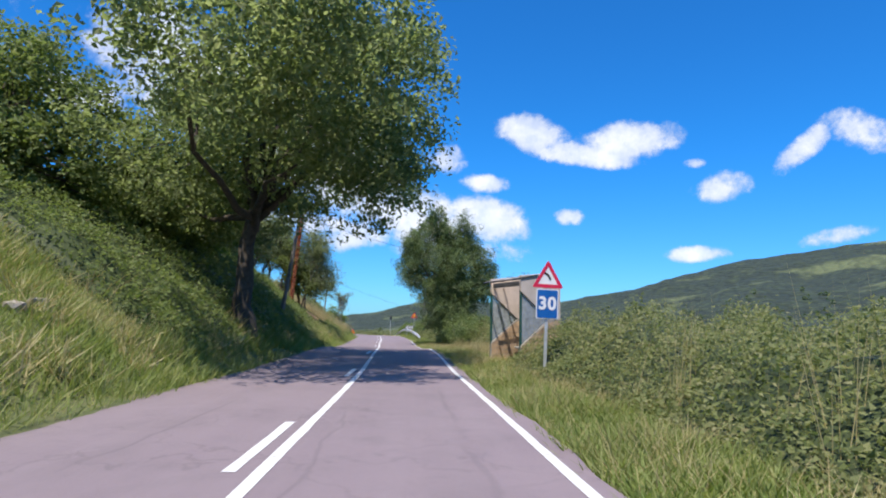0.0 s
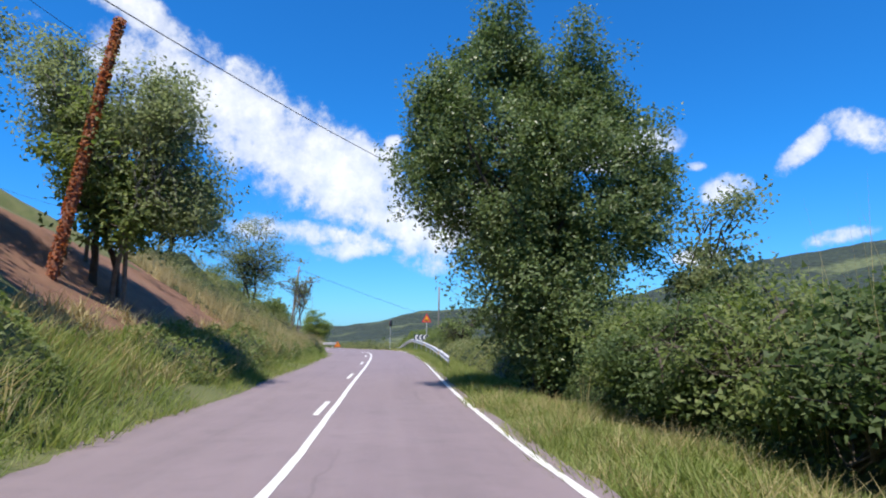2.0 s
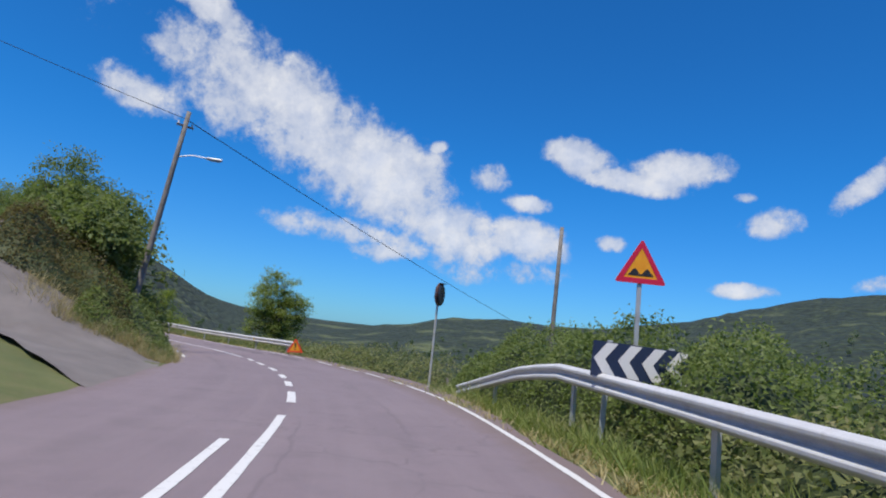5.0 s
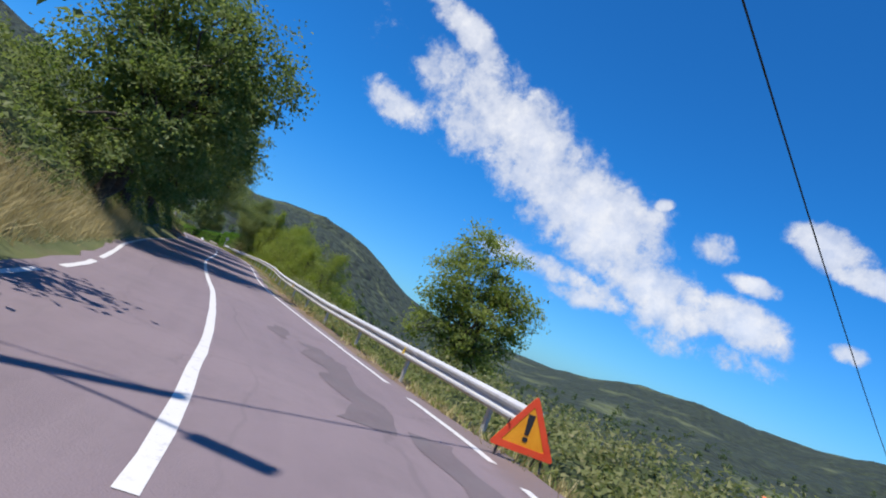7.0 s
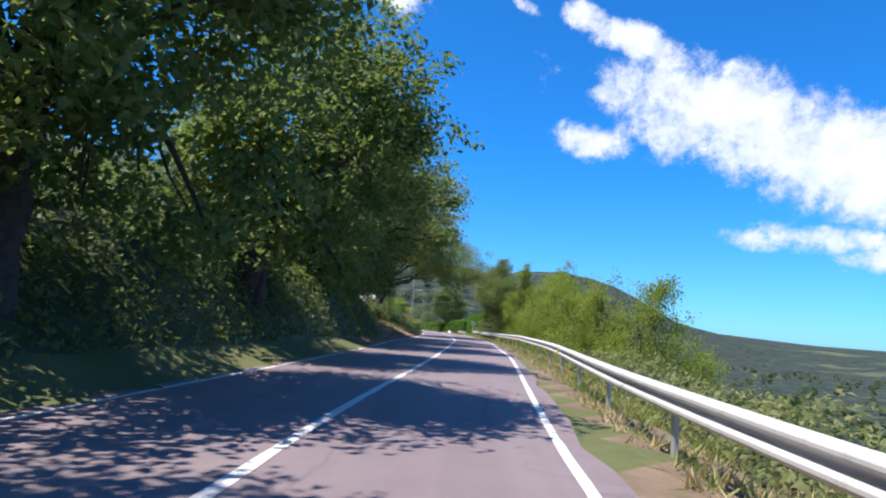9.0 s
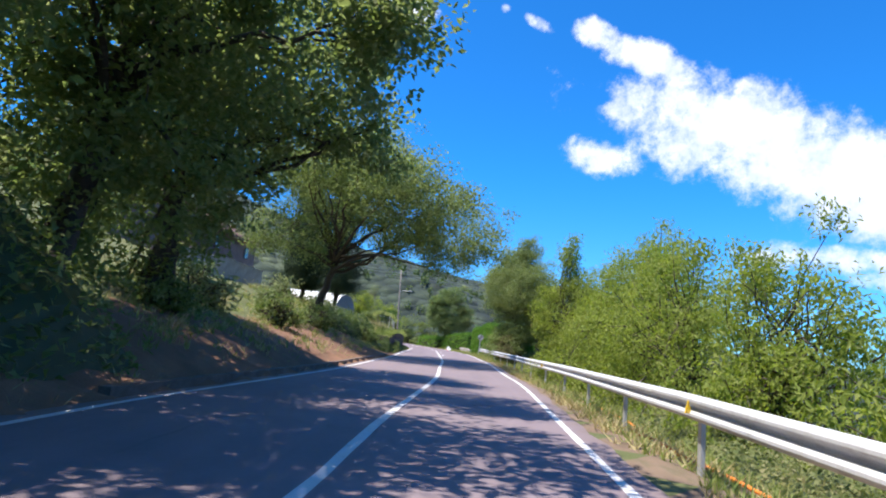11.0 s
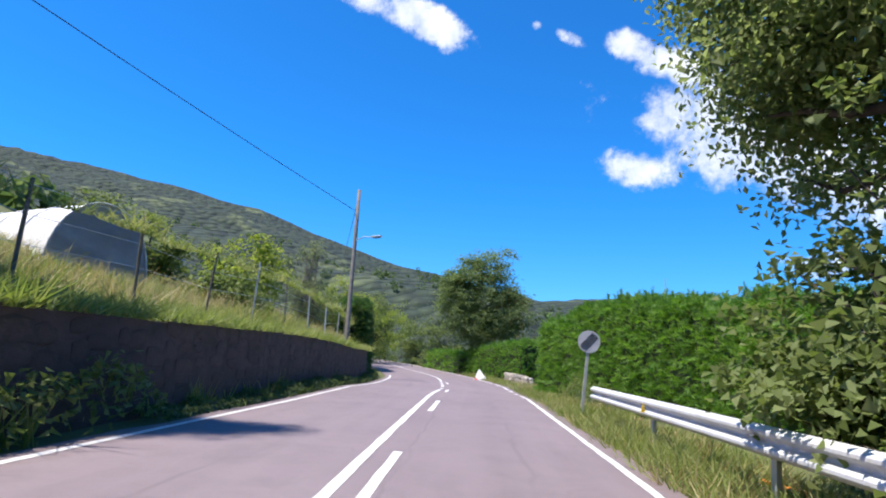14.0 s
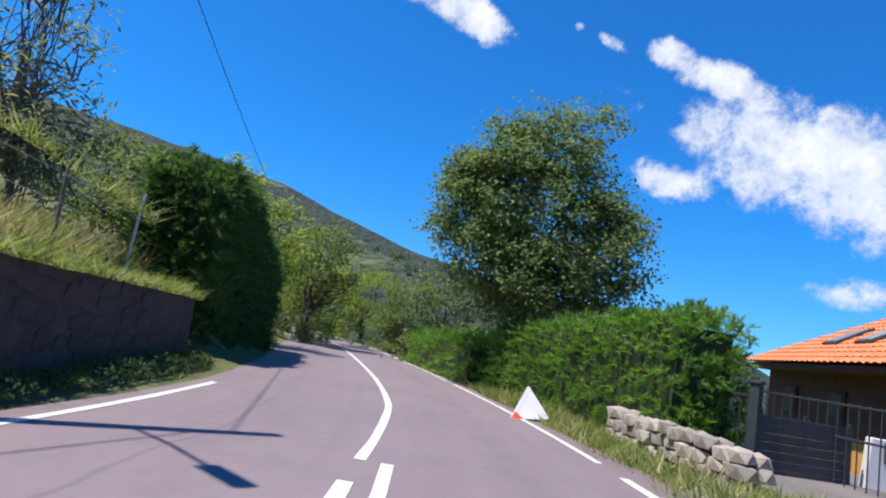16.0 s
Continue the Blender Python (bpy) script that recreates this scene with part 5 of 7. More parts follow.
mound("undergrowth", "weeds and grass on the tip of the corner", 101.2, 108, -6.2, -2.95, lambda s, d: np.interp(s, [101, 103, 106, 108], [0.35, 0.6, 0.95, 0.8]), density=320, seed=36, leaf=0.1, lump=0.5)
mound("undergrowth", "shady undergrowth under overhanging trees", 119, 168, -10, -4.2, lambda s, d: np.interp(-d, [4, 6, 10], [0.6, 1.3, 1.7]) * np.interp(s, [119, 140, 148, 168], [1, 1, 1.7, 1.6]), density=90, seed=11, leaf=0.15)
for n, (s, d, r) in enumerate(((168, -9.0, 0.7), (174, -7.6, 0.75), (179, -8.6, 0.8), (183, -7.0, 0.65), (187, -8.4, 0.95), (191, -7.2, 0.85), (198, -8.6, 0.9), (202, -7.4, 0.7), (204, -9.5, 0.8), (200.5, -5.6, 0.6))):
    x, y, _ = along(s, d)
    z = ground_at(x, y)
    tree("bank_shrub", "small leafy shrub on the red bank", (x, y, z), [(x, y, z + r * 0.95, r * 0.8, r * 0.8, r), (x + 0.3, y, z + 0.5 * r, r, r, r * 0.6)], leaves=int(2600 * r), leaf=0.13, trunk=0.04, seed=200 + n, mat=(LEAF_GREY, LEAF)[n % 2], stems=3, category="shrub", group="shrubs on the red bank")
mound("undergrowth", "dark bushes on top of the bank by the wall", 197, 207.5, -8.6, -5.6, lambda s, d: np.interp(s, [197, 200, 205, 207.5], [0.4, 0.9, 0.9, 0.5]), density=220, seed=33, leaf=0.11, mat=LEAF_DARK)
mound("undergrowth", "weeds along the foot of the wall", 202.5, 212.5, -4.3, -3.5, lambda s, d: np.interp(s, [202.5, 206, 212.5], [0.35, 0.55, 0.6]), density=190, seed=13, leaf=0.13, lump=0.7)

grass("verge_grass", "green verge grass beside the road", -16, 48, 2.9, 5.6, 0.2, 1500, seed=1)
grass("verge_grass", "green verge grass beside the road", 48, 84, 3.1, 5.0, 0.3, 420, seed=2)
grass("verge_grass", "long green grass on the roadside bank", -16, 43, -9.5, -3.15, 0.36, 600, seed=3)
grass("verge_grass", "long green grass at the foot of the red bank", 43, 76, -5.4, -3.15, 0.36, 600, seed=22)
grass("dry_grass", "dry straw-coloured grass on the bank", -16, 45, -12, -3.8, 0.45, 260, seed=4, mat=DRY, gaps=0.45)
grass("dry_grass", "dry straw-coloured grass below the red scar", 45, 64, -6.2, -3.8, 0.45, 300, seed=25, mat=DRY, gaps=0.35)
grass("dry_grass", "tall dry straw-coloured grass on the bank before the bend", 58, 84, -11, -3.9, 0.75, 240, seed=26, mat=DRY, gaps=0.3, base=0.35, blade=0.009, lean=0.35)
grass("dry_grass", "dry straw-coloured grass beside the shelter", 25.5, 36, 4.4, 8.0, 0.55, 900, seed=5, mat=DRY, gaps=0.3, blade=0.007, lean=0.3)
grass("dry_grass", "dry straw-coloured grass on the bank in the bend", 105, 124, -8, -3.6, 0.5, 260, seed=6, mat=DRY)
grass("dry_grass", "dry grass along the guardrail", 84, 200, 3.6, 5.4, 0.2, 170, seed=7, mat=DRY, gaps=0.35)
grass("verge_grass", "weeds along the guardrail", 84, 216, 3.8, 6.0, 0.24, 170, seed=8, gaps=0.4)
grass("verge_grass", "sparse grass on the red bank", 156, 206, -12, -3.6, 0.24, 90, seed=9, gaps=0.5)
grass("dry_grass", "dry grass on the red bank", 156, 206, -14, -3.6, 0.26, 45, seed=10, mat=DRY, gaps=0.4)
grass("meadow_grass", "yellow-green meadow grass above the wall", 206, 250, -16, -4.9, 0.42, 240, seed=11)
grass("dry_grass", "ripe straw-coloured meadow grass above the wall", 206, 250, -16, -5.4, 0.6, 130, seed=12, mat=DRY, gaps=0.3)
grass("verge_grass", "green and dry verge grass below the hedges", 204, 262, 3.3, 5.4, 0.3, 380, seed=13)
grass("dry_grass", "dry verge grass below the hedges", 204, 262, 3.3, 5.2, 0.3, 160, seed=14, mat=DRY, gaps=0.3)
grass("verge_grass", "tufts of grass along the foot of the wall", 212, 244, -4.2, -3.4, 0.28, 160, seed=15, gaps=0.6)
grass("hanging_grass", "grass and weeds hanging over the top of the wall", 203, 243, -5.5, -4.0, 0.3, 520, seed=16, base=lambda s: np.interp(s, [203, 206, 210, 220, 232, 243], [1.2, 1.4, 1.5, 1.58, 1.46, 1.3]), lean=1.0)
grass("dry_stalks", "dry brown stalks standing out of the brambles", -14, 21, 4.7, 9.5, 1.6, 14, seed=17, mat=DRY, blade=0.006, lean=0.12)
grass("dry_grass", "dry straw-coloured grass mixed into the verge", -16, 48, 3.0, 5.2, 0.36, 330, seed=18, mat=DRY, gaps=0.35, blade=0.006)
grass("dry_grass", "dry grass down to the edge of the road at the corner", 100.8, 108, -6.5, -2.9, 0.4, 900, seed=27, mat=DRY, blade=0.008, lean=0.4)
grass("dry_grass", "dry brown weeds on the corner of the side lane", 101.3, 113, -7.5, -3.0, 0.6, 260, seed=19, mat=DRY, gaps=0.35, blade=0.008)
grass("verge_grass", "long grass below the guardrail", 84, 98, 4.3, 5.6, 0.42, 420, seed=20)
grass("verge_grass", "weeds in tufts along the foot of the wall", 209, 236, -4.1, -3.75, 0.5, 160, seed=21, gaps=0.75, lean=0.35, blade=0.022)
grass("dry_grass", "tall dry grass on the steep bank under the trees", 114, 136, -8.5, -3.3, 0.6, 560, seed=23, mat=DRY, blade=0.008, lean=0.4)
# Weeds drawn over the soil; their dark leaf carries the bank's shade as colour.
mound("undergrowth", "weeds on the foot of the red bank, coloured dark for shade", 198, 204.2, -5.4, -3.8, lambda s, d: np.interp(s, [198, 200, 201.5, 204.2], [0.15, 0.35, 0.8, 1.2]), density=420, seed=38, leaf=0.085, lump=0.9, mat=LEAF_DARK)
mound("undergrowth", "dark weeds between the wall and the white line", 212, 243, -4.15, -3.4, lambda s, d: 0.16 + 0 * s, density=420, seed=47, leaf=0.07, lump=1.0, mat=LEAF_DARK)
grass("dry_stalks", "dry stalks standing out of the tall brambles", 25, 48, 5.2, 9.5, 2.1, 12, seed=24, mat=DRY, blade=0.006, lean=0.12)


# ---- road furniture ----
RED = surface("red_paint", (0.55, 0.012, 0.05), (0.66, 0.02, 0.075), 0.3, 0.45, 60.0, 0.05)
WHITE = surface("white_paint", (0.72, 0.71, 0.72), (0.82, 0.81, 0.82), 0.3, 0.5, 60.0, 0.05, stain=(0.5, 0.48, 0.45), stain_size=0.15, amount=0.25)
BLUE = surface("blue_paint", (0.005, 0.09, 0.33), (0.008, 0.12, 0.42), 0.3, 0.4, 60.0, 0.05)
NAVY = surface("navy_paint", (0.02, 0.03, 0.07), (0.03, 0.045, 0.10), 0.3, 0.4, 60.0, 0.05)
BLACK = surface("black_paint", (0.015, 0.015, 0.017), (0.03, 0.03, 0.032), 0.3, 0.5, 60.0, 0.05)
ORANGE = surface("orange_sheeting", (0.80, 0.30, 0.01), (0.90, 0.40, 0.02), 0.2, 0.4, 60.0, 0.05)
ORANGE_RED = surface("orange_red_paint", (0.75, 0.06, 0.02), (0.85, 0.10, 0.03), 0.2, 0.45, 60.0, 0.05)
GREY_SIGN = surface("faded_grey_sheeting", (0.52, 0.52, 0.56), (0.62, 0.62, 0.66), 0.2, 0.45, 60.0, 0.05, stain=(0.36, 0.35, 0.37), stain_size=0.1)
GREEN_STEEL = surface("dark_green_steel", (0.010, 0.060, 0.050), (0.018, 0.090, 0.075), 0.3, 0.5, 60.0, 0.1)
DARK_STEEL = surface("dark_steel", (0.030, 0.033, 0.040), (0.055, 0.06, 0.07), 0.3, 0.5, 60.0, 0.1)
MIRROR_BACK = surface("weathered_maroon_plastic", (0.06, 0.032, 0.032), (0.11, 0.055, 0.05), 0.15, 0.6, 40.0, 0.2)
RUST = surface("rusty_brown", (0.16, 0.06, 0.035), (0.28, 0.12, 0.07), 0.2, 0.85, 40.0, 0.4)
YELLOW = surface("yellow_reflector", (0.75, 0.48, 0.02), (0.85, 0.58, 0.04), 0.1, 0.3, 60.0, 0.05)
STONE = surface("pale_stone", (0.31, 0.265, 0.225), (0.46, 0.41, 0.355), 0.25, 0.9, 35.0, 0.6, stain=(0.22, 0.19, 0.15), stain_size=0.12, vary=0.22)
BROWN_STONE = surface("brown_crazy_stone", (0.33, 0.22, 0.13), (0.50, 0.36, 0.23), 0.25, 0.9, 35.0, 0.5, stain=(0.22, 0.15, 0.10), stain_size=0.12, vary=0.25)
MORTAR = surface("mortar", (0.26, 0.235, 0.20), (0.36, 0.33, 0.29), 0.3, 0.95, 50.0, 0.5)
WALL_STONE = surface("dark_masonry", (0.062, 0.049, 0.044), (0.112, 0.089, 0.082), 0.7, 0.95, 30.0, 0.9, stain=(0.030, 0.032, 0.020), stain_size=0.45, amount=0.7, vary=0.12)
TILE = surface("orange_roof_tile", (0.62, 0.16, 0.06), (0.78, 0.26, 0.11), 0.5, 0.8, 40.0, 0.2, vary=0.12)
OLD_TILE = surface("old_brown_tile", (0.13, 0.08, 0.065), (0.22, 0.14, 0.11), 0.5, 0.9, 30.0, 0.4, vary=0.2)
TIMBER = surface("brown_timber", (0.075, 0.028, 0.014), (0.14, 0.055, 0.028), 0.3, 0.7, 30.0, 0.3)
OCHRE = surface("ochre_plaster", (0.62, 0.30, 0.05), (0.74, 0.40, 0.09), 0.5, 0.9, 50.0, 0.2)
PLASTER = surface("old_plaster", (0.36, 0.33, 0.30), (0.52, 0.49, 0.46), 0.7, 0.95, 40.0, 0.4, stain=(0.25, 0.22, 0.20), stain_size=0.5)
# Stained plaster again, darker: the shade on the house is put into its colour.
SHADED_PLASTER = surface("shaded_old_plaster", (0.15, 0.115, 0.11), (0.23, 0.18, 0.17), 0.9, 0.95, 40.0, 0.4, stain=(0.10, 0.08, 0.075), stain_size=0.7)
POLY = surface("white_polythene", (0.70, 0.69, 0.70), (0.82, 0.81, 0.82), 0.6, 0.5, 15.0, 0.3)
NET = surface("grey_shade_net", (0.46, 0.45, 0.46), (0.58, 0.57, 0.58), 0.3, 0.9, 60.0, 0.3)
IVY = foliage("red_creeper_leaf", (0.22, 0.072, 0.040), (0.34, 0.125, 0.066), (0.43, 0.19, 0.10), (0.30, 0.19, 0.09))
CABLE = surface("black_cable", (0.02, 0.02, 0.022), (0.035, 0.035, 0.04), 0.3, 0.6, 60.0, 0.05)
HOSE = surface("orange_hose", (0.70, 0.18, 0.02), (0.82, 0.26, 0.04), 0.3, 0.6, 60.0, 0.1)


def glass_material():
    m, k = material("dull_glass")
    where = k.add("TexCoord").outputs["Object"]
    dirt = k.remap(k.noise(where, 6.0, 5.0, 0.6), 0.3, 0.7, 0.35, 0.65)
    clear = k.add("BsdfTransparent", Color=(0.72, 0.77, 0.8, 1))
    film = k.add("BsdfPrincipled", Base_Color=(0.42, 0.45, 0.48, 1), Roughness=0.3)
    both = k.add("MixShader", Fac=dirt)
    k.tree.links.new(clear.outputs[0], both.inputs[1])
    k.tree.links.new(film.outputs[0], both.inputs[2])
    k.add("OutputMaterial", Surface=both.outputs[0])
    return m


def mirror_material():
    m, k = material("window_glass")
    where = k.add("TexCoord").outputs["Object"]
    relief = k.add("Bump", Strength=0.05, Distance=0.01, Height=k.noise(where, 3.0))
    shader = k.add("BsdfPrincipled", Base_Color=(0.05, 0.06, 0.075, 1), Roughness=0.06, Normal=relief.outputs[0])
    k.add("OutputMaterial", Surface=shader.outputs[0])
    return m


def sheet_material(name, film, tint, share, gloss, seen_through):
    """A thin plastic or glass sheet: part film that also passes light on, part see-through."""
    m, k = material(name)
    where = k.add("TexCoord").outputs["Object"]
    dirt = k.remap(k.noise(where, 5.0, 6.0, 0.65), 0.35, 0.7)
    colour = k.mix(dirt, (*film, 1), (*[c * 0.72 for c in film], 1))
    front = k.add("BsdfPrincipled", Base_Color=colour, Roughness=gloss)
    glow = k.add("BsdfTranslucent", Color=colour)
    clear = k.add("BsdfTransparent", Color=(*tint, 1))
    soft = k.add("MixShader", Fac=share)
    k.tree.links.new(front.outputs[0], soft.inputs[1])
    k.tree.links.new(glow.outputs[0], soft.inputs[2])
    both = k.add("MixShader", Fac=seen_through)
    k.tree.links.new(soft.outputs[0], both.inputs[1])
    k.tree.links.new(clear.outputs[0], both.inputs[2])
    k.add("OutputMaterial", Surface=both.outputs[0])
    return m


GLASS, PANE = glass_material(), mirror_material()
MILKY = sheet_material("milky_plastic", (0.80, 0.76, 0.78), (0.85, 0.86, 0.9), 0.75, 0.4, 0.2)
SMOKED = sheet_material("grimy_smoked_glass", (0.16, 0.13, 0.11), (0.42, 0.40, 0.36), 0.3, 0.18, 0.55)
RENDERED = surface("beige_render", (0.46, 0.385, 0.33), (0.60, 0.51, 0.445), 0.6, 0.9, 60.0, 0.25, stain=(0.30, 0.26, 0.23), stain_size=0.5, amount=0.4)


def text_mesh(words, size, thick=0.004):
    curve = bpy.data.curves.new("writing", "FONT")
    curve.body, curve.size, curve.extrude, curve.offset = words, size, thick, size * 0.035
    curve.align_x, curve.align_y = "CENTER", "CENTER"
    ob = bpy.data.objects.new("writing", curve)
    scene.collection.objects.link(ob)
    bpy.context.view_layer.update()
    me = bpy.data.meshes.new_from_object(ob.evaluated_get(bpy.context.evaluated_depsgraph_get()))
    bpy.data.objects.remove(ob)
    bpy.data.curves.remove(curve)
    me.transform(Matrix.Rotation(radians(90), 4, "X"))
    me.materials.clear()
    return me


def rounded(points, r, n=4):
    """An outline with its corners rounded."""
    out = []
    k = len(points)
    for i in range(k):
        p, a, b = (np.array(points[j % k], float) for j in (i, i - 1, i + 1))
        va, vb = (a - p) / np.linalg.norm(a - p), (b - p) / np.linalg.norm(b - p)
        for t in np.linspace(0, 1, n):
            q = (1 - t) ** 2 * (p + va * r) + 2 * t * (1 - t) * p + t**2 * (p + vb * r)
            out.append(tuple(q))
    return out


def triangle(side, z=0.0):
    h = side * 0.866
    return [(-side / 2, z), (side / 2, z), (0, z + h)]


def ring_plate(outer, inner, thick):
    """A flat rim between two outlines with the same number of corners."""
    bm = bmesh.new()
    n = len(outer)
    loops = [[bm.verts.new((x, y, z)) for x, z in line] for y in (0, thick) for line in (outer, inner)]
    for i in range(n):
        j = (i + 1) % n
        bm.faces.new((loops[0][i], loops[0][j], loops[1][j], loops[1][i]))
        bm.faces.new((loops[2][j], loops[2][i], loops[3][i], loops[3][j]))
        bm.faces.new((loops[0][j], loops[0][i], loops[2][i], loops[2][j]))
        bm.faces.new((loops[1][i], loops[1][j], loops[3][j], loops[3][i]))
    bmesh.ops.recalc_face_normals(bm, faces=bm.faces)
    return bm


def turned(place, facing, lean=0.0, tip=0.0):
    """A pose on the ground whose front (-y) looks along facing, in degrees to the left from -y."""
    return Matrix.Translation(place) @ Matrix.Rotation(radians(facing), 4, "Z") @ Matrix.Rotation(radians(lean), 4, "Y") @ Matrix.Rotation(radians(tip), 4, "X")


def curve_sign():
    g = ground_at(10.27, 5.55)
    root = thing("curve_warning_sign", "red-rimmed bend warning triangle over a blue speed plate", "road sign", turned((10.27, 5.55, g), 8, 1.5))
    top = 3.14 - g
    part("post", block((0.08, 0.045, top - 0.1), (0, 0.05, (top - 0.1) / 2 - 0.15), 0.008), STEEL, root)
    z0 = top - 0.72
    outer, inner = rounded(triangle(0.86, z0), 0.07), rounded([(-0.275, z0 + 0.095), (0.275, z0 + 0.095), (0, z0 + 0.57)], 0.02)
    plate = part("triangle_plate", slab(outer, 0.012), WHITE, root, at=(0, -0.004, 0))
    part("red_rim", ring_plate(outer, inner, 0.008), RED, plate, "red painted rim", at=(0, -0.009, 0))
    bm = bmesh.new()
    row = []
    for i in range(9):
        a = radians(12 + i * 9.5)
        c = (-0.20, z0 + 0.16)
        row.append([bm.verts.new((c[0] + r * math.cos(a) + 0.03, 0, c[1] + r * math.sin(a))) for r in (0.215, 0.27)])
    for p, q in zip(row, row[1:]):
        bm.faces.new((p[0], p[1], q[1], q[0]))
    bmesh.ops.solidify(bm, geom=bm.faces[:], thickness=0.004)
    part("bend_symbol", bm, BLACK, plate, "black curved symbol", at=(0, -0.006, 0))
    w, h = 0.30, 0.78
    frame_ = rounded([(-w, z0 - 0.03 - h), (w, z0 - 0.03 - h), (w, z0 - 0.03), (-w, z0 - 0.03)], 0.04)
    inside = rounded([(-w + 0.025, z0 - 0.005 - h), (w - 0.025, z0 - 0.005 - h), (w - 0.025, z0 - 0.055), (-w + 0.025, z0 - 0.055)], 0.03)
    blue = part("speed_plate", slab(frame_, 0.012), WHITE, root, at=(0, -0.004, 0))
    part("blue_field", slab(inside, 0.006), BLUE, blue, "blue field", at=(0, -0.007, 0))
    for digit, x in (("3", -0.125), ("0", 0.125)):
        part("numeral", text_mesh(digit, 0.46), WHITE, blue, "white numeral", at=(x, -0.012, z0 - 0.03 - h / 2))


curve_sign()


def bus_shelter():
    root = thing("bus_shelter", "small bus shelter with concrete sides and a glazed canopy", "bus shelter", Matrix.Translation((9.45, 12.65, 0.02)) @ Matrix.Rotation(radians(-71.6), 4, "Z"))
    long, deep = 2.53, 1.53
    upper = [(0, 2.50), (1.1, 1.57), (deep, 1.57), (deep, 2.70), (1.45, 2.95), (1.25, 3.10), (0.9, 3.16), (0, 3.06)]
    lower = [(0, -0.1), (deep, -0.1), (deep, 1.57), (1.1, 1.57), (0, 0.64)]
    side = Matrix.Rotation(radians(90), 4, "Z")
    rng = np.random.default_rng(5)
    for u in (0.0, long):
        wall = part("side_wall", slab(upper, 0.14, 0.012), RENDERED, root, at=Matrix.Translation((u, 0, 0)) @ side)
        stand = Matrix.Translation((u - 0.004, 0, 0)) @ side
        foot = part("stone_plinth", slab(lower, 0.13, 0.008), MORTAR, root, at=stand)
        knots = {(a, b): (0.255 * a + rng.uniform(-0.06, 0.06), 0.215 * b + rng.uniform(-0.05, 0.05)) for a in range(8) for b in range(-1, 9)}
        for a in range(7):
            for b in range(-1, 8):
                ring = [knots[q] for q in ((a, b), (a + 1, b), (a + 1, b + 1), (a, b + 1))]
                ring = [(min(max(v, 0.03), deep - 0.03), z) for v, z in ring]
                ring = [(v, max(-0.04, min(z, 0.60 + 0.84 * v, 1.54))) for v, z in ring]
                cv, cz = sum(q[0] for q in ring) / 4, sum(q[1] for q in ring) / 4
                shape = [(cv + 0.93 * (v - cv), cz + 0.91 * (z - cz)) for v, z in ring]
                area = 0.5 * sum(shape[k - 1][0] * shape[k][1] - shape[k][0] * shape[k - 1][1] for k in range(4))
                if area < 0.008:
                    continue
                for face_u in (u + 0.003, u - 0.130 - 0.018):
                    part("stone", slab(shape, 0.02), BROWN_STONE, foot, at=stand.inverted() @ Matrix.Translation((face_u + 0.008, 0, 0)) @ side)
        part("post", block((0.07, 0.07, 2.0), (u - 0.07, 0.03, 1.56), 0.006), GREEN_STEEL, root)
        part("glass_pane", slab([(0.06, 2.44), (1.06, 1.58), (0.06, 0.70)], 0.012), GLASS, root, "dusty triangular pane", at=Matrix.Translation((u - 0.06, 0, 0)) @ side)
    part("back_panel", block((long - 0.3, 0.012, 1.95), (long / 2 - 0.07, deep - 0.08, 1.50), 0.003), SMOKED, root, "grimy smoked glass back panel")
    for u in (0.0, long - 0.14):
        part("back_post", block((0.08, 0.07, 2.75), (u, deep - 0.08, 1.33), 0.006), GREEN_STEEL, root)
    part("back_rail", block((long - 0.1, 0.08, 0.14), (long / 2 - 0.07, deep - 0.085, 2.53), 0.006), DARK_STEEL, root)
    part("front_beam", block((long - 0.1, 0.09, 0.17), (long / 2 - 0.07, 0.10, 2.80), 0.008), DARK_STEEL, root, "deep dark steel beam")
    bench = part("bench", block((long - 0.3, 0.5, 0.07), (long / 2 - 0.07, deep - 0.36, 0.50), 0.012), CONCRETE, root)
    for u in (0.35, long - 0.5):
        part("bench_support", block((0.2, 0.34, 0.44), (u, deep - 0.36, 0.22), 0.01), MORTAR, bench)
    # canopy
    slope = math.atan2(0.28, 1.45)
    tilt = Matrix.Translation((-0.08, -0.30, 2.90)) @ Matrix.Rotation(slope, 4, "X")
    canopy = part("canopy_frame", block((long + 0.12, 0.06, 0.05), (long / 2 + 0.03, 0, 0), 0.006), DARK_STEEL, root, at=tilt)
    for y in (0.72, 1.46):
        part("purlin", block((long + 0.12, 0.06, 0.05), (long / 2 + 0.03, y, 0), 0.006), DARK_STEEL, canopy)
    for k in range(4):
        part("rafter", block((0.05, 1.5, 0.07), (0.02 + k * (long + 0.06) / 3, 0.73, 0), 0.006), DARK_STEEL, canopy)
    for k in range(3):
        for y in (0.36, 1.09):
            pane = part("roof_pane", block(((long + 0.06) / 3 - 0.06, 0.68, 0.01), (0.04 + (k + 0.5) * (long + 0.06) / 3, y, 0.03), 0.002), MILKY, canopy, "milky plastic roof pane")
            pane.visible_shadow = False
    part("floor_slab", block((long + 0.3, deep + 0.5, 0.12), (long / 2 - 0.05, deep / 2 - 0.2, -0.05), 0.01), CONCRETE, root, "worn concrete floor")


bus_shelter()


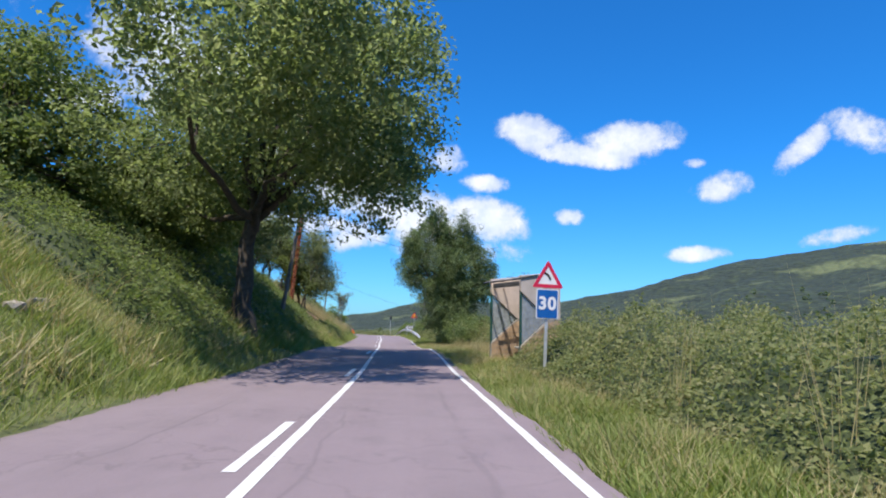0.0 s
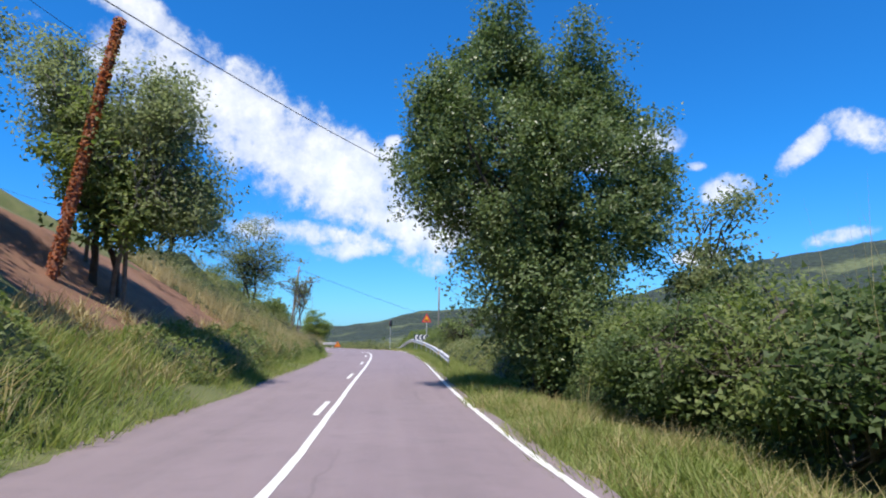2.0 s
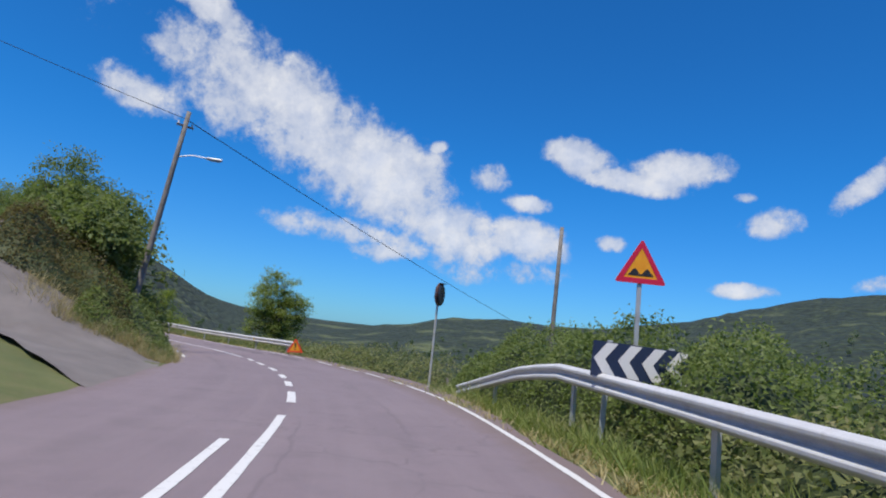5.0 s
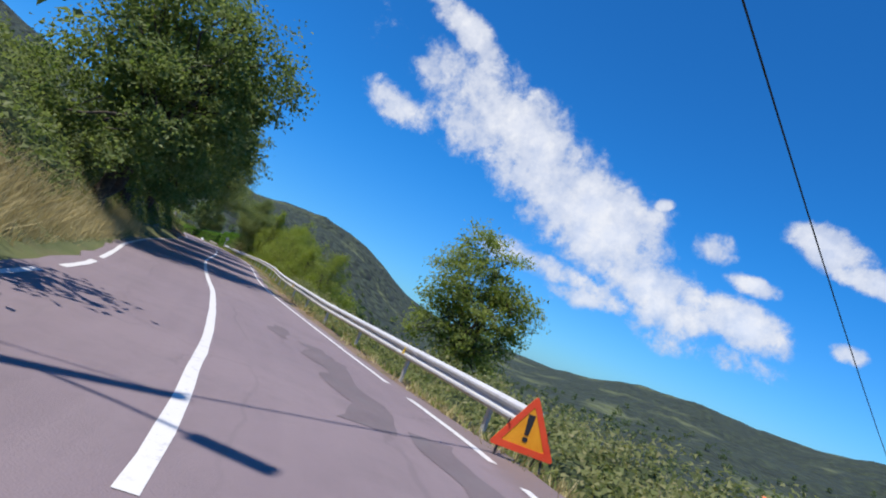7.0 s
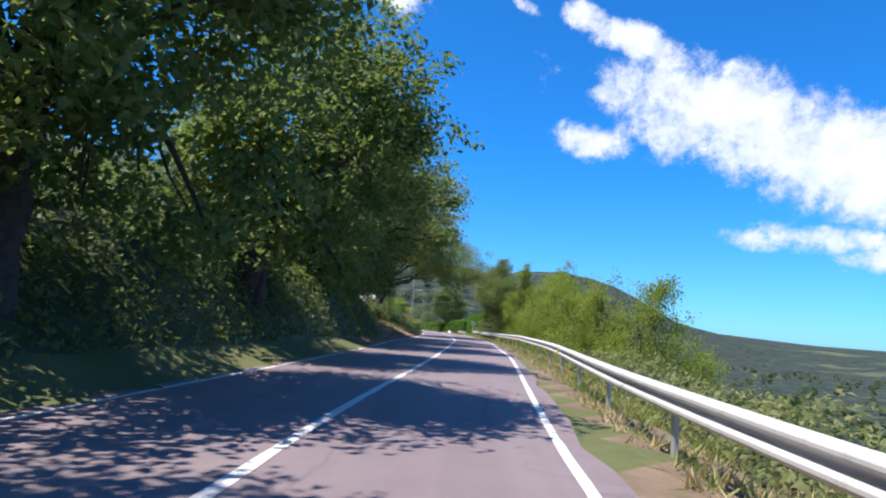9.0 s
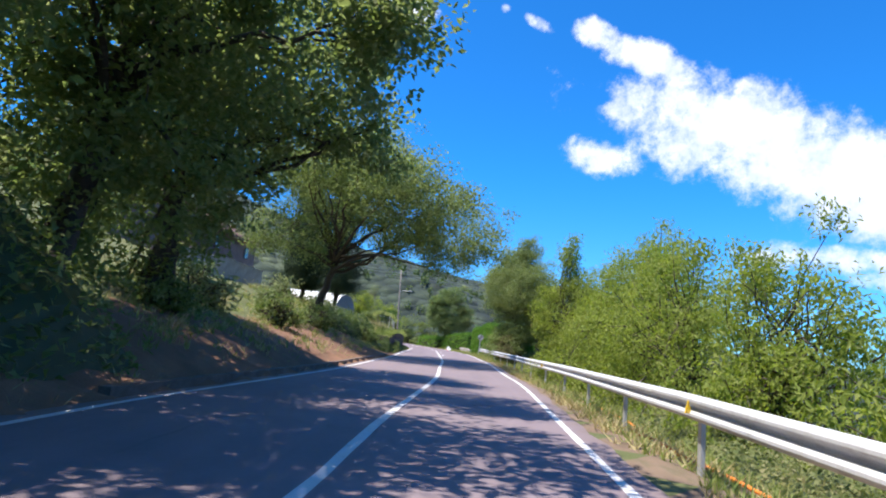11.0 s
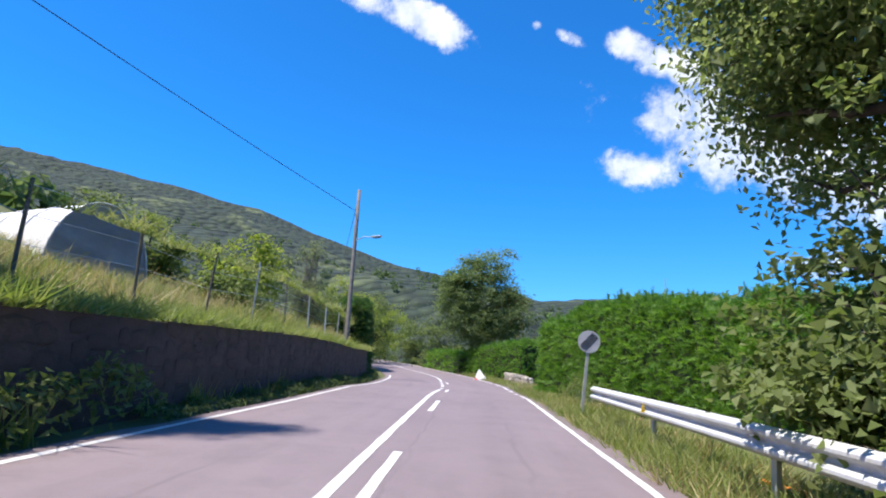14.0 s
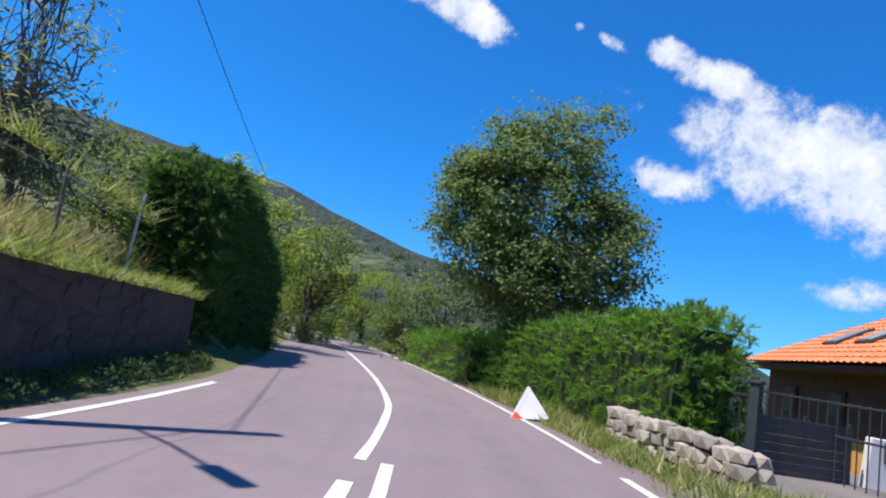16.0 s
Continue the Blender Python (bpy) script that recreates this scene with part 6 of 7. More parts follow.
def chevron_sign():
    m = turned((3.0, 80.0, ground_at(3.0, 80.0)), 6, 2)
    root = thing("chevron_sign", "dark blue chevron board with white arrows behind the guardrail", "road sign", m)
    w, h, z0 = 1.55, 0.55, 1.25
    for x in (-0.5, 0.5):
        part("post", block((0.08, 0.05, 1.95), (x, 0.04, 0.85), 0.006), STEEL, root)
    board = part("board", slab(rounded([(-w / 2, z0), (w / 2, z0), (w / 2, z0 + h), (-w / 2, z0 + h)], 0.02, 3), 0.012), NAVY, root)
    for k in range(4):
        x = -w / 2 + 0.03 + k * 0.385
        pts = [(x, z0 + h / 2), (x + 0.19, z0 + 0.015), (x + 0.37, z0 + 0.015), (x + 0.18, z0 + h / 2), (x + 0.37, z0 + h - 0.015), (x + 0.19, z0 + h - 0.015)]
        part("chevron", slab(pts, 0.005), WHITE, board, "white arrow", at=(0, -0.006, 0))


chevron_sign()


def triangle_sign(name, label, place, facing, side, z0, field, rim, mark, lean=0.0, stand=False, tip=0.0):
    root = thing(name, label, "road sign", turned(place, facing, lean, tip))
    h = side * 0.866
    outer = rounded(triangle(side, z0), side * 0.07)
    inner = rounded([(-side * 0.33, z0 + side * 0.10), (side * 0.33, z0 + side * 0.10), (0, z0 + h * 0.80)], side * 0.03)
    plate = part("triangle_plate", slab(outer, 0.012), field, root)
    part("rim", ring_plate(outer, inner, 0.007), rim, plate, "painted rim", at=(0, -0.006, 0))
    if mark == "exclamation":
        c = z0 + side * 0.17
        part("exclamation_bar", slab([(-side * 0.032, c + side * 0.10), (side * 0.032, c + side * 0.10), (side * 0.052, c + side * 0.40), (-side * 0.052, c + side * 0.40)], 0.005), BLACK, plate, "black bar", at=(0, -0.006, 0))
        part("exclamation_dot", slab(rounded([(-0.035, c), (0.035, c), (0.035, c + 0.06), (-0.035, c + 0.06)], 0.025), 0.005), BLACK, plate, "black dot", at=(0, -0.006, 0))
    elif mark == "bumps":
        pts = [(-side * 0.24, z0 + side * 0.15)] + [(-side * 0.24 + side * 0.48 * t, z0 + side * (0.17 + 0.12 * math.sin(t * 2 * math.pi) ** 2)) for t in np.linspace(0, 1, 13)] + [(side * 0.24, z0 + side * 0.15)]
        part("bump_symbol", slab(pts, 0.005), BLACK, plate, "black uneven-road symbol", at=(0, -0.006, 0))
    if stand:
        for x in (-1, 1):
            part("leg", rod(0.014, 0.014, z0 + 0.25, (x * side * 0.36, 0.02, -0.02), Matrix.Rotation(radians(-10), 4, "X") @ Matrix.Rotation(radians(-x * 4), 4, "Y")), DARK_STEEL, root)
            part("back_leg", rod(0.012, 0.012, z0 + 0.55, (x * side * 0.3, 0.42, -0.02), Matrix.Rotation(radians(38), 4, "X")), DARK_STEEL, root)
        part("crossbar", block((side * 0.8, 0.02, 0.025), (0, 0.022, z0 + 0.06), 0.004), DARK_STEEL, root)
    else:
        part("post", block((0.08, 0.045, z0 + 0.4), (0, 0.045, (z0 + 0.3) / 2), 0.006), STEEL, root)
    return root


g = ground_at(3.4, 81.6)
triangle_sign("bump_warning_sign", "orange-yellow uneven-road warning triangle with a red rim on a post", (3.4, 81.6, g), 4, 0.98, 1.35 - g, ORANGE, RED, "bumps")
p = Vector((-8.76, 101.3, ground_at(-8.76, 101.3)))
triangle_sign("roadworks_warning_sign", "orange warning triangle with a black exclamation mark on a folding stand", p, 22, 0.86, 0.20, ORANGE, ORANGE_RED, "exclamation", lean=-2, stand=True)
p = Vector((-102.4, 191.9, ground_at(-102.4, 191.9)))
triangle_sign("folding_sign", "white triangle sign with a red corner propped beside the road", p, 44, 0.80, 0.14, WHITE, WHITE, "", lean=-10, stand=True, tip=-20)
part("red_corner", slab([(-0.37, 0.14), (-0.12, 0.14), (-0.28, 0.30)], 0.006), ORANGE_RED, bpy.data.objects["folding_sign"], "faded red corner", at=(0, -0.012, 0))


def round_sign():
    x, y = -84.15, 178.35
    g = ground_at(x, y)
    root = thing("end_of_limit_sign", "round grey end-of-limit sign with a dark diagonal band on a post", "road sign", turned((x, y, g), 48, 4))
    z = -1.22 - g
    part("post", block((0.08, 0.045, z + 0.3), (0, 0.04, (z + 0.2) / 2), 0.006), STEEL, root)
    disc = [(0.29 * math.cos(a), z + 0.29 * math.sin(a)) for a in np.linspace(0, 2 * math.pi, 33)[:-1]]
    plate = part("disc", slab(disc, 0.012), GREY_SIGN, root)
    for k, o in enumerate((-0.09, -0.045, 0.0, 0.045, 0.09)):
        half = math.sqrt(0.25**2 - o * o)
        t = Vector((math.cos(radians(52)), 0, math.sin(radians(52))))
        n = Vector((-t.z, 0, t.x))
        pts = [n * (o + s2) + t * s1 for s1, s2 in ((-half, -0.012), (half, -0.012), (half, 0.012), (-half, 0.012))]
        part("band_stripe", slab([(q.x, z + q.z) for q in pts], 0.004), BLACK, plate, "dark diagonal stripe", at=(0, -0.005, 0))


round_sign()

# W-shaped rail section: out from the post, up
W_RAIL = [(0.006, 0.0), (0.022, 0.006), (0.078, 0.040), (0.088, 0.055), (0.088, 0.085), (0.078, 0.100), (0.010, 0.136), (0.0, 0.155), (0.010, 0.174), (0.078, 0.210), (0.088, 0.225), (0.088, 0.255), (0.078, 0.270), (0.022, 0.304), (0.006, 0.31)]


def guardrail(label, stations, off, top, end_drop=0.0):
    """A steel rail on posts along the road; off and top are functions of the station."""
    root = thing("guardrail", label, "guardrail", Matrix.Translation(along(stations[0], float(off(stations[0])))))
    o = np.array(root.matrix_world.translation)
    s = np.arange(stations[0], stations[1] + 0.01, 1.0)
    n, m = len(s), len(W_RAIL)
    pts = []
    for k in s:
        fade = end_drop * max(0, 1 - (stations[1] - k) / 4) ** 2
        base = along(k, float(off(k)), float(top(k)) - 0.31 - fade)
        out = along(k, float(off(k)) - 1) - along(k, float(off(k)))
        out.z = 0
        pts += [base + out * a + Vector((0, 0, b)) for a, b in W_RAIL] + [base + out * (a - 0.005) + Vector((0, 0, b)) for a, b in reversed(W_RAIL)]
    m2 = 2 * m
    v = np.array([tuple(p) for p in pts]) - o
    i, j = np.meshgrid(np.arange(n - 1), np.arange(m2), indexing="ij")
    a, b = (i * m2 + j).ravel(), (i * m2 + (j + 1) % m2).ravel()
    rail = part("rail", raw_mesh("rail", v, np.stack([a, b, b + m2, a + m2], 1), RAIL_STEEL, False), None, root)
    post = block((0.06, 0.11, 1.0), (0, 0, 0), 0.008)
    me = bpy.data.meshes.new("post")
    post.to_mesh(me)
    post.free()
    me.materials.append(STEEL)
    bolt = bpy.data.meshes.new("reflector")
    bm = slab([(-0.045, 0), (0.045, 0), (0, 0.16)], 0.02)
    bm.to_mesh(bolt)
    bm.free()
    bolt.materials.append(YELLOW)
    for c, k in enumerate(np.arange(stations[0] + 1.5, stations[1] - 0.5, 4.0)):
        at = along(k, float(off(k)) + 0.07, float(top(k)) - 0.53)
        part("post", me, None, root, at=Matrix.Translation(at - Vector(o)) @ Matrix.Rotation(radians(heading(k)), 4, "Z"))
        if c % 4 == 1:
            at = along(k, float(off(k)) - 0.10, float(top(k)) - 0.23)
            part("reflector", bolt, None, root, "yellow reflector", at=Matrix.Translation(at - Vector(o)) @ Matrix.Rotation(radians(heading(k) + 12), 4, "Z"))


guardrail("bent galvanised steel guardrail on the outside of the bend", (61, 97), lambda s: np.interp(s, [61, 68, 80, 88, 97], [3.85, 3.9, 4.4, 4.8, 4.9]), lambda s: np.interp(s, [61, 66, 80, 88, 91, 92.6, 93.6, 97], [0.55, 0.72, 0.8, 1.05, 1.17, 1.06, 0.9, 0.25]))
guardrail("galvanised steel guardrail along the drop beside the road", (112, 218), lambda s: np.interp(s, [112, 116, 126, 140, 152, 180, 218], [4.1, 4.05, 3.85, 3.9, 4.15, 4.3, 4.05]), lambda s: np.interp(s, [112, 126, 150, 218], [0.66, 0.64, 0.78, 0.78]))


def traffic_mirror():
    g = ground_at(-0.83, 89.1)
    root = thing("traffic_mirror", "round traffic mirror on one thin galvanised post", "traffic mirror", Matrix.Translation((-0.83, 89.1, g)))
    top = 1.45 - g
    part("post", rod(0.036, 0.034, top + 0.2, (0, 0, -0.2)), STEEL, root)
    bm = bmesh.new()
    bmesh.ops.create_uvsphere(bm, u_segments=24, v_segments=12, radius=0.37)
    bmesh.ops.transform(bm, matrix=Matrix.Diagonal((1, 0.28, 1, 1)), verts=bm.verts)
    head = Matrix.Translation((0.02, 0.08, top - 0.22)) @ Matrix.Rotation(radians(76), 4, "Z")
    shell = part("shell", bm, MIRROR_BACK, root, "dark weathered mirror back", at=head)
    part("glass", rod(0.35, 0.30, 0.03, (0, -0.07, 0), Matrix.Rotation(radians(90), 4, "X"), 24), PANE, shell, "dull mirror glass")
    part("hood", block((0.42, 0.14, 0.02), (0, -0.09, 0.35), 0.006), MIRROR_BACK, shell)
    part("bracket", block((0.05, 0.16, 0.05), (-0.02, 0.02, top - 0.15), 0.006), DARK_STEEL, root)


traffic_mirror()


def pole(name, label, foot, head, r0, r1, mat, category="utility pole"):
    root = thing(name, label, category, Matrix.Translation(foot))
    way = np.array(head) - np.array(foot)
    v, f = tubes([[(way * t, r0 + (r1 - r0) * t) for t in (-0.06, 0.0, 0.25, 0.5, 0.75, 1.0)] + [(way * 1.002, 0.005)]], 12)
    part("shaft", raw_mesh("shaft", v, f, mat, True), None, root)
    return root, Vector(way)


def insulators(root, top, side):
    part("crossarm", block((0.7, 0.07, 0.08), (0, 0, 0), 0.008), POLE_WOOD, root, at=Matrix.Translation(top) @ Matrix.Rotation(side, 4, "Z"))
    for x in (-0.28, 0.28):
        part("insulator", rod(0.045, 0.03, 0.12, (x, 0, 0.04), None, 10), WHITE, root, "white insulator", at=Matrix.Translation(top) @ Matrix.Rotation(side, 4, "Z"))


def lamp_head(root, at, reach, drop=0.25):
    """A street lamp on a thin arm: from the pole at `at`, reaching by a vector."""
    reach = Vector(reach)
    v, f = tubes([[(np.array(at), 0.028), (np.array(at + reach * 0.5 + Vector((0, 0, 0.1))), 0.026), (np.array(at + reach), 0.025)]], 8)
    arm = part("lamp_arm", raw_mesh("lamp_arm", v, f, STEEL, True), None, root)
    bm = bmesh.new()
    box(bm, (0.62, 0.2, 0.1), (0.25, 0, 0.0), 0.035)
    turn = math.atan2(reach.y, reach.x)
    lamp = part("lamp_housing", bm, STEEL, arm, "grey street-lamp housing", at=Matrix.Translation(at + reach) @ Matrix.Rotation(turn, 4, "Z"))
    part("lamp_glass", block((0.4, 0.15, 0.05), (0.28, 0, -0.06), 0.02), GLASS, arm, "milky lamp bowl", at=Matrix.Translation(at + reach) @ Matrix.Rotation(turn, 4, "Z"))


creeper, way = pole("creeper_clad_pole", "leaning wooden pole overgrown with reddish-brown creeper", (-4.5, 37.5, ground_at(-4.5, 37.5) - 0.2), (-4.3, 39.3, 9.9), 0.13, 0.09, RUST)
rng = np.random.default_rng(77)
n = 2600
t = rng.random(n)
a = rng.uniform(0, 2 * np.pi, n)
out = np.stack([np.cos(a), np.sin(a), 0 * a], 1)
v, f = leaf_quads(rng, np.array(way) * t[:, None] + out * rng.uniform(0.09, 0.16, n)[:, None], out, 0.11, 0.8)
part("creeper", raw_mesh("creeper", v, f, IVY), None, creeper, "reddish dry creeper leaves")

root, way = pole("utility_pole", "thin leaning wooden utility pole on the bank", (-0.95, 21.6, ground_at(-0.95, 21.6)), (-0.35, 22.4, 7.3), 0.11, 0.08, POLE_WOOD)
insulators(root, way - Vector((0, 0, 0.15)), 0.2)
WIRE_A = Vector((-0.35, 22.4, 7.2))


def concrete_pole():
    x, y = 10.85, 68.4
    g = ground_at(x, y)
    root = thing("concrete_pole", "tapered concrete utility pole with a row of openings", "utility pole", Matrix.Translation((x, y, g)) @ Matrix.Rotation(radians(-4), 4, "Y"))
    h = 9.5 - g
    bm = bmesh.new()
    for side in (-1, 1):
        box(bm, (0.07, 0.2, h), (side * 0.13, 0, h / 2), 0.006, Matrix.Rotation(radians(-side * 0.35), 4, "Y"))
    part("shaft", bm, CONCRETE, root, "pair of concrete flanges")
    for k in range(int(h / 0.75)):
        part("web", block((0.26, 0.17, 0.42), (0, 0, 0.25 + k * 0.75), 0.01), CONCRETE, root)
    insulators(root, Vector((0, 0, h - 0.05)), 0.3)
    return Vector((x - 0.65, y, 9.5))


WIRE_B = concrete_pole()
pole("wooden_pole", "bare wooden pole on the slope behind the hedge", (4.2, 101.2, ground_at(4.2, 101.2)), (4.4, 101.0, 6.05), 0.13, 0.10, POLE_WOOD)
lamp1, way = pole("street_lamp_pole", "tall wooden pole with a street lamp beside the side lane", (-12.9, 92.8, ground_at(-12.9, 92.8)), (-12.1, 93.2, 7.9), 0.13, 0.09, POLE_WOOD, "street lamp")
insulators(lamp1, way * 0.93, 0.9)
lamp_head(lamp1, way * 0.78, (1.15, 0.35, 0.12))
lamp2, way = pole("street_lamp_pole", "tall wooden pole with a street lamp above the wall", (-100.3, 180.75, ground_at(-100.3, 180.75) - 0.3), (-101.55, 181.4, 6.4), 0.13, 0.09, POLE_WOOD, "street lamp")
lamp_head(lamp2, way * 0.72, (1.35, 0.25, 0.1))


def wire(a, b, sag, r=0.012, label="thin black cable strung overhead"):
    a, b = np.array(a, float), np.array(b, float)
    t = np.linspace(0, 1, 30)
    pts = a + (b - a) * t[:, None]
    pts[:, 2] -= sag * 4 * t * (1 - t)
    v, f = tubes([[(p, r) for p in pts]], 6)
    tagged(new("overhead_cable", raw_mesh("overhead_cable", v, f, CABLE, True)), label, "cable", "overhead cables")


wire((6, -70, 14), WIRE_A, 0.8)
wire((-13.4, 15, 12.0), WIRE_B, 1.7, 0.016)
wire((-11.3, 10, 14), (-9.5, 52, 13.0), 0.8)
wire(WIRE_B, (13.6, 67.0, 0.2), 0.05)
wire((-12.2, 93.2, 7.6), (-40, 66, 15), 0.8)
wire((-12.2, 93.2, 7.6), (26, 190, -2.5), 1.2, 0.02)
wire((-72.0, 132.0, 10.5), (-101.5, 181.3, 5.2), 0.5, 0.016)
wire((-101.5, 181.3, 5.6), (-150, 207, 5.0), 0.8)

# orange hose under the rail
pts = [np.array(along(s, 4.75 + 0.25 * math.sin(s * 0.7) + 0.1 * math.sin(s * 2.1), 0)) for s in np.arange(150, 213, 0.8)]
for q in pts:
    q[2] = ground_at(q[0], q[1]) + 0.05
v, f = tubes([[(q, 0.03) for q in pts]], 6)
tagged(new("hose", raw_mesh("hose", v, f, HOSE, True)), "long orange hose lying under the guardrail", "hose")


# ---- walls and paving ----
def side_lane():
    """The lane that joins on the inside of the bend."""
    rows = []
    for t in np.linspace(0, 1, 28):
        a = np.array([-4.3, 79.0]) * (1 - t) + np.array([-24.0, 93.5]) * t
        b = np.array([-11.2, 92.6]) * (1 - t) ** 2 + 2 * t * (1 - t) * np.array([-10.6, 90.6]) + t**2 * np.array([-22.5, 99.0])
        rows.append([a * (1 - u) + b * u for u in np.linspace(0, 1, 10)])
    xy = np.array(rows).reshape(-1, 2)
    s, d = nearest(xy)
    z = np.maximum(land(xy, s, d), road_z(s) - 0.06 + 0.05 * np.clip(-d - 3, 0, 30)) + 0.035 + 0.07 * np.clip((-d - 3.4) / 1.2, 0, 1)
    i, j = np.meshgrid(np.arange(27), np.arange(9), indexing="ij")
    a = (i * 10 + j).ravel()
    me = raw_mesh("side_lane", np.c_[xy, z], np.stack([a, a + 10, a + 11, a + 1], 1), LANE, True)
    tagged(new("side_lane", me), "worn concrete side lane joining the bend", "lane", kind="structure")


side_lane()


def driveway():
    rows = []
    for t in np.linspace(0, 1, 14):
        a = np.array([-93.4, 185.6]) * (1 - t) + np.array([-94.6, 197.0]) * t
        b = np.array([-97.6, 188.6]) * (1 - t) + np.array([-99.4, 197.6]) * t
        rows.append([a * (1 - u) + b * u for u in np.linspace(0, 1, 8)])
    xy = np.array(rows).reshape(-1, 2)
    z = np.maximum(land(xy), road_z(nearest(xy)[0]) - 0.03) + 0.03
    i, j = np.meshgrid(np.arange(13), np.arange(7), indexing="ij")
    a = (i * 8 + j).ravel()
    me = raw_mesh("driveway", np.c_[xy, z], np.stack([a, a + 1, a + 9, a + 8], 1), LANE, True)
    tagged(new("driveway", me), "grey paved driveway leading to a gate", "driveway", kind="structure")


driveway()


EARTHY_KERB = surface("earth_stained_kerb", (0.12, 0.085, 0.068), (0.21, 0.16, 0.135), 0.4, 0.95, 40.0, 0.6, stain=(0.07, 0.05, 0.04), stain_size=0.3)


def kerb():
    me = strip("kerb", 166, 197, -3.75, -3.55, 0.12, EARTHY_KERB, 1.0, 0.015, thick=0.16)
    tagged(new("kerb", me), "low worn concrete kerb at the foot of the red bank", "kerb", kind="structure")


kerb()


def stone_mesh(rng, w, d, h):
    """One rough stone, about 50 triangles."""
    bm = bmesh.new()
    bmesh.ops.create_icosphere(bm, subdivisions=1, radius=0.5)
    for v in bm.verts:
        v.co = Vector((max(-0.40, min(0.40, v.co.x)) * 1.25 * w, max(-0.38, min(0.38, v.co.y)) * 1.3 * d, max(-0.36, min(0.36, v.co.z)) * 1.38 * h)) + Vector(rng.normal(0, 0.03, 3)) * min(w, h)
    me = bpy.data.meshes.new("stone")
    bm.to_mesh(me)
    bm.free()
    return me


def retaining_wall():
    s0, s1 = 203.0, 243.0
    xs = np.arange(s0, s1 + 0.1, 1.0)
    rng = np.random.default_rng(9)

    def height(s):
        return float(np.interp(s, [203, 206, 210, 220, 232, 243], [1.2, 1.4, 1.5, 1.58, 1.46, 1.3]))

    off = -4.12
    rows, v, f = [], [], []
    for k in xs:
        h = height(k) + rng.normal(0, 0.03)
        for d, z in ((off, -0.15), (off - 0.06, h), (off - 1.35, h + 0.02), (off - 1.35, -0.15)):
            v.append(tuple(along(k, d, z)))
    n = len(xs)
    for i in range(n - 1):
        for j in range(3):
            a = i * 4 + j
            f.append((a, a + 4, a + 5, a + 1))
    f += [(0, 1, 2, 3), (4 * n - 1, 4 * n - 2, 4 * n - 3, 4 * n - 4)]
    wall = tagged(new("retaining_wall", raw_mesh("retaining_wall", v, f, WALL_STONE)), "dark stained masonry retaining wall along the road", "wall", kind="structure")
    shapes = [stone_mesh(rng, 1, 1, 1) for _ in range(8)]
    for me in shapes:
        me.materials.append(WALL_STONE)
    count, s = 0, s0 + 0.3
    while s < s1 - 0.3 and count < 290:
        z, w = 0.16, rng.uniform(0.38, 0.72)
        while z < height(s) - 0.1 and count < 290:
            h = rng.uniform(0.22, 0.42)
            if rng.random() < 0.86:
                m = Matrix.Translation(along(s + rng.normal(0, 0.06), off - 0.005 - 0.05 * z / 1.6, min(z, height(s) - 0.16))) @ Matrix.Rotation(radians(heading(s) + 90), 4, "Z") @ Matrix.Rotation(rng.normal(0, 0.12), 4, "Y") @ Matrix.Diagonal((w * rng.uniform(0.7, 1.15), 0.024, h * rng.uniform(0.85, 1.1), 1))
                ob = part("stone", shapes[count % 8], None, wall)
                ob.matrix_local = m
                count += 1
            z += h * 0.93
        s += w * 0.95


retaining_wall()


def dry_wall(label, line, height, seed):
    """A low rough wall of single stones."""
    rng = np.random.default_rng(seed)
    p = np.array(line, float)
    t = np.r_[0, np.cumsum(np.hypot(*np.diff(p, axis=0).T))]
    shapes = [stone_mesh(rng, 1, 1, 1) for _ in range(6)]
    for me in shapes:
        me.materials.append(STONE)
    root = thing("stone_wall", label, "stone wall", Matrix.Translation((*p[0], ground_at(*p[0]))))
    o = root.matrix_world.translation.copy()
    z, count = 0.0, 0
    while z < height:
        h, u = rng.uniform(0.16, 0.24), rng.uniform(0, 0.2)
        while u < t[-1]:
            w = rng.uniform(0.25, 0.5)
            q = np.array([np.interp(u + w / 2, t, p[:, k]) for k in (0, 1)])
            g = np.array([np.interp(u + w / 2 + 0.1, t, p[:, k]) - np.interp(u + w / 2 - 0.1, t, p[:, k]) for k in (0, 1)])
            a = math.atan2(g[1], g[0])
            side = np.array([-math.sin(a), math.cos(a)])
            for row in (-0.13, 0.13):
                c = q + side * (row + rng.normal(0, 0.03))
                m = Matrix.Translation(Vector((*c, ground_at(*c) + z + h / 2 + rng.normal(0, 0.02))) - o) @ Matrix.Rotation(a + rng.normal(0, 0.12), 4, "Z") @ Matrix.Rotation(rng.normal(0, 0.08), 4, "X") @ Matrix.Diagonal((w * 1.05, 0.3, h * 1.12, 1))
                ob = part("stone", shapes[count % 6], None, root)
                ob.matrix_local = m
                count += 1
            u += w
        z += h * 0.92


dry_wall("low rough wall of pale stones before a hedge", [(-101.4, 193.3), (-99.8, 192.3), (-97.9, 191.4)], 0.55, 21)
dry_wall("low overgrown stone wall below the tall hedge", [(-95.2, 190.1), (-93.4, 188.3), (-92.2, 186.9)], 0.5, 22)


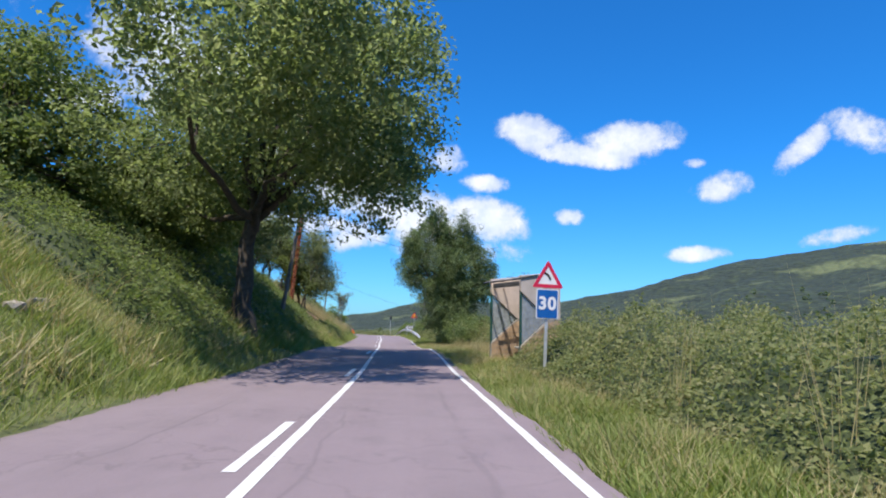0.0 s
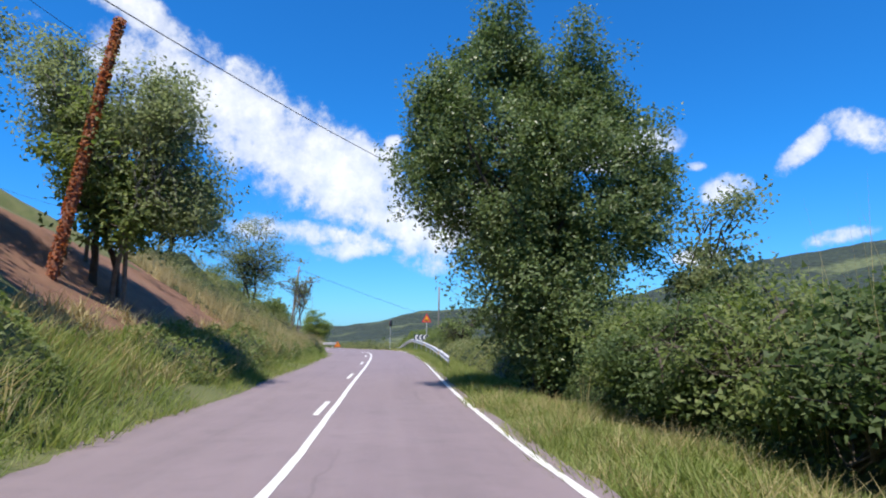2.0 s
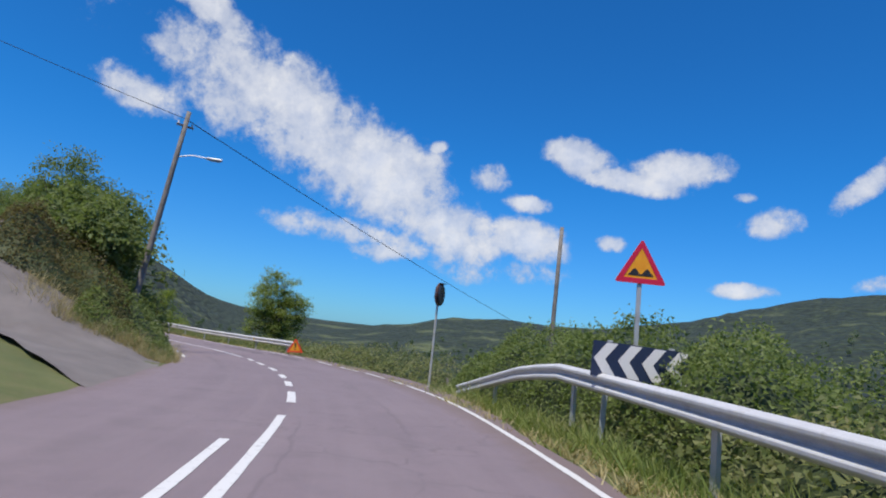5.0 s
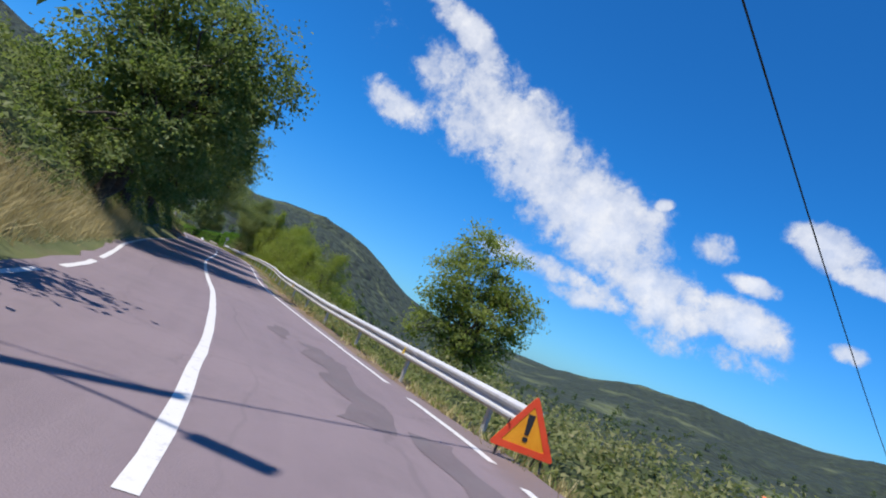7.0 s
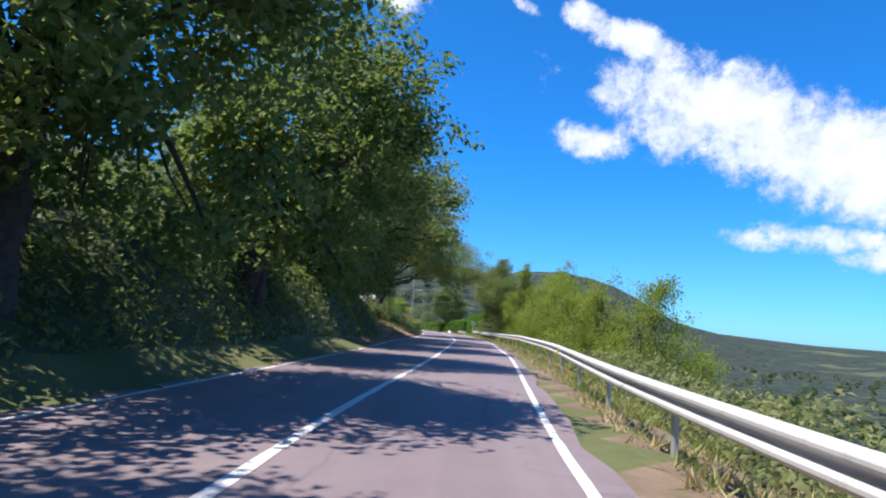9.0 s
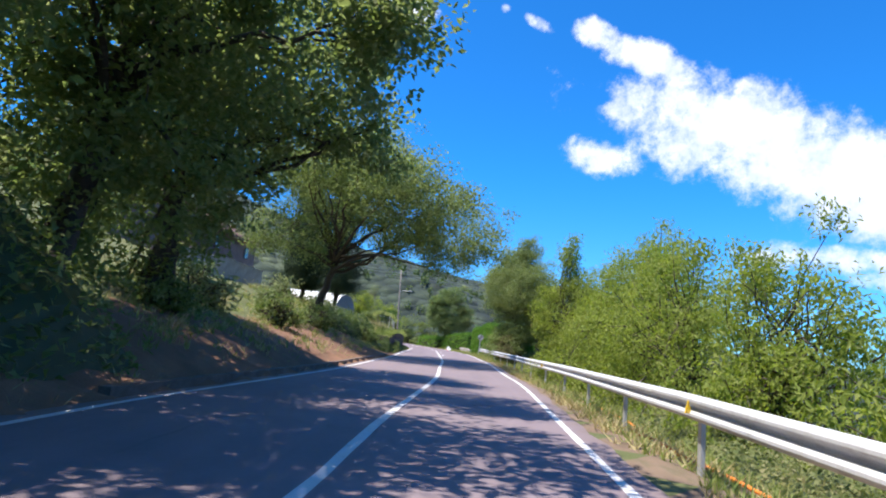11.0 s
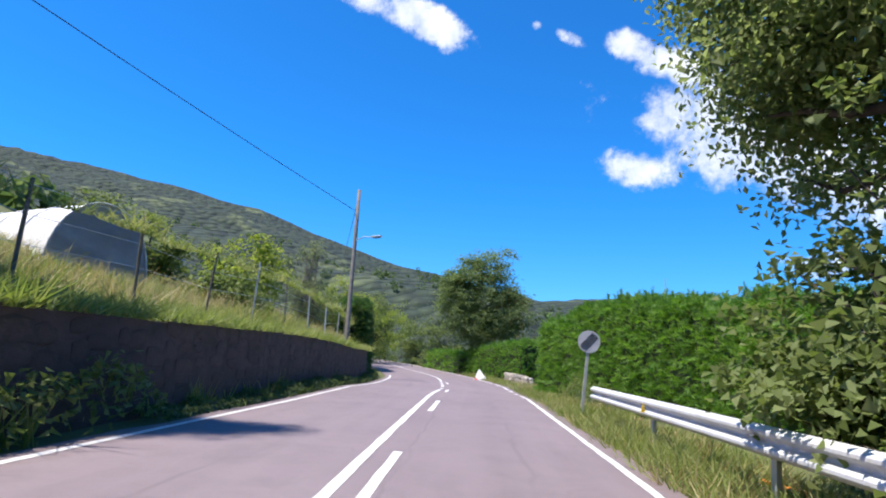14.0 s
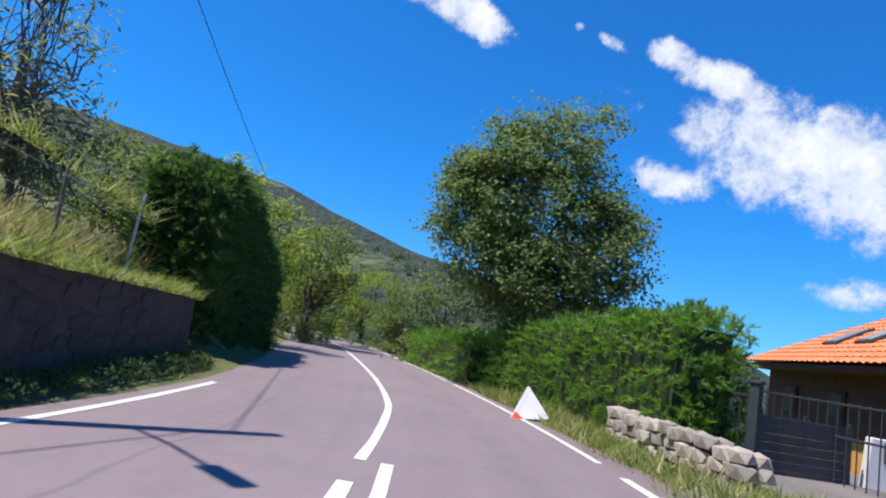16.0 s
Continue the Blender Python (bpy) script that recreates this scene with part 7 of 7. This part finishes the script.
def fence():
    root = thing("wire_fence", "thin posts with slack wires above the wall", "fence", Matrix.Translation(along(208, -5.4, 1.6)))
    o = root.matrix_world.translation.copy()
    tops = []
    rng = np.random.default_rng(4)
    for s in np.arange(208, 246, 3.1):
        q = along(s, -5.45)
        q.z = ground_at(q.x, q.y)
        h = rng.uniform(1.55, 1.9)
        turn = Matrix.Rotation(radians(rng.normal(0, 2.5)), 4, "Y") @ Matrix.Rotation(radians(rng.normal(0, 2.5)), 4, "X")
        part("post", rod(0.032, 0.03, h + 0.3, (0, 0, -0.3), None, 8), PALE_BARK if rng.random() < 0.5 else STEEL, root, at=Matrix.Translation(q - o) @ turn)
        tops.append([np.array(q - o) + (0, 0, h * k) for k in (0.45, 0.7, 0.95)])
    for k in range(3):
        v, f = tubes([[(q[k], 0.005) for q in tops]], 4)
        part("wire", raw_mesh("wire", v, f, STEEL), None, root)


fence()


def bars_fence():
    """The dark railing and gate between hedge and pillar."""
    a, b, c = Vector((-100.6, 194.6, 0)), Vector((-98.8, 193.4, 0)), Vector((-97.85, 195.15, 0))
    for q in (a, b, c):
        q.z = ground_at(q.x, q.y)
    gate = thing("slatted_gate", "dark grey gate of horizontal slats between posts", "gate", Matrix.Translation(b))
    part("gate_post", block((0.16, 0.16, 1.62), (0, 0, 0.76), 0.01), DARK_STEEL, gate)
    part("post_cap", block((0.22, 0.22, 0.05), (0, 0, 1.58), 0.01), DARK_STEEL, gate)
    run = c - b
    turn = Matrix.Rotation(math.atan2(run.y, run.x), 4, "Z")
    for k in range(7):
        part("slat", block((run.length - 0.2, 0.03, 0.141), (run.length / 2, 0, 0.12 + k * 0.145), 0.006), DARK_STEEL, gate, at=turn)
    for x in (0.15, run.length / 2, run.length - 0.12):
        part("upright", block((0.05, 0.05, 1.12), (x, 0.035, 0.58), 0.006), DARK_STEEL, gate, at=turn)
    rail = thing("iron_railing", "dark iron railing with upright bars beside the gate", "railing", Matrix.Translation(a))
    run = b - a
    turn = Matrix.Rotation(math.atan2(run.y, run.x), 4, "Z")
    for z in (0.75, 1.35):
        part("rail", block((run.length - 0.12, 0.035, 0.04), (run.length / 2, 0, z), 0.005), DARK_STEEL, rail, at=turn)
    for k in range(9):
        part("bar", rod(0.012, 0.012, 1.4, (0.1 + k * (run.length - 0.3) / 8, 0, 0), None, 8), DARK_STEEL, rail, at=turn)
    # behind the gate a taller open railing
    back = thing("iron_railing", "dark iron railing with upright bars behind the gate", "railing", Matrix.Translation(b + Vector((-1.6, 2.4, 0))))
    for z in (0.9, 1.45):
        part("rail", block((5.0, 0.035, 0.04), (2.5, 0, z), 0.005), DARK_STEEL, back, at=Matrix.Rotation(radians(-24), 4, "Z"))
    for k in range(26):
        part("bar", rod(0.012, 0.012, 1.5, (k * 0.2, 0, 0), None, 8), DARK_STEEL, back, at=Matrix.Rotation(radians(-24), 4, "Z"))
    pil = thing("white_wall", "low white rendered wall with a dark letterbox by the gate", "wall", Matrix.Translation((-97.7, 195.35, ground_at(-97.7, 195.35))) @ Matrix.Rotation(radians(50), 4, "Z"))
    part("wall_panel", slab([(-0.12, -0.3), (3.6, -0.3), (3.6, 1.08), (0.02, 1.14)], 0.18, 0.015), WHITE, pil)
    part("letterbox", block((0.15, 0.05, 0.34), (0.3, -0.03, 0.9), 0.008), DARK_STEEL, pil, "dark letterbox")
    part("notice_plate", block((0.14, 0.02, 0.26), (0.52, -0.012, 0.92), 0.004), GREY_SIGN, pil, "pale grey plate")
    stub = thing("marker_post", "short white painted post at the foot of the hedge", "post", Matrix.Translation((-95.5, 191.8, ground_at(-95.5, 191.8))) @ Matrix.Rotation(radians(30), 4, "Z"))
    part("shaft", block((0.3, 0.26, 0.85), (0, 0, 0.36), 0.03), WHITE, stub)


bars_fence()


def field_posts():
    """Old wooden posts on the slope beside the bend."""
    rng = np.random.default_rng(6)
    for k in range(7):
        q = along(98.5 + 1.5 * k, 6.2 + 0.25 * k)
        root = thing("fence_post", "short weathered wooden fence post on the slope", "fence post", Matrix.Translation((q.x, q.y, ground_at(q.x, q.y))) @ Matrix.Rotation(rng.normal(0, 0.1), 4, "Y"), "fence posts on the slope")
        part("stake", rod(0.06, 0.05, 1.35, (0, 0, -0.25), None, 8), POLE_WOOD, root)


field_posts()


# ---- buildings ----
def tiled_slope(name, parent, mat, corners, rows, cols, thick=0.05):
    """Rows of half-round tiles over a four-cornered slope: eave left, eave right, ridge right, ridge left."""
    a, b, c, d = (np.array(q, float) for q in corners)
    n = np.cross(b - a, d - a)
    n /= np.linalg.norm(n)
    if n[2] < 0:
        n = -n
    v, f = [], []
    us = np.linspace(0, 1, cols * 4 + 1)
    for r in range(rows):
        for end, lift in ((r, 0.035), (r + 1, 0.0)):
            t = end / rows
            for u in us:
                wave = thick * abs(math.sin(u * cols * math.pi))
                p = (a * (1 - u) + b * u) * (1 - t) + (d * (1 - u) + c * u) * t
                v.append(p + n * (wave + lift))
    m = len(us)
    for r in range(rows):
        for k in range(m - 1):
            i = r * 2 * m + k
            f.append((i, i + 1, i + m + 1, i + m))
            if r < rows - 1:
                f.append((i + m, i + m + 1, i + 2 * m + 1, i + 2 * m))
    return part(name, raw_mesh(name, v, f, mat, False), None, parent)


def chalet():
    """The low house with the orange roof beyond the gate."""
    c1, c2 = Vector((-104.8, 205.3)), Vector((-97.6, 197.6))
    go = (c2 - c1).normalized()
    back = Vector((-go.y, go.x))
    if back.dot(Vector((0, 1))) < 0:
        back = -back
    length, depth, eave, ridge = 12.2, 8.4, -1.12, 1.25
    floor = -4.0
    root = thing("house", "low brown timber house with a bright orange tiled roof", "house", Matrix.Translation((c1.x, c1.y, floor)))
    o = Vector((c1.x, c1.y, floor))

    def at(u, w, z):
        q = c1 + go * u + back * w
        return Vector((q.x, q.y, z)) - o

    def panel(name, u0, u1, w0, w1, z0, z1, mat, label="", parent=None):
        bm = bmesh.new()
        vs = [bm.verts.new(at(u, w, z)) for u, w, z in ((u0, w0, z0), (u1, w0, z0), (u1, w1, z0), (u0, w1, z0), (u0, w0, z1), (u1, w0, z1), (u1, w1, z1), (u0, w1, z1))]
        for q in ((0, 3, 2, 1), (4, 5, 6, 7), (0, 1, 5, 4), (1, 2, 6, 5), (2, 3, 7, 6), (3, 0, 4, 7)):
            bm.faces.new([vs[k] for k in q])
        bmesh.ops.recalc_face_normals(bm, faces=bm.faces)
        return part(name, bm, mat, parent or root, label)

    panel("wall", 0.7, length - 0.7, 0.8, depth - 0.8, floor + 1.0, eave + 0.1, TIMBER, "dark brown timber wall")
    panel("base_wall", 0.72, length - 0.72, 0.82, depth - 0.82, floor - 1.0, floor + 1.0, OCHRE, "ochre plastered base wall")
    for u in (2.2, 5.2, 8.0):
        w = panel("window", u, u + 0.9, 0.74, 0.80, floor + 1.35, floor + 2.25, TIMBER, "timber window frame")
        panel("pane", u + 0.08, u + 0.82, 0.72, 0.738, floor + 1.43, floor + 2.17, PANE, "", w)
    h = 4.2
    e = [at(0, 0, eave), at(length, 0, eave), at(length, depth, eave), at(0, depth, eave)]
    r = [at(h * 0.8, depth / 2, ridge), at(length, depth / 2, ridge)]
    tiled_slope("roof_slope", root, TILE, (e[0], e[1], r[1], r[0]), 13, 36)
    tiled_slope("roof_slope", root, TILE, (e[2], e[3], r[0], r[1]), 13, 36)
    tiled_slope("roof_slope", root, TILE, (e[3], e[0], r[0], r[0]), 13, 28)
    bm = bmesh.new()
    face = bm.faces.new([bm.verts.new(q) for q in (at(length - 0.7, 0.8, eave + 0.1), at(length - 0.7, depth - 0.8, eave + 0.1), at(length - 0.7, depth / 2, ridge - 0.15))])
    bmesh.ops.solidify(bm, geom=[face], thickness=0.12)
    part("gable", bm, TIMBER, root, "dark timber gable")
    part("aerial_mast", rod(0.03, 0.02, 2.6, at(9.5, depth / 2, ridge)), STEEL, root, "thin steel aerial mast")
    panel("eave_board", 0.1, length - 0.1, 0.08, depth - 0.08, eave - 0.16, eave - 0.02, TIMBER)
    slope = (r[0] - e[0])
    n = (e[1] - e[0]).cross(r[0] - e[0]).normalized()
    for u in (4.0, 5.9):
        a = at(u, 1.75, 0) * 1.0
        a.z = (eave + (ridge - eave) * (1.75 / (depth / 2))) - floor
        x = Vector((go.x, go.y, 0))
        y = n.cross(x).normalized()
        m = Matrix.Translation(a + n * 0.08) @ Matrix((x, y, n)).transposed().to_4x4()
        sky = part("skylight", block((0.85, 1.2, 0.1), (0, 0, 0), 0.01), DARK_STEEL, root, "roof window in a dark frame", at=m)
        part("pane", block((0.7, 1.05, 0.02), (0, 0, 0.055), 0.004), PANE, sky)
    ch = part("chimney", block((0.5, 0.5, 1.1), at(6.3, depth / 2 + 0.3, ridge + 0.25), 0.01), RUST, root)
    part("chimney_cap", block((0.62, 0.62, 0.08), at(6.3, depth / 2 + 0.3, ridge + 0.86), 0.01), DARK_STEEL, root)
    part("vent_pipe", rod(0.06, 0.06, 0.5, at(1.4, 2.0, eave + 0.55)), TILE, root)


chalet()


def old_house():
    """The old house above the red bank."""
    c = Vector((-98.0, 153.2, 0))
    z = ground_at(c.x, c.y)
    root = thing("house", "old plastered house with a low brown tiled roof on the slope", "house", Matrix.Translation((c.x, c.y, z)) @ Matrix.Rotation(radians(47 + 90), 4, "Z"))
    L, D, h, r = 12.5, 8.5, 6.2 - z, 8.5 - z
    part("wall", block((L, D, h + 1.5), (0, 0, h / 2 - 0.75), 0.02), SHADED_PLASTER, root, "stained plaster wall, coloured dark for shade")
    for x in (-4.2, 3.4):
        w = part("window", block((1.0, 0.1, 1.1), (x, -D / 2 - 0.03, h * 0.55), 0.01), TIMBER, root, "timber window frame")
        part("pane", block((0.84, 0.03, 0.94), (x, -D / 2 - 0.09, h * 0.55), 0.004), PANE, w)
        w = part("window", block((1.0, 0.1, 1.1), (x, D / 2 + 0.03, h * 0.55), 0.01), TIMBER, root, "timber window frame")
        part("pane", block((0.84, 0.03, 0.94), (x, D / 2 + 0.09, h * 0.55), 0.004), PANE, w)
    for sx in (-1, 1):
        bm = slab([(-D / 2, h), (D / 2, h), (0, r - 0.1)], 0.2)
        part("gable", bm, SHADED_PLASTER, root, at=Matrix.Translation((sx * (L / 2 - 0.1) + 0.1, 0, 0)) @ Matrix.Rotation(radians(90), 4, "Z"))
    x0, x1, y0 = -L / 2 - 0.6, L / 2 + 0.6, D / 2 + 0.6
    tiled_slope("roof_slope", root, OLD_TILE, ((x0, -y0, h - 0.3), (x1, -y0, h - 0.3), (x1, 0, r), (x0, 0, r)), 14, 40)
    tiled_slope("roof_slope", root, OLD_TILE, ((x1, y0, h - 0.3), (x0, y0, h - 0.3), (x0, 0, r), (x1, 0, r)), 14, 40)
    part("roof_board", block((L + 1.0, 0.08, 0.2), (0, -y0 + 0.02, h - 0.38), 0.01), TIMBER, root)
    part("roof_board", block((L + 1.0, 0.08, 0.2), (0, y0 - 0.02, h - 0.38), 0.01), TIMBER, root)
    # yard wall in front, with a coping
    a, b = Vector((-85.6, 147.8, 0)), Vector((-93.5, 158.5, 0))
    wall = thing("yard_wall", "grey plastered yard wall with a pale coping", "wall", Matrix.Translation((a.x, a.y, ground_at(a.x, a.y))))
    o = wall.matrix_world.translation.copy()
    k = 8
    for i in range(k):
        p, q = a.lerp(b, i / k), a.lerp(b, (i + 1) / k)
        m = (p + q) / 2
        g = ground_at(m.x, m.y)
        turn = Matrix.Rotation(math.atan2(q.y - p.y, q.x - p.x), 4, "Z")
        part("wall_section", block(((q - p).length + 0.02, 0.25, 1.9), (0, 0, 0.55), 0.0), PLASTER, wall, at=Matrix.Translation(Vector((m.x, m.y, g)) - o) @ turn)
        part("coping", block(((q - p).length + 0.02, 0.38, 0.09), (0, 0, 1.545), 0.015), CONCRETE, wall, at=Matrix.Translation(Vector((m.x, m.y, g)) - o) @ turn)


old_house()


def polytunnel():
    x, y = -94.3, 168.6
    z = ground_at(x, y)
    away = Vector((-0.975, -0.22, 0.05)).normalized()
    root = thing("polytunnel", "white polythene tunnel with a grey netted end on the slope", "greenhouse", Matrix.Translation((x, y, z)))
    side = Vector((away.y, -away.x, 0)).normalized()
    arch = [(1.45 * math.cos(a), 2.5 * math.sin(a) ** 0.8) for a in np.linspace(0.0, math.pi, 17)]
    v, f = [], []
    n = 10
    for k in range(n):
        c = away * (k * 0.95)
        dent = 0.015 * math.sin(k * 2.3)
        for px, pz in arch:
            v.append(c + side * px + Vector((0, 0, pz * (1 - dent) - 0.15)))
    for k in range(n - 1):
        for j in range(16):
            i = k * 17 + j
            f.append((i, i + 1, i + 18, i + 17))
    part("cover", raw_mesh("cover", v, f, POLY, True), None, root)
    bm = bmesh.new()
    face = bm.faces.new([bm.verts.new(away * 0.02 + side * px + Vector((0, 0, pz - 0.15))) for px, pz in arch])
    bmesh.ops.solidify(bm, geom=[face], thickness=0.02)
    part("netted_end", bm, NET, root, "grey netting over the end")
    for k in (0, 3, 6, 9):
        c = away * (k * 0.95)
        tv, tf = tubes([[(np.array(c + side * (px * 1.02) + Vector((0, 0, pz * 1.01 - 0.15))), 0.025) for px, pz in arch]], 6)
        part("hoop", raw_mesh("hoop", tv, tf, STEEL, True), None, root)


polytunnel()


def bank_stones():
    rng = np.random.default_rng(31)
    for s, d in ((10.5, -5.6), (11.3, -5.7), (15.2, -6.4), (8.8, -5.4)):
        q = along(s, d)
        me = stone_mesh(rng, 0.5, 0.36, 0.2)
        me.materials.append(STONE)
        ob = new("boulder", me)
        ob.matrix_world = Matrix.Translation((q.x, q.y, ground_at(q.x, q.y) + 0.04)) @ Matrix.Rotation(rng.uniform(0, 3), 4, "Z")
        tagged(ob, "pale weathered boulder in the bank grass", "boulder", "boulders on the bank")


bank_stones()


def village():
    """Small white houses down in the valley."""
    rng = np.random.default_rng(12)
    spots = [(70, 548), (79, 556), (88, 548), (97, 558), (84, 566), (41.5, 203), (96, 300), (140, 210), (160, 260), (118, 170), (200, 150)]
    for k, (x, y) in enumerate(spots):
        z = ground_at(x, y)
        root = thing("village_house", "small white house with a red-tiled roof down in the valley", "house", Matrix.Translation((x, y, z)) @ Matrix.Rotation(rng.uniform(0, 3), 4, "Z"), "houses in the valley")
        L, D, h = rng.uniform(7, 9), rng.uniform(5, 6), rng.uniform(3, 4)
        part("wall", block((L, D, h + 3), (0, 0, h / 2 - 1.5), 0.05), WHITE, root)
        for sy in (-1, 1):
            tiled_slope("roof_slope", root, TILE, ((-L / 2 - 0.5, sy * (D / 2 + 0.5), h - 0.2), (L / 2 + 0.5, sy * (D / 2 + 0.5), h - 0.2), (L / 2 + 0.5, 0, h + 2.1), (-L / 2 - 0.5, 0, h + 2.1)), 4, 16, 0.1)
            for wx in (-0.3, 0.0, 0.3):
                part("window", block((1.0, 0.08, 1.2), (wx * L, sy * (D / 2 + 0.02), h * 0.6), 0.01), PANE, root)
        for sx in (-1, 1):
            part("gable", slab([(-D / 2, h), (D / 2, h), (0, h + 2.0)], 0.2), WHITE, root, at=Matrix.Translation((sx * (L / 2 - 0.1) + 0.1, 0, 0)) @ Matrix.Rotation(radians(90), 4, "Z"))


village()


def far_trees():
    """Scattered woodland on the slopes around, as one mass of leaf clumps."""
    rng = np.random.default_rng(8)
    n = 5200
    r = 70 + 620 * rng.random(n) ** 1.3
    a = rng.uniform(0, 2 * np.pi, n)
    xy = MIDDLE + np.stack([r * np.cos(a), r * np.sin(a)], 1)
    s, d = nearest(xy)
    az = np.degrees(np.arctan2(-(xy - MIDDLE)[:, 0], (xy - MIDDLE)[:, 1]))
    keep = (np.abs(d) > 32) & (bumps(xy[:, 0] / 30, xy[:, 1] / 30) > -0.25) & (az > -75) & (az < 120)
    keep &= ~((d < 0) & (np.abs(d) < 45) & (s > 160) & (s < 260))
    xy = xy[keep]
    z = land(xy)
    size = rng.uniform(1.8, 3.6, len(xy))
    per = 32
    k = np.repeat(np.arange(len(xy)), per)
    way = rng.normal(0, 1, (len(k), 3))
    way /= np.linalg.norm(way, axis=1)[:, None]
    pts = np.c_[xy, z + size * 0.8][k] + way * (size[k] * rng.uniform(0.6, 1.0, len(k)))[:, None] * (1, 1, 1.15)
    v, f = leaf_quads(rng, pts, way, 1.8, 0.8, loose=0.9)
    stuff("far_woodland", raw_mesh("far_woodland", v, f, LEAF_DARK), "scattered dark woodland on the slopes", "trees")


far_trees()
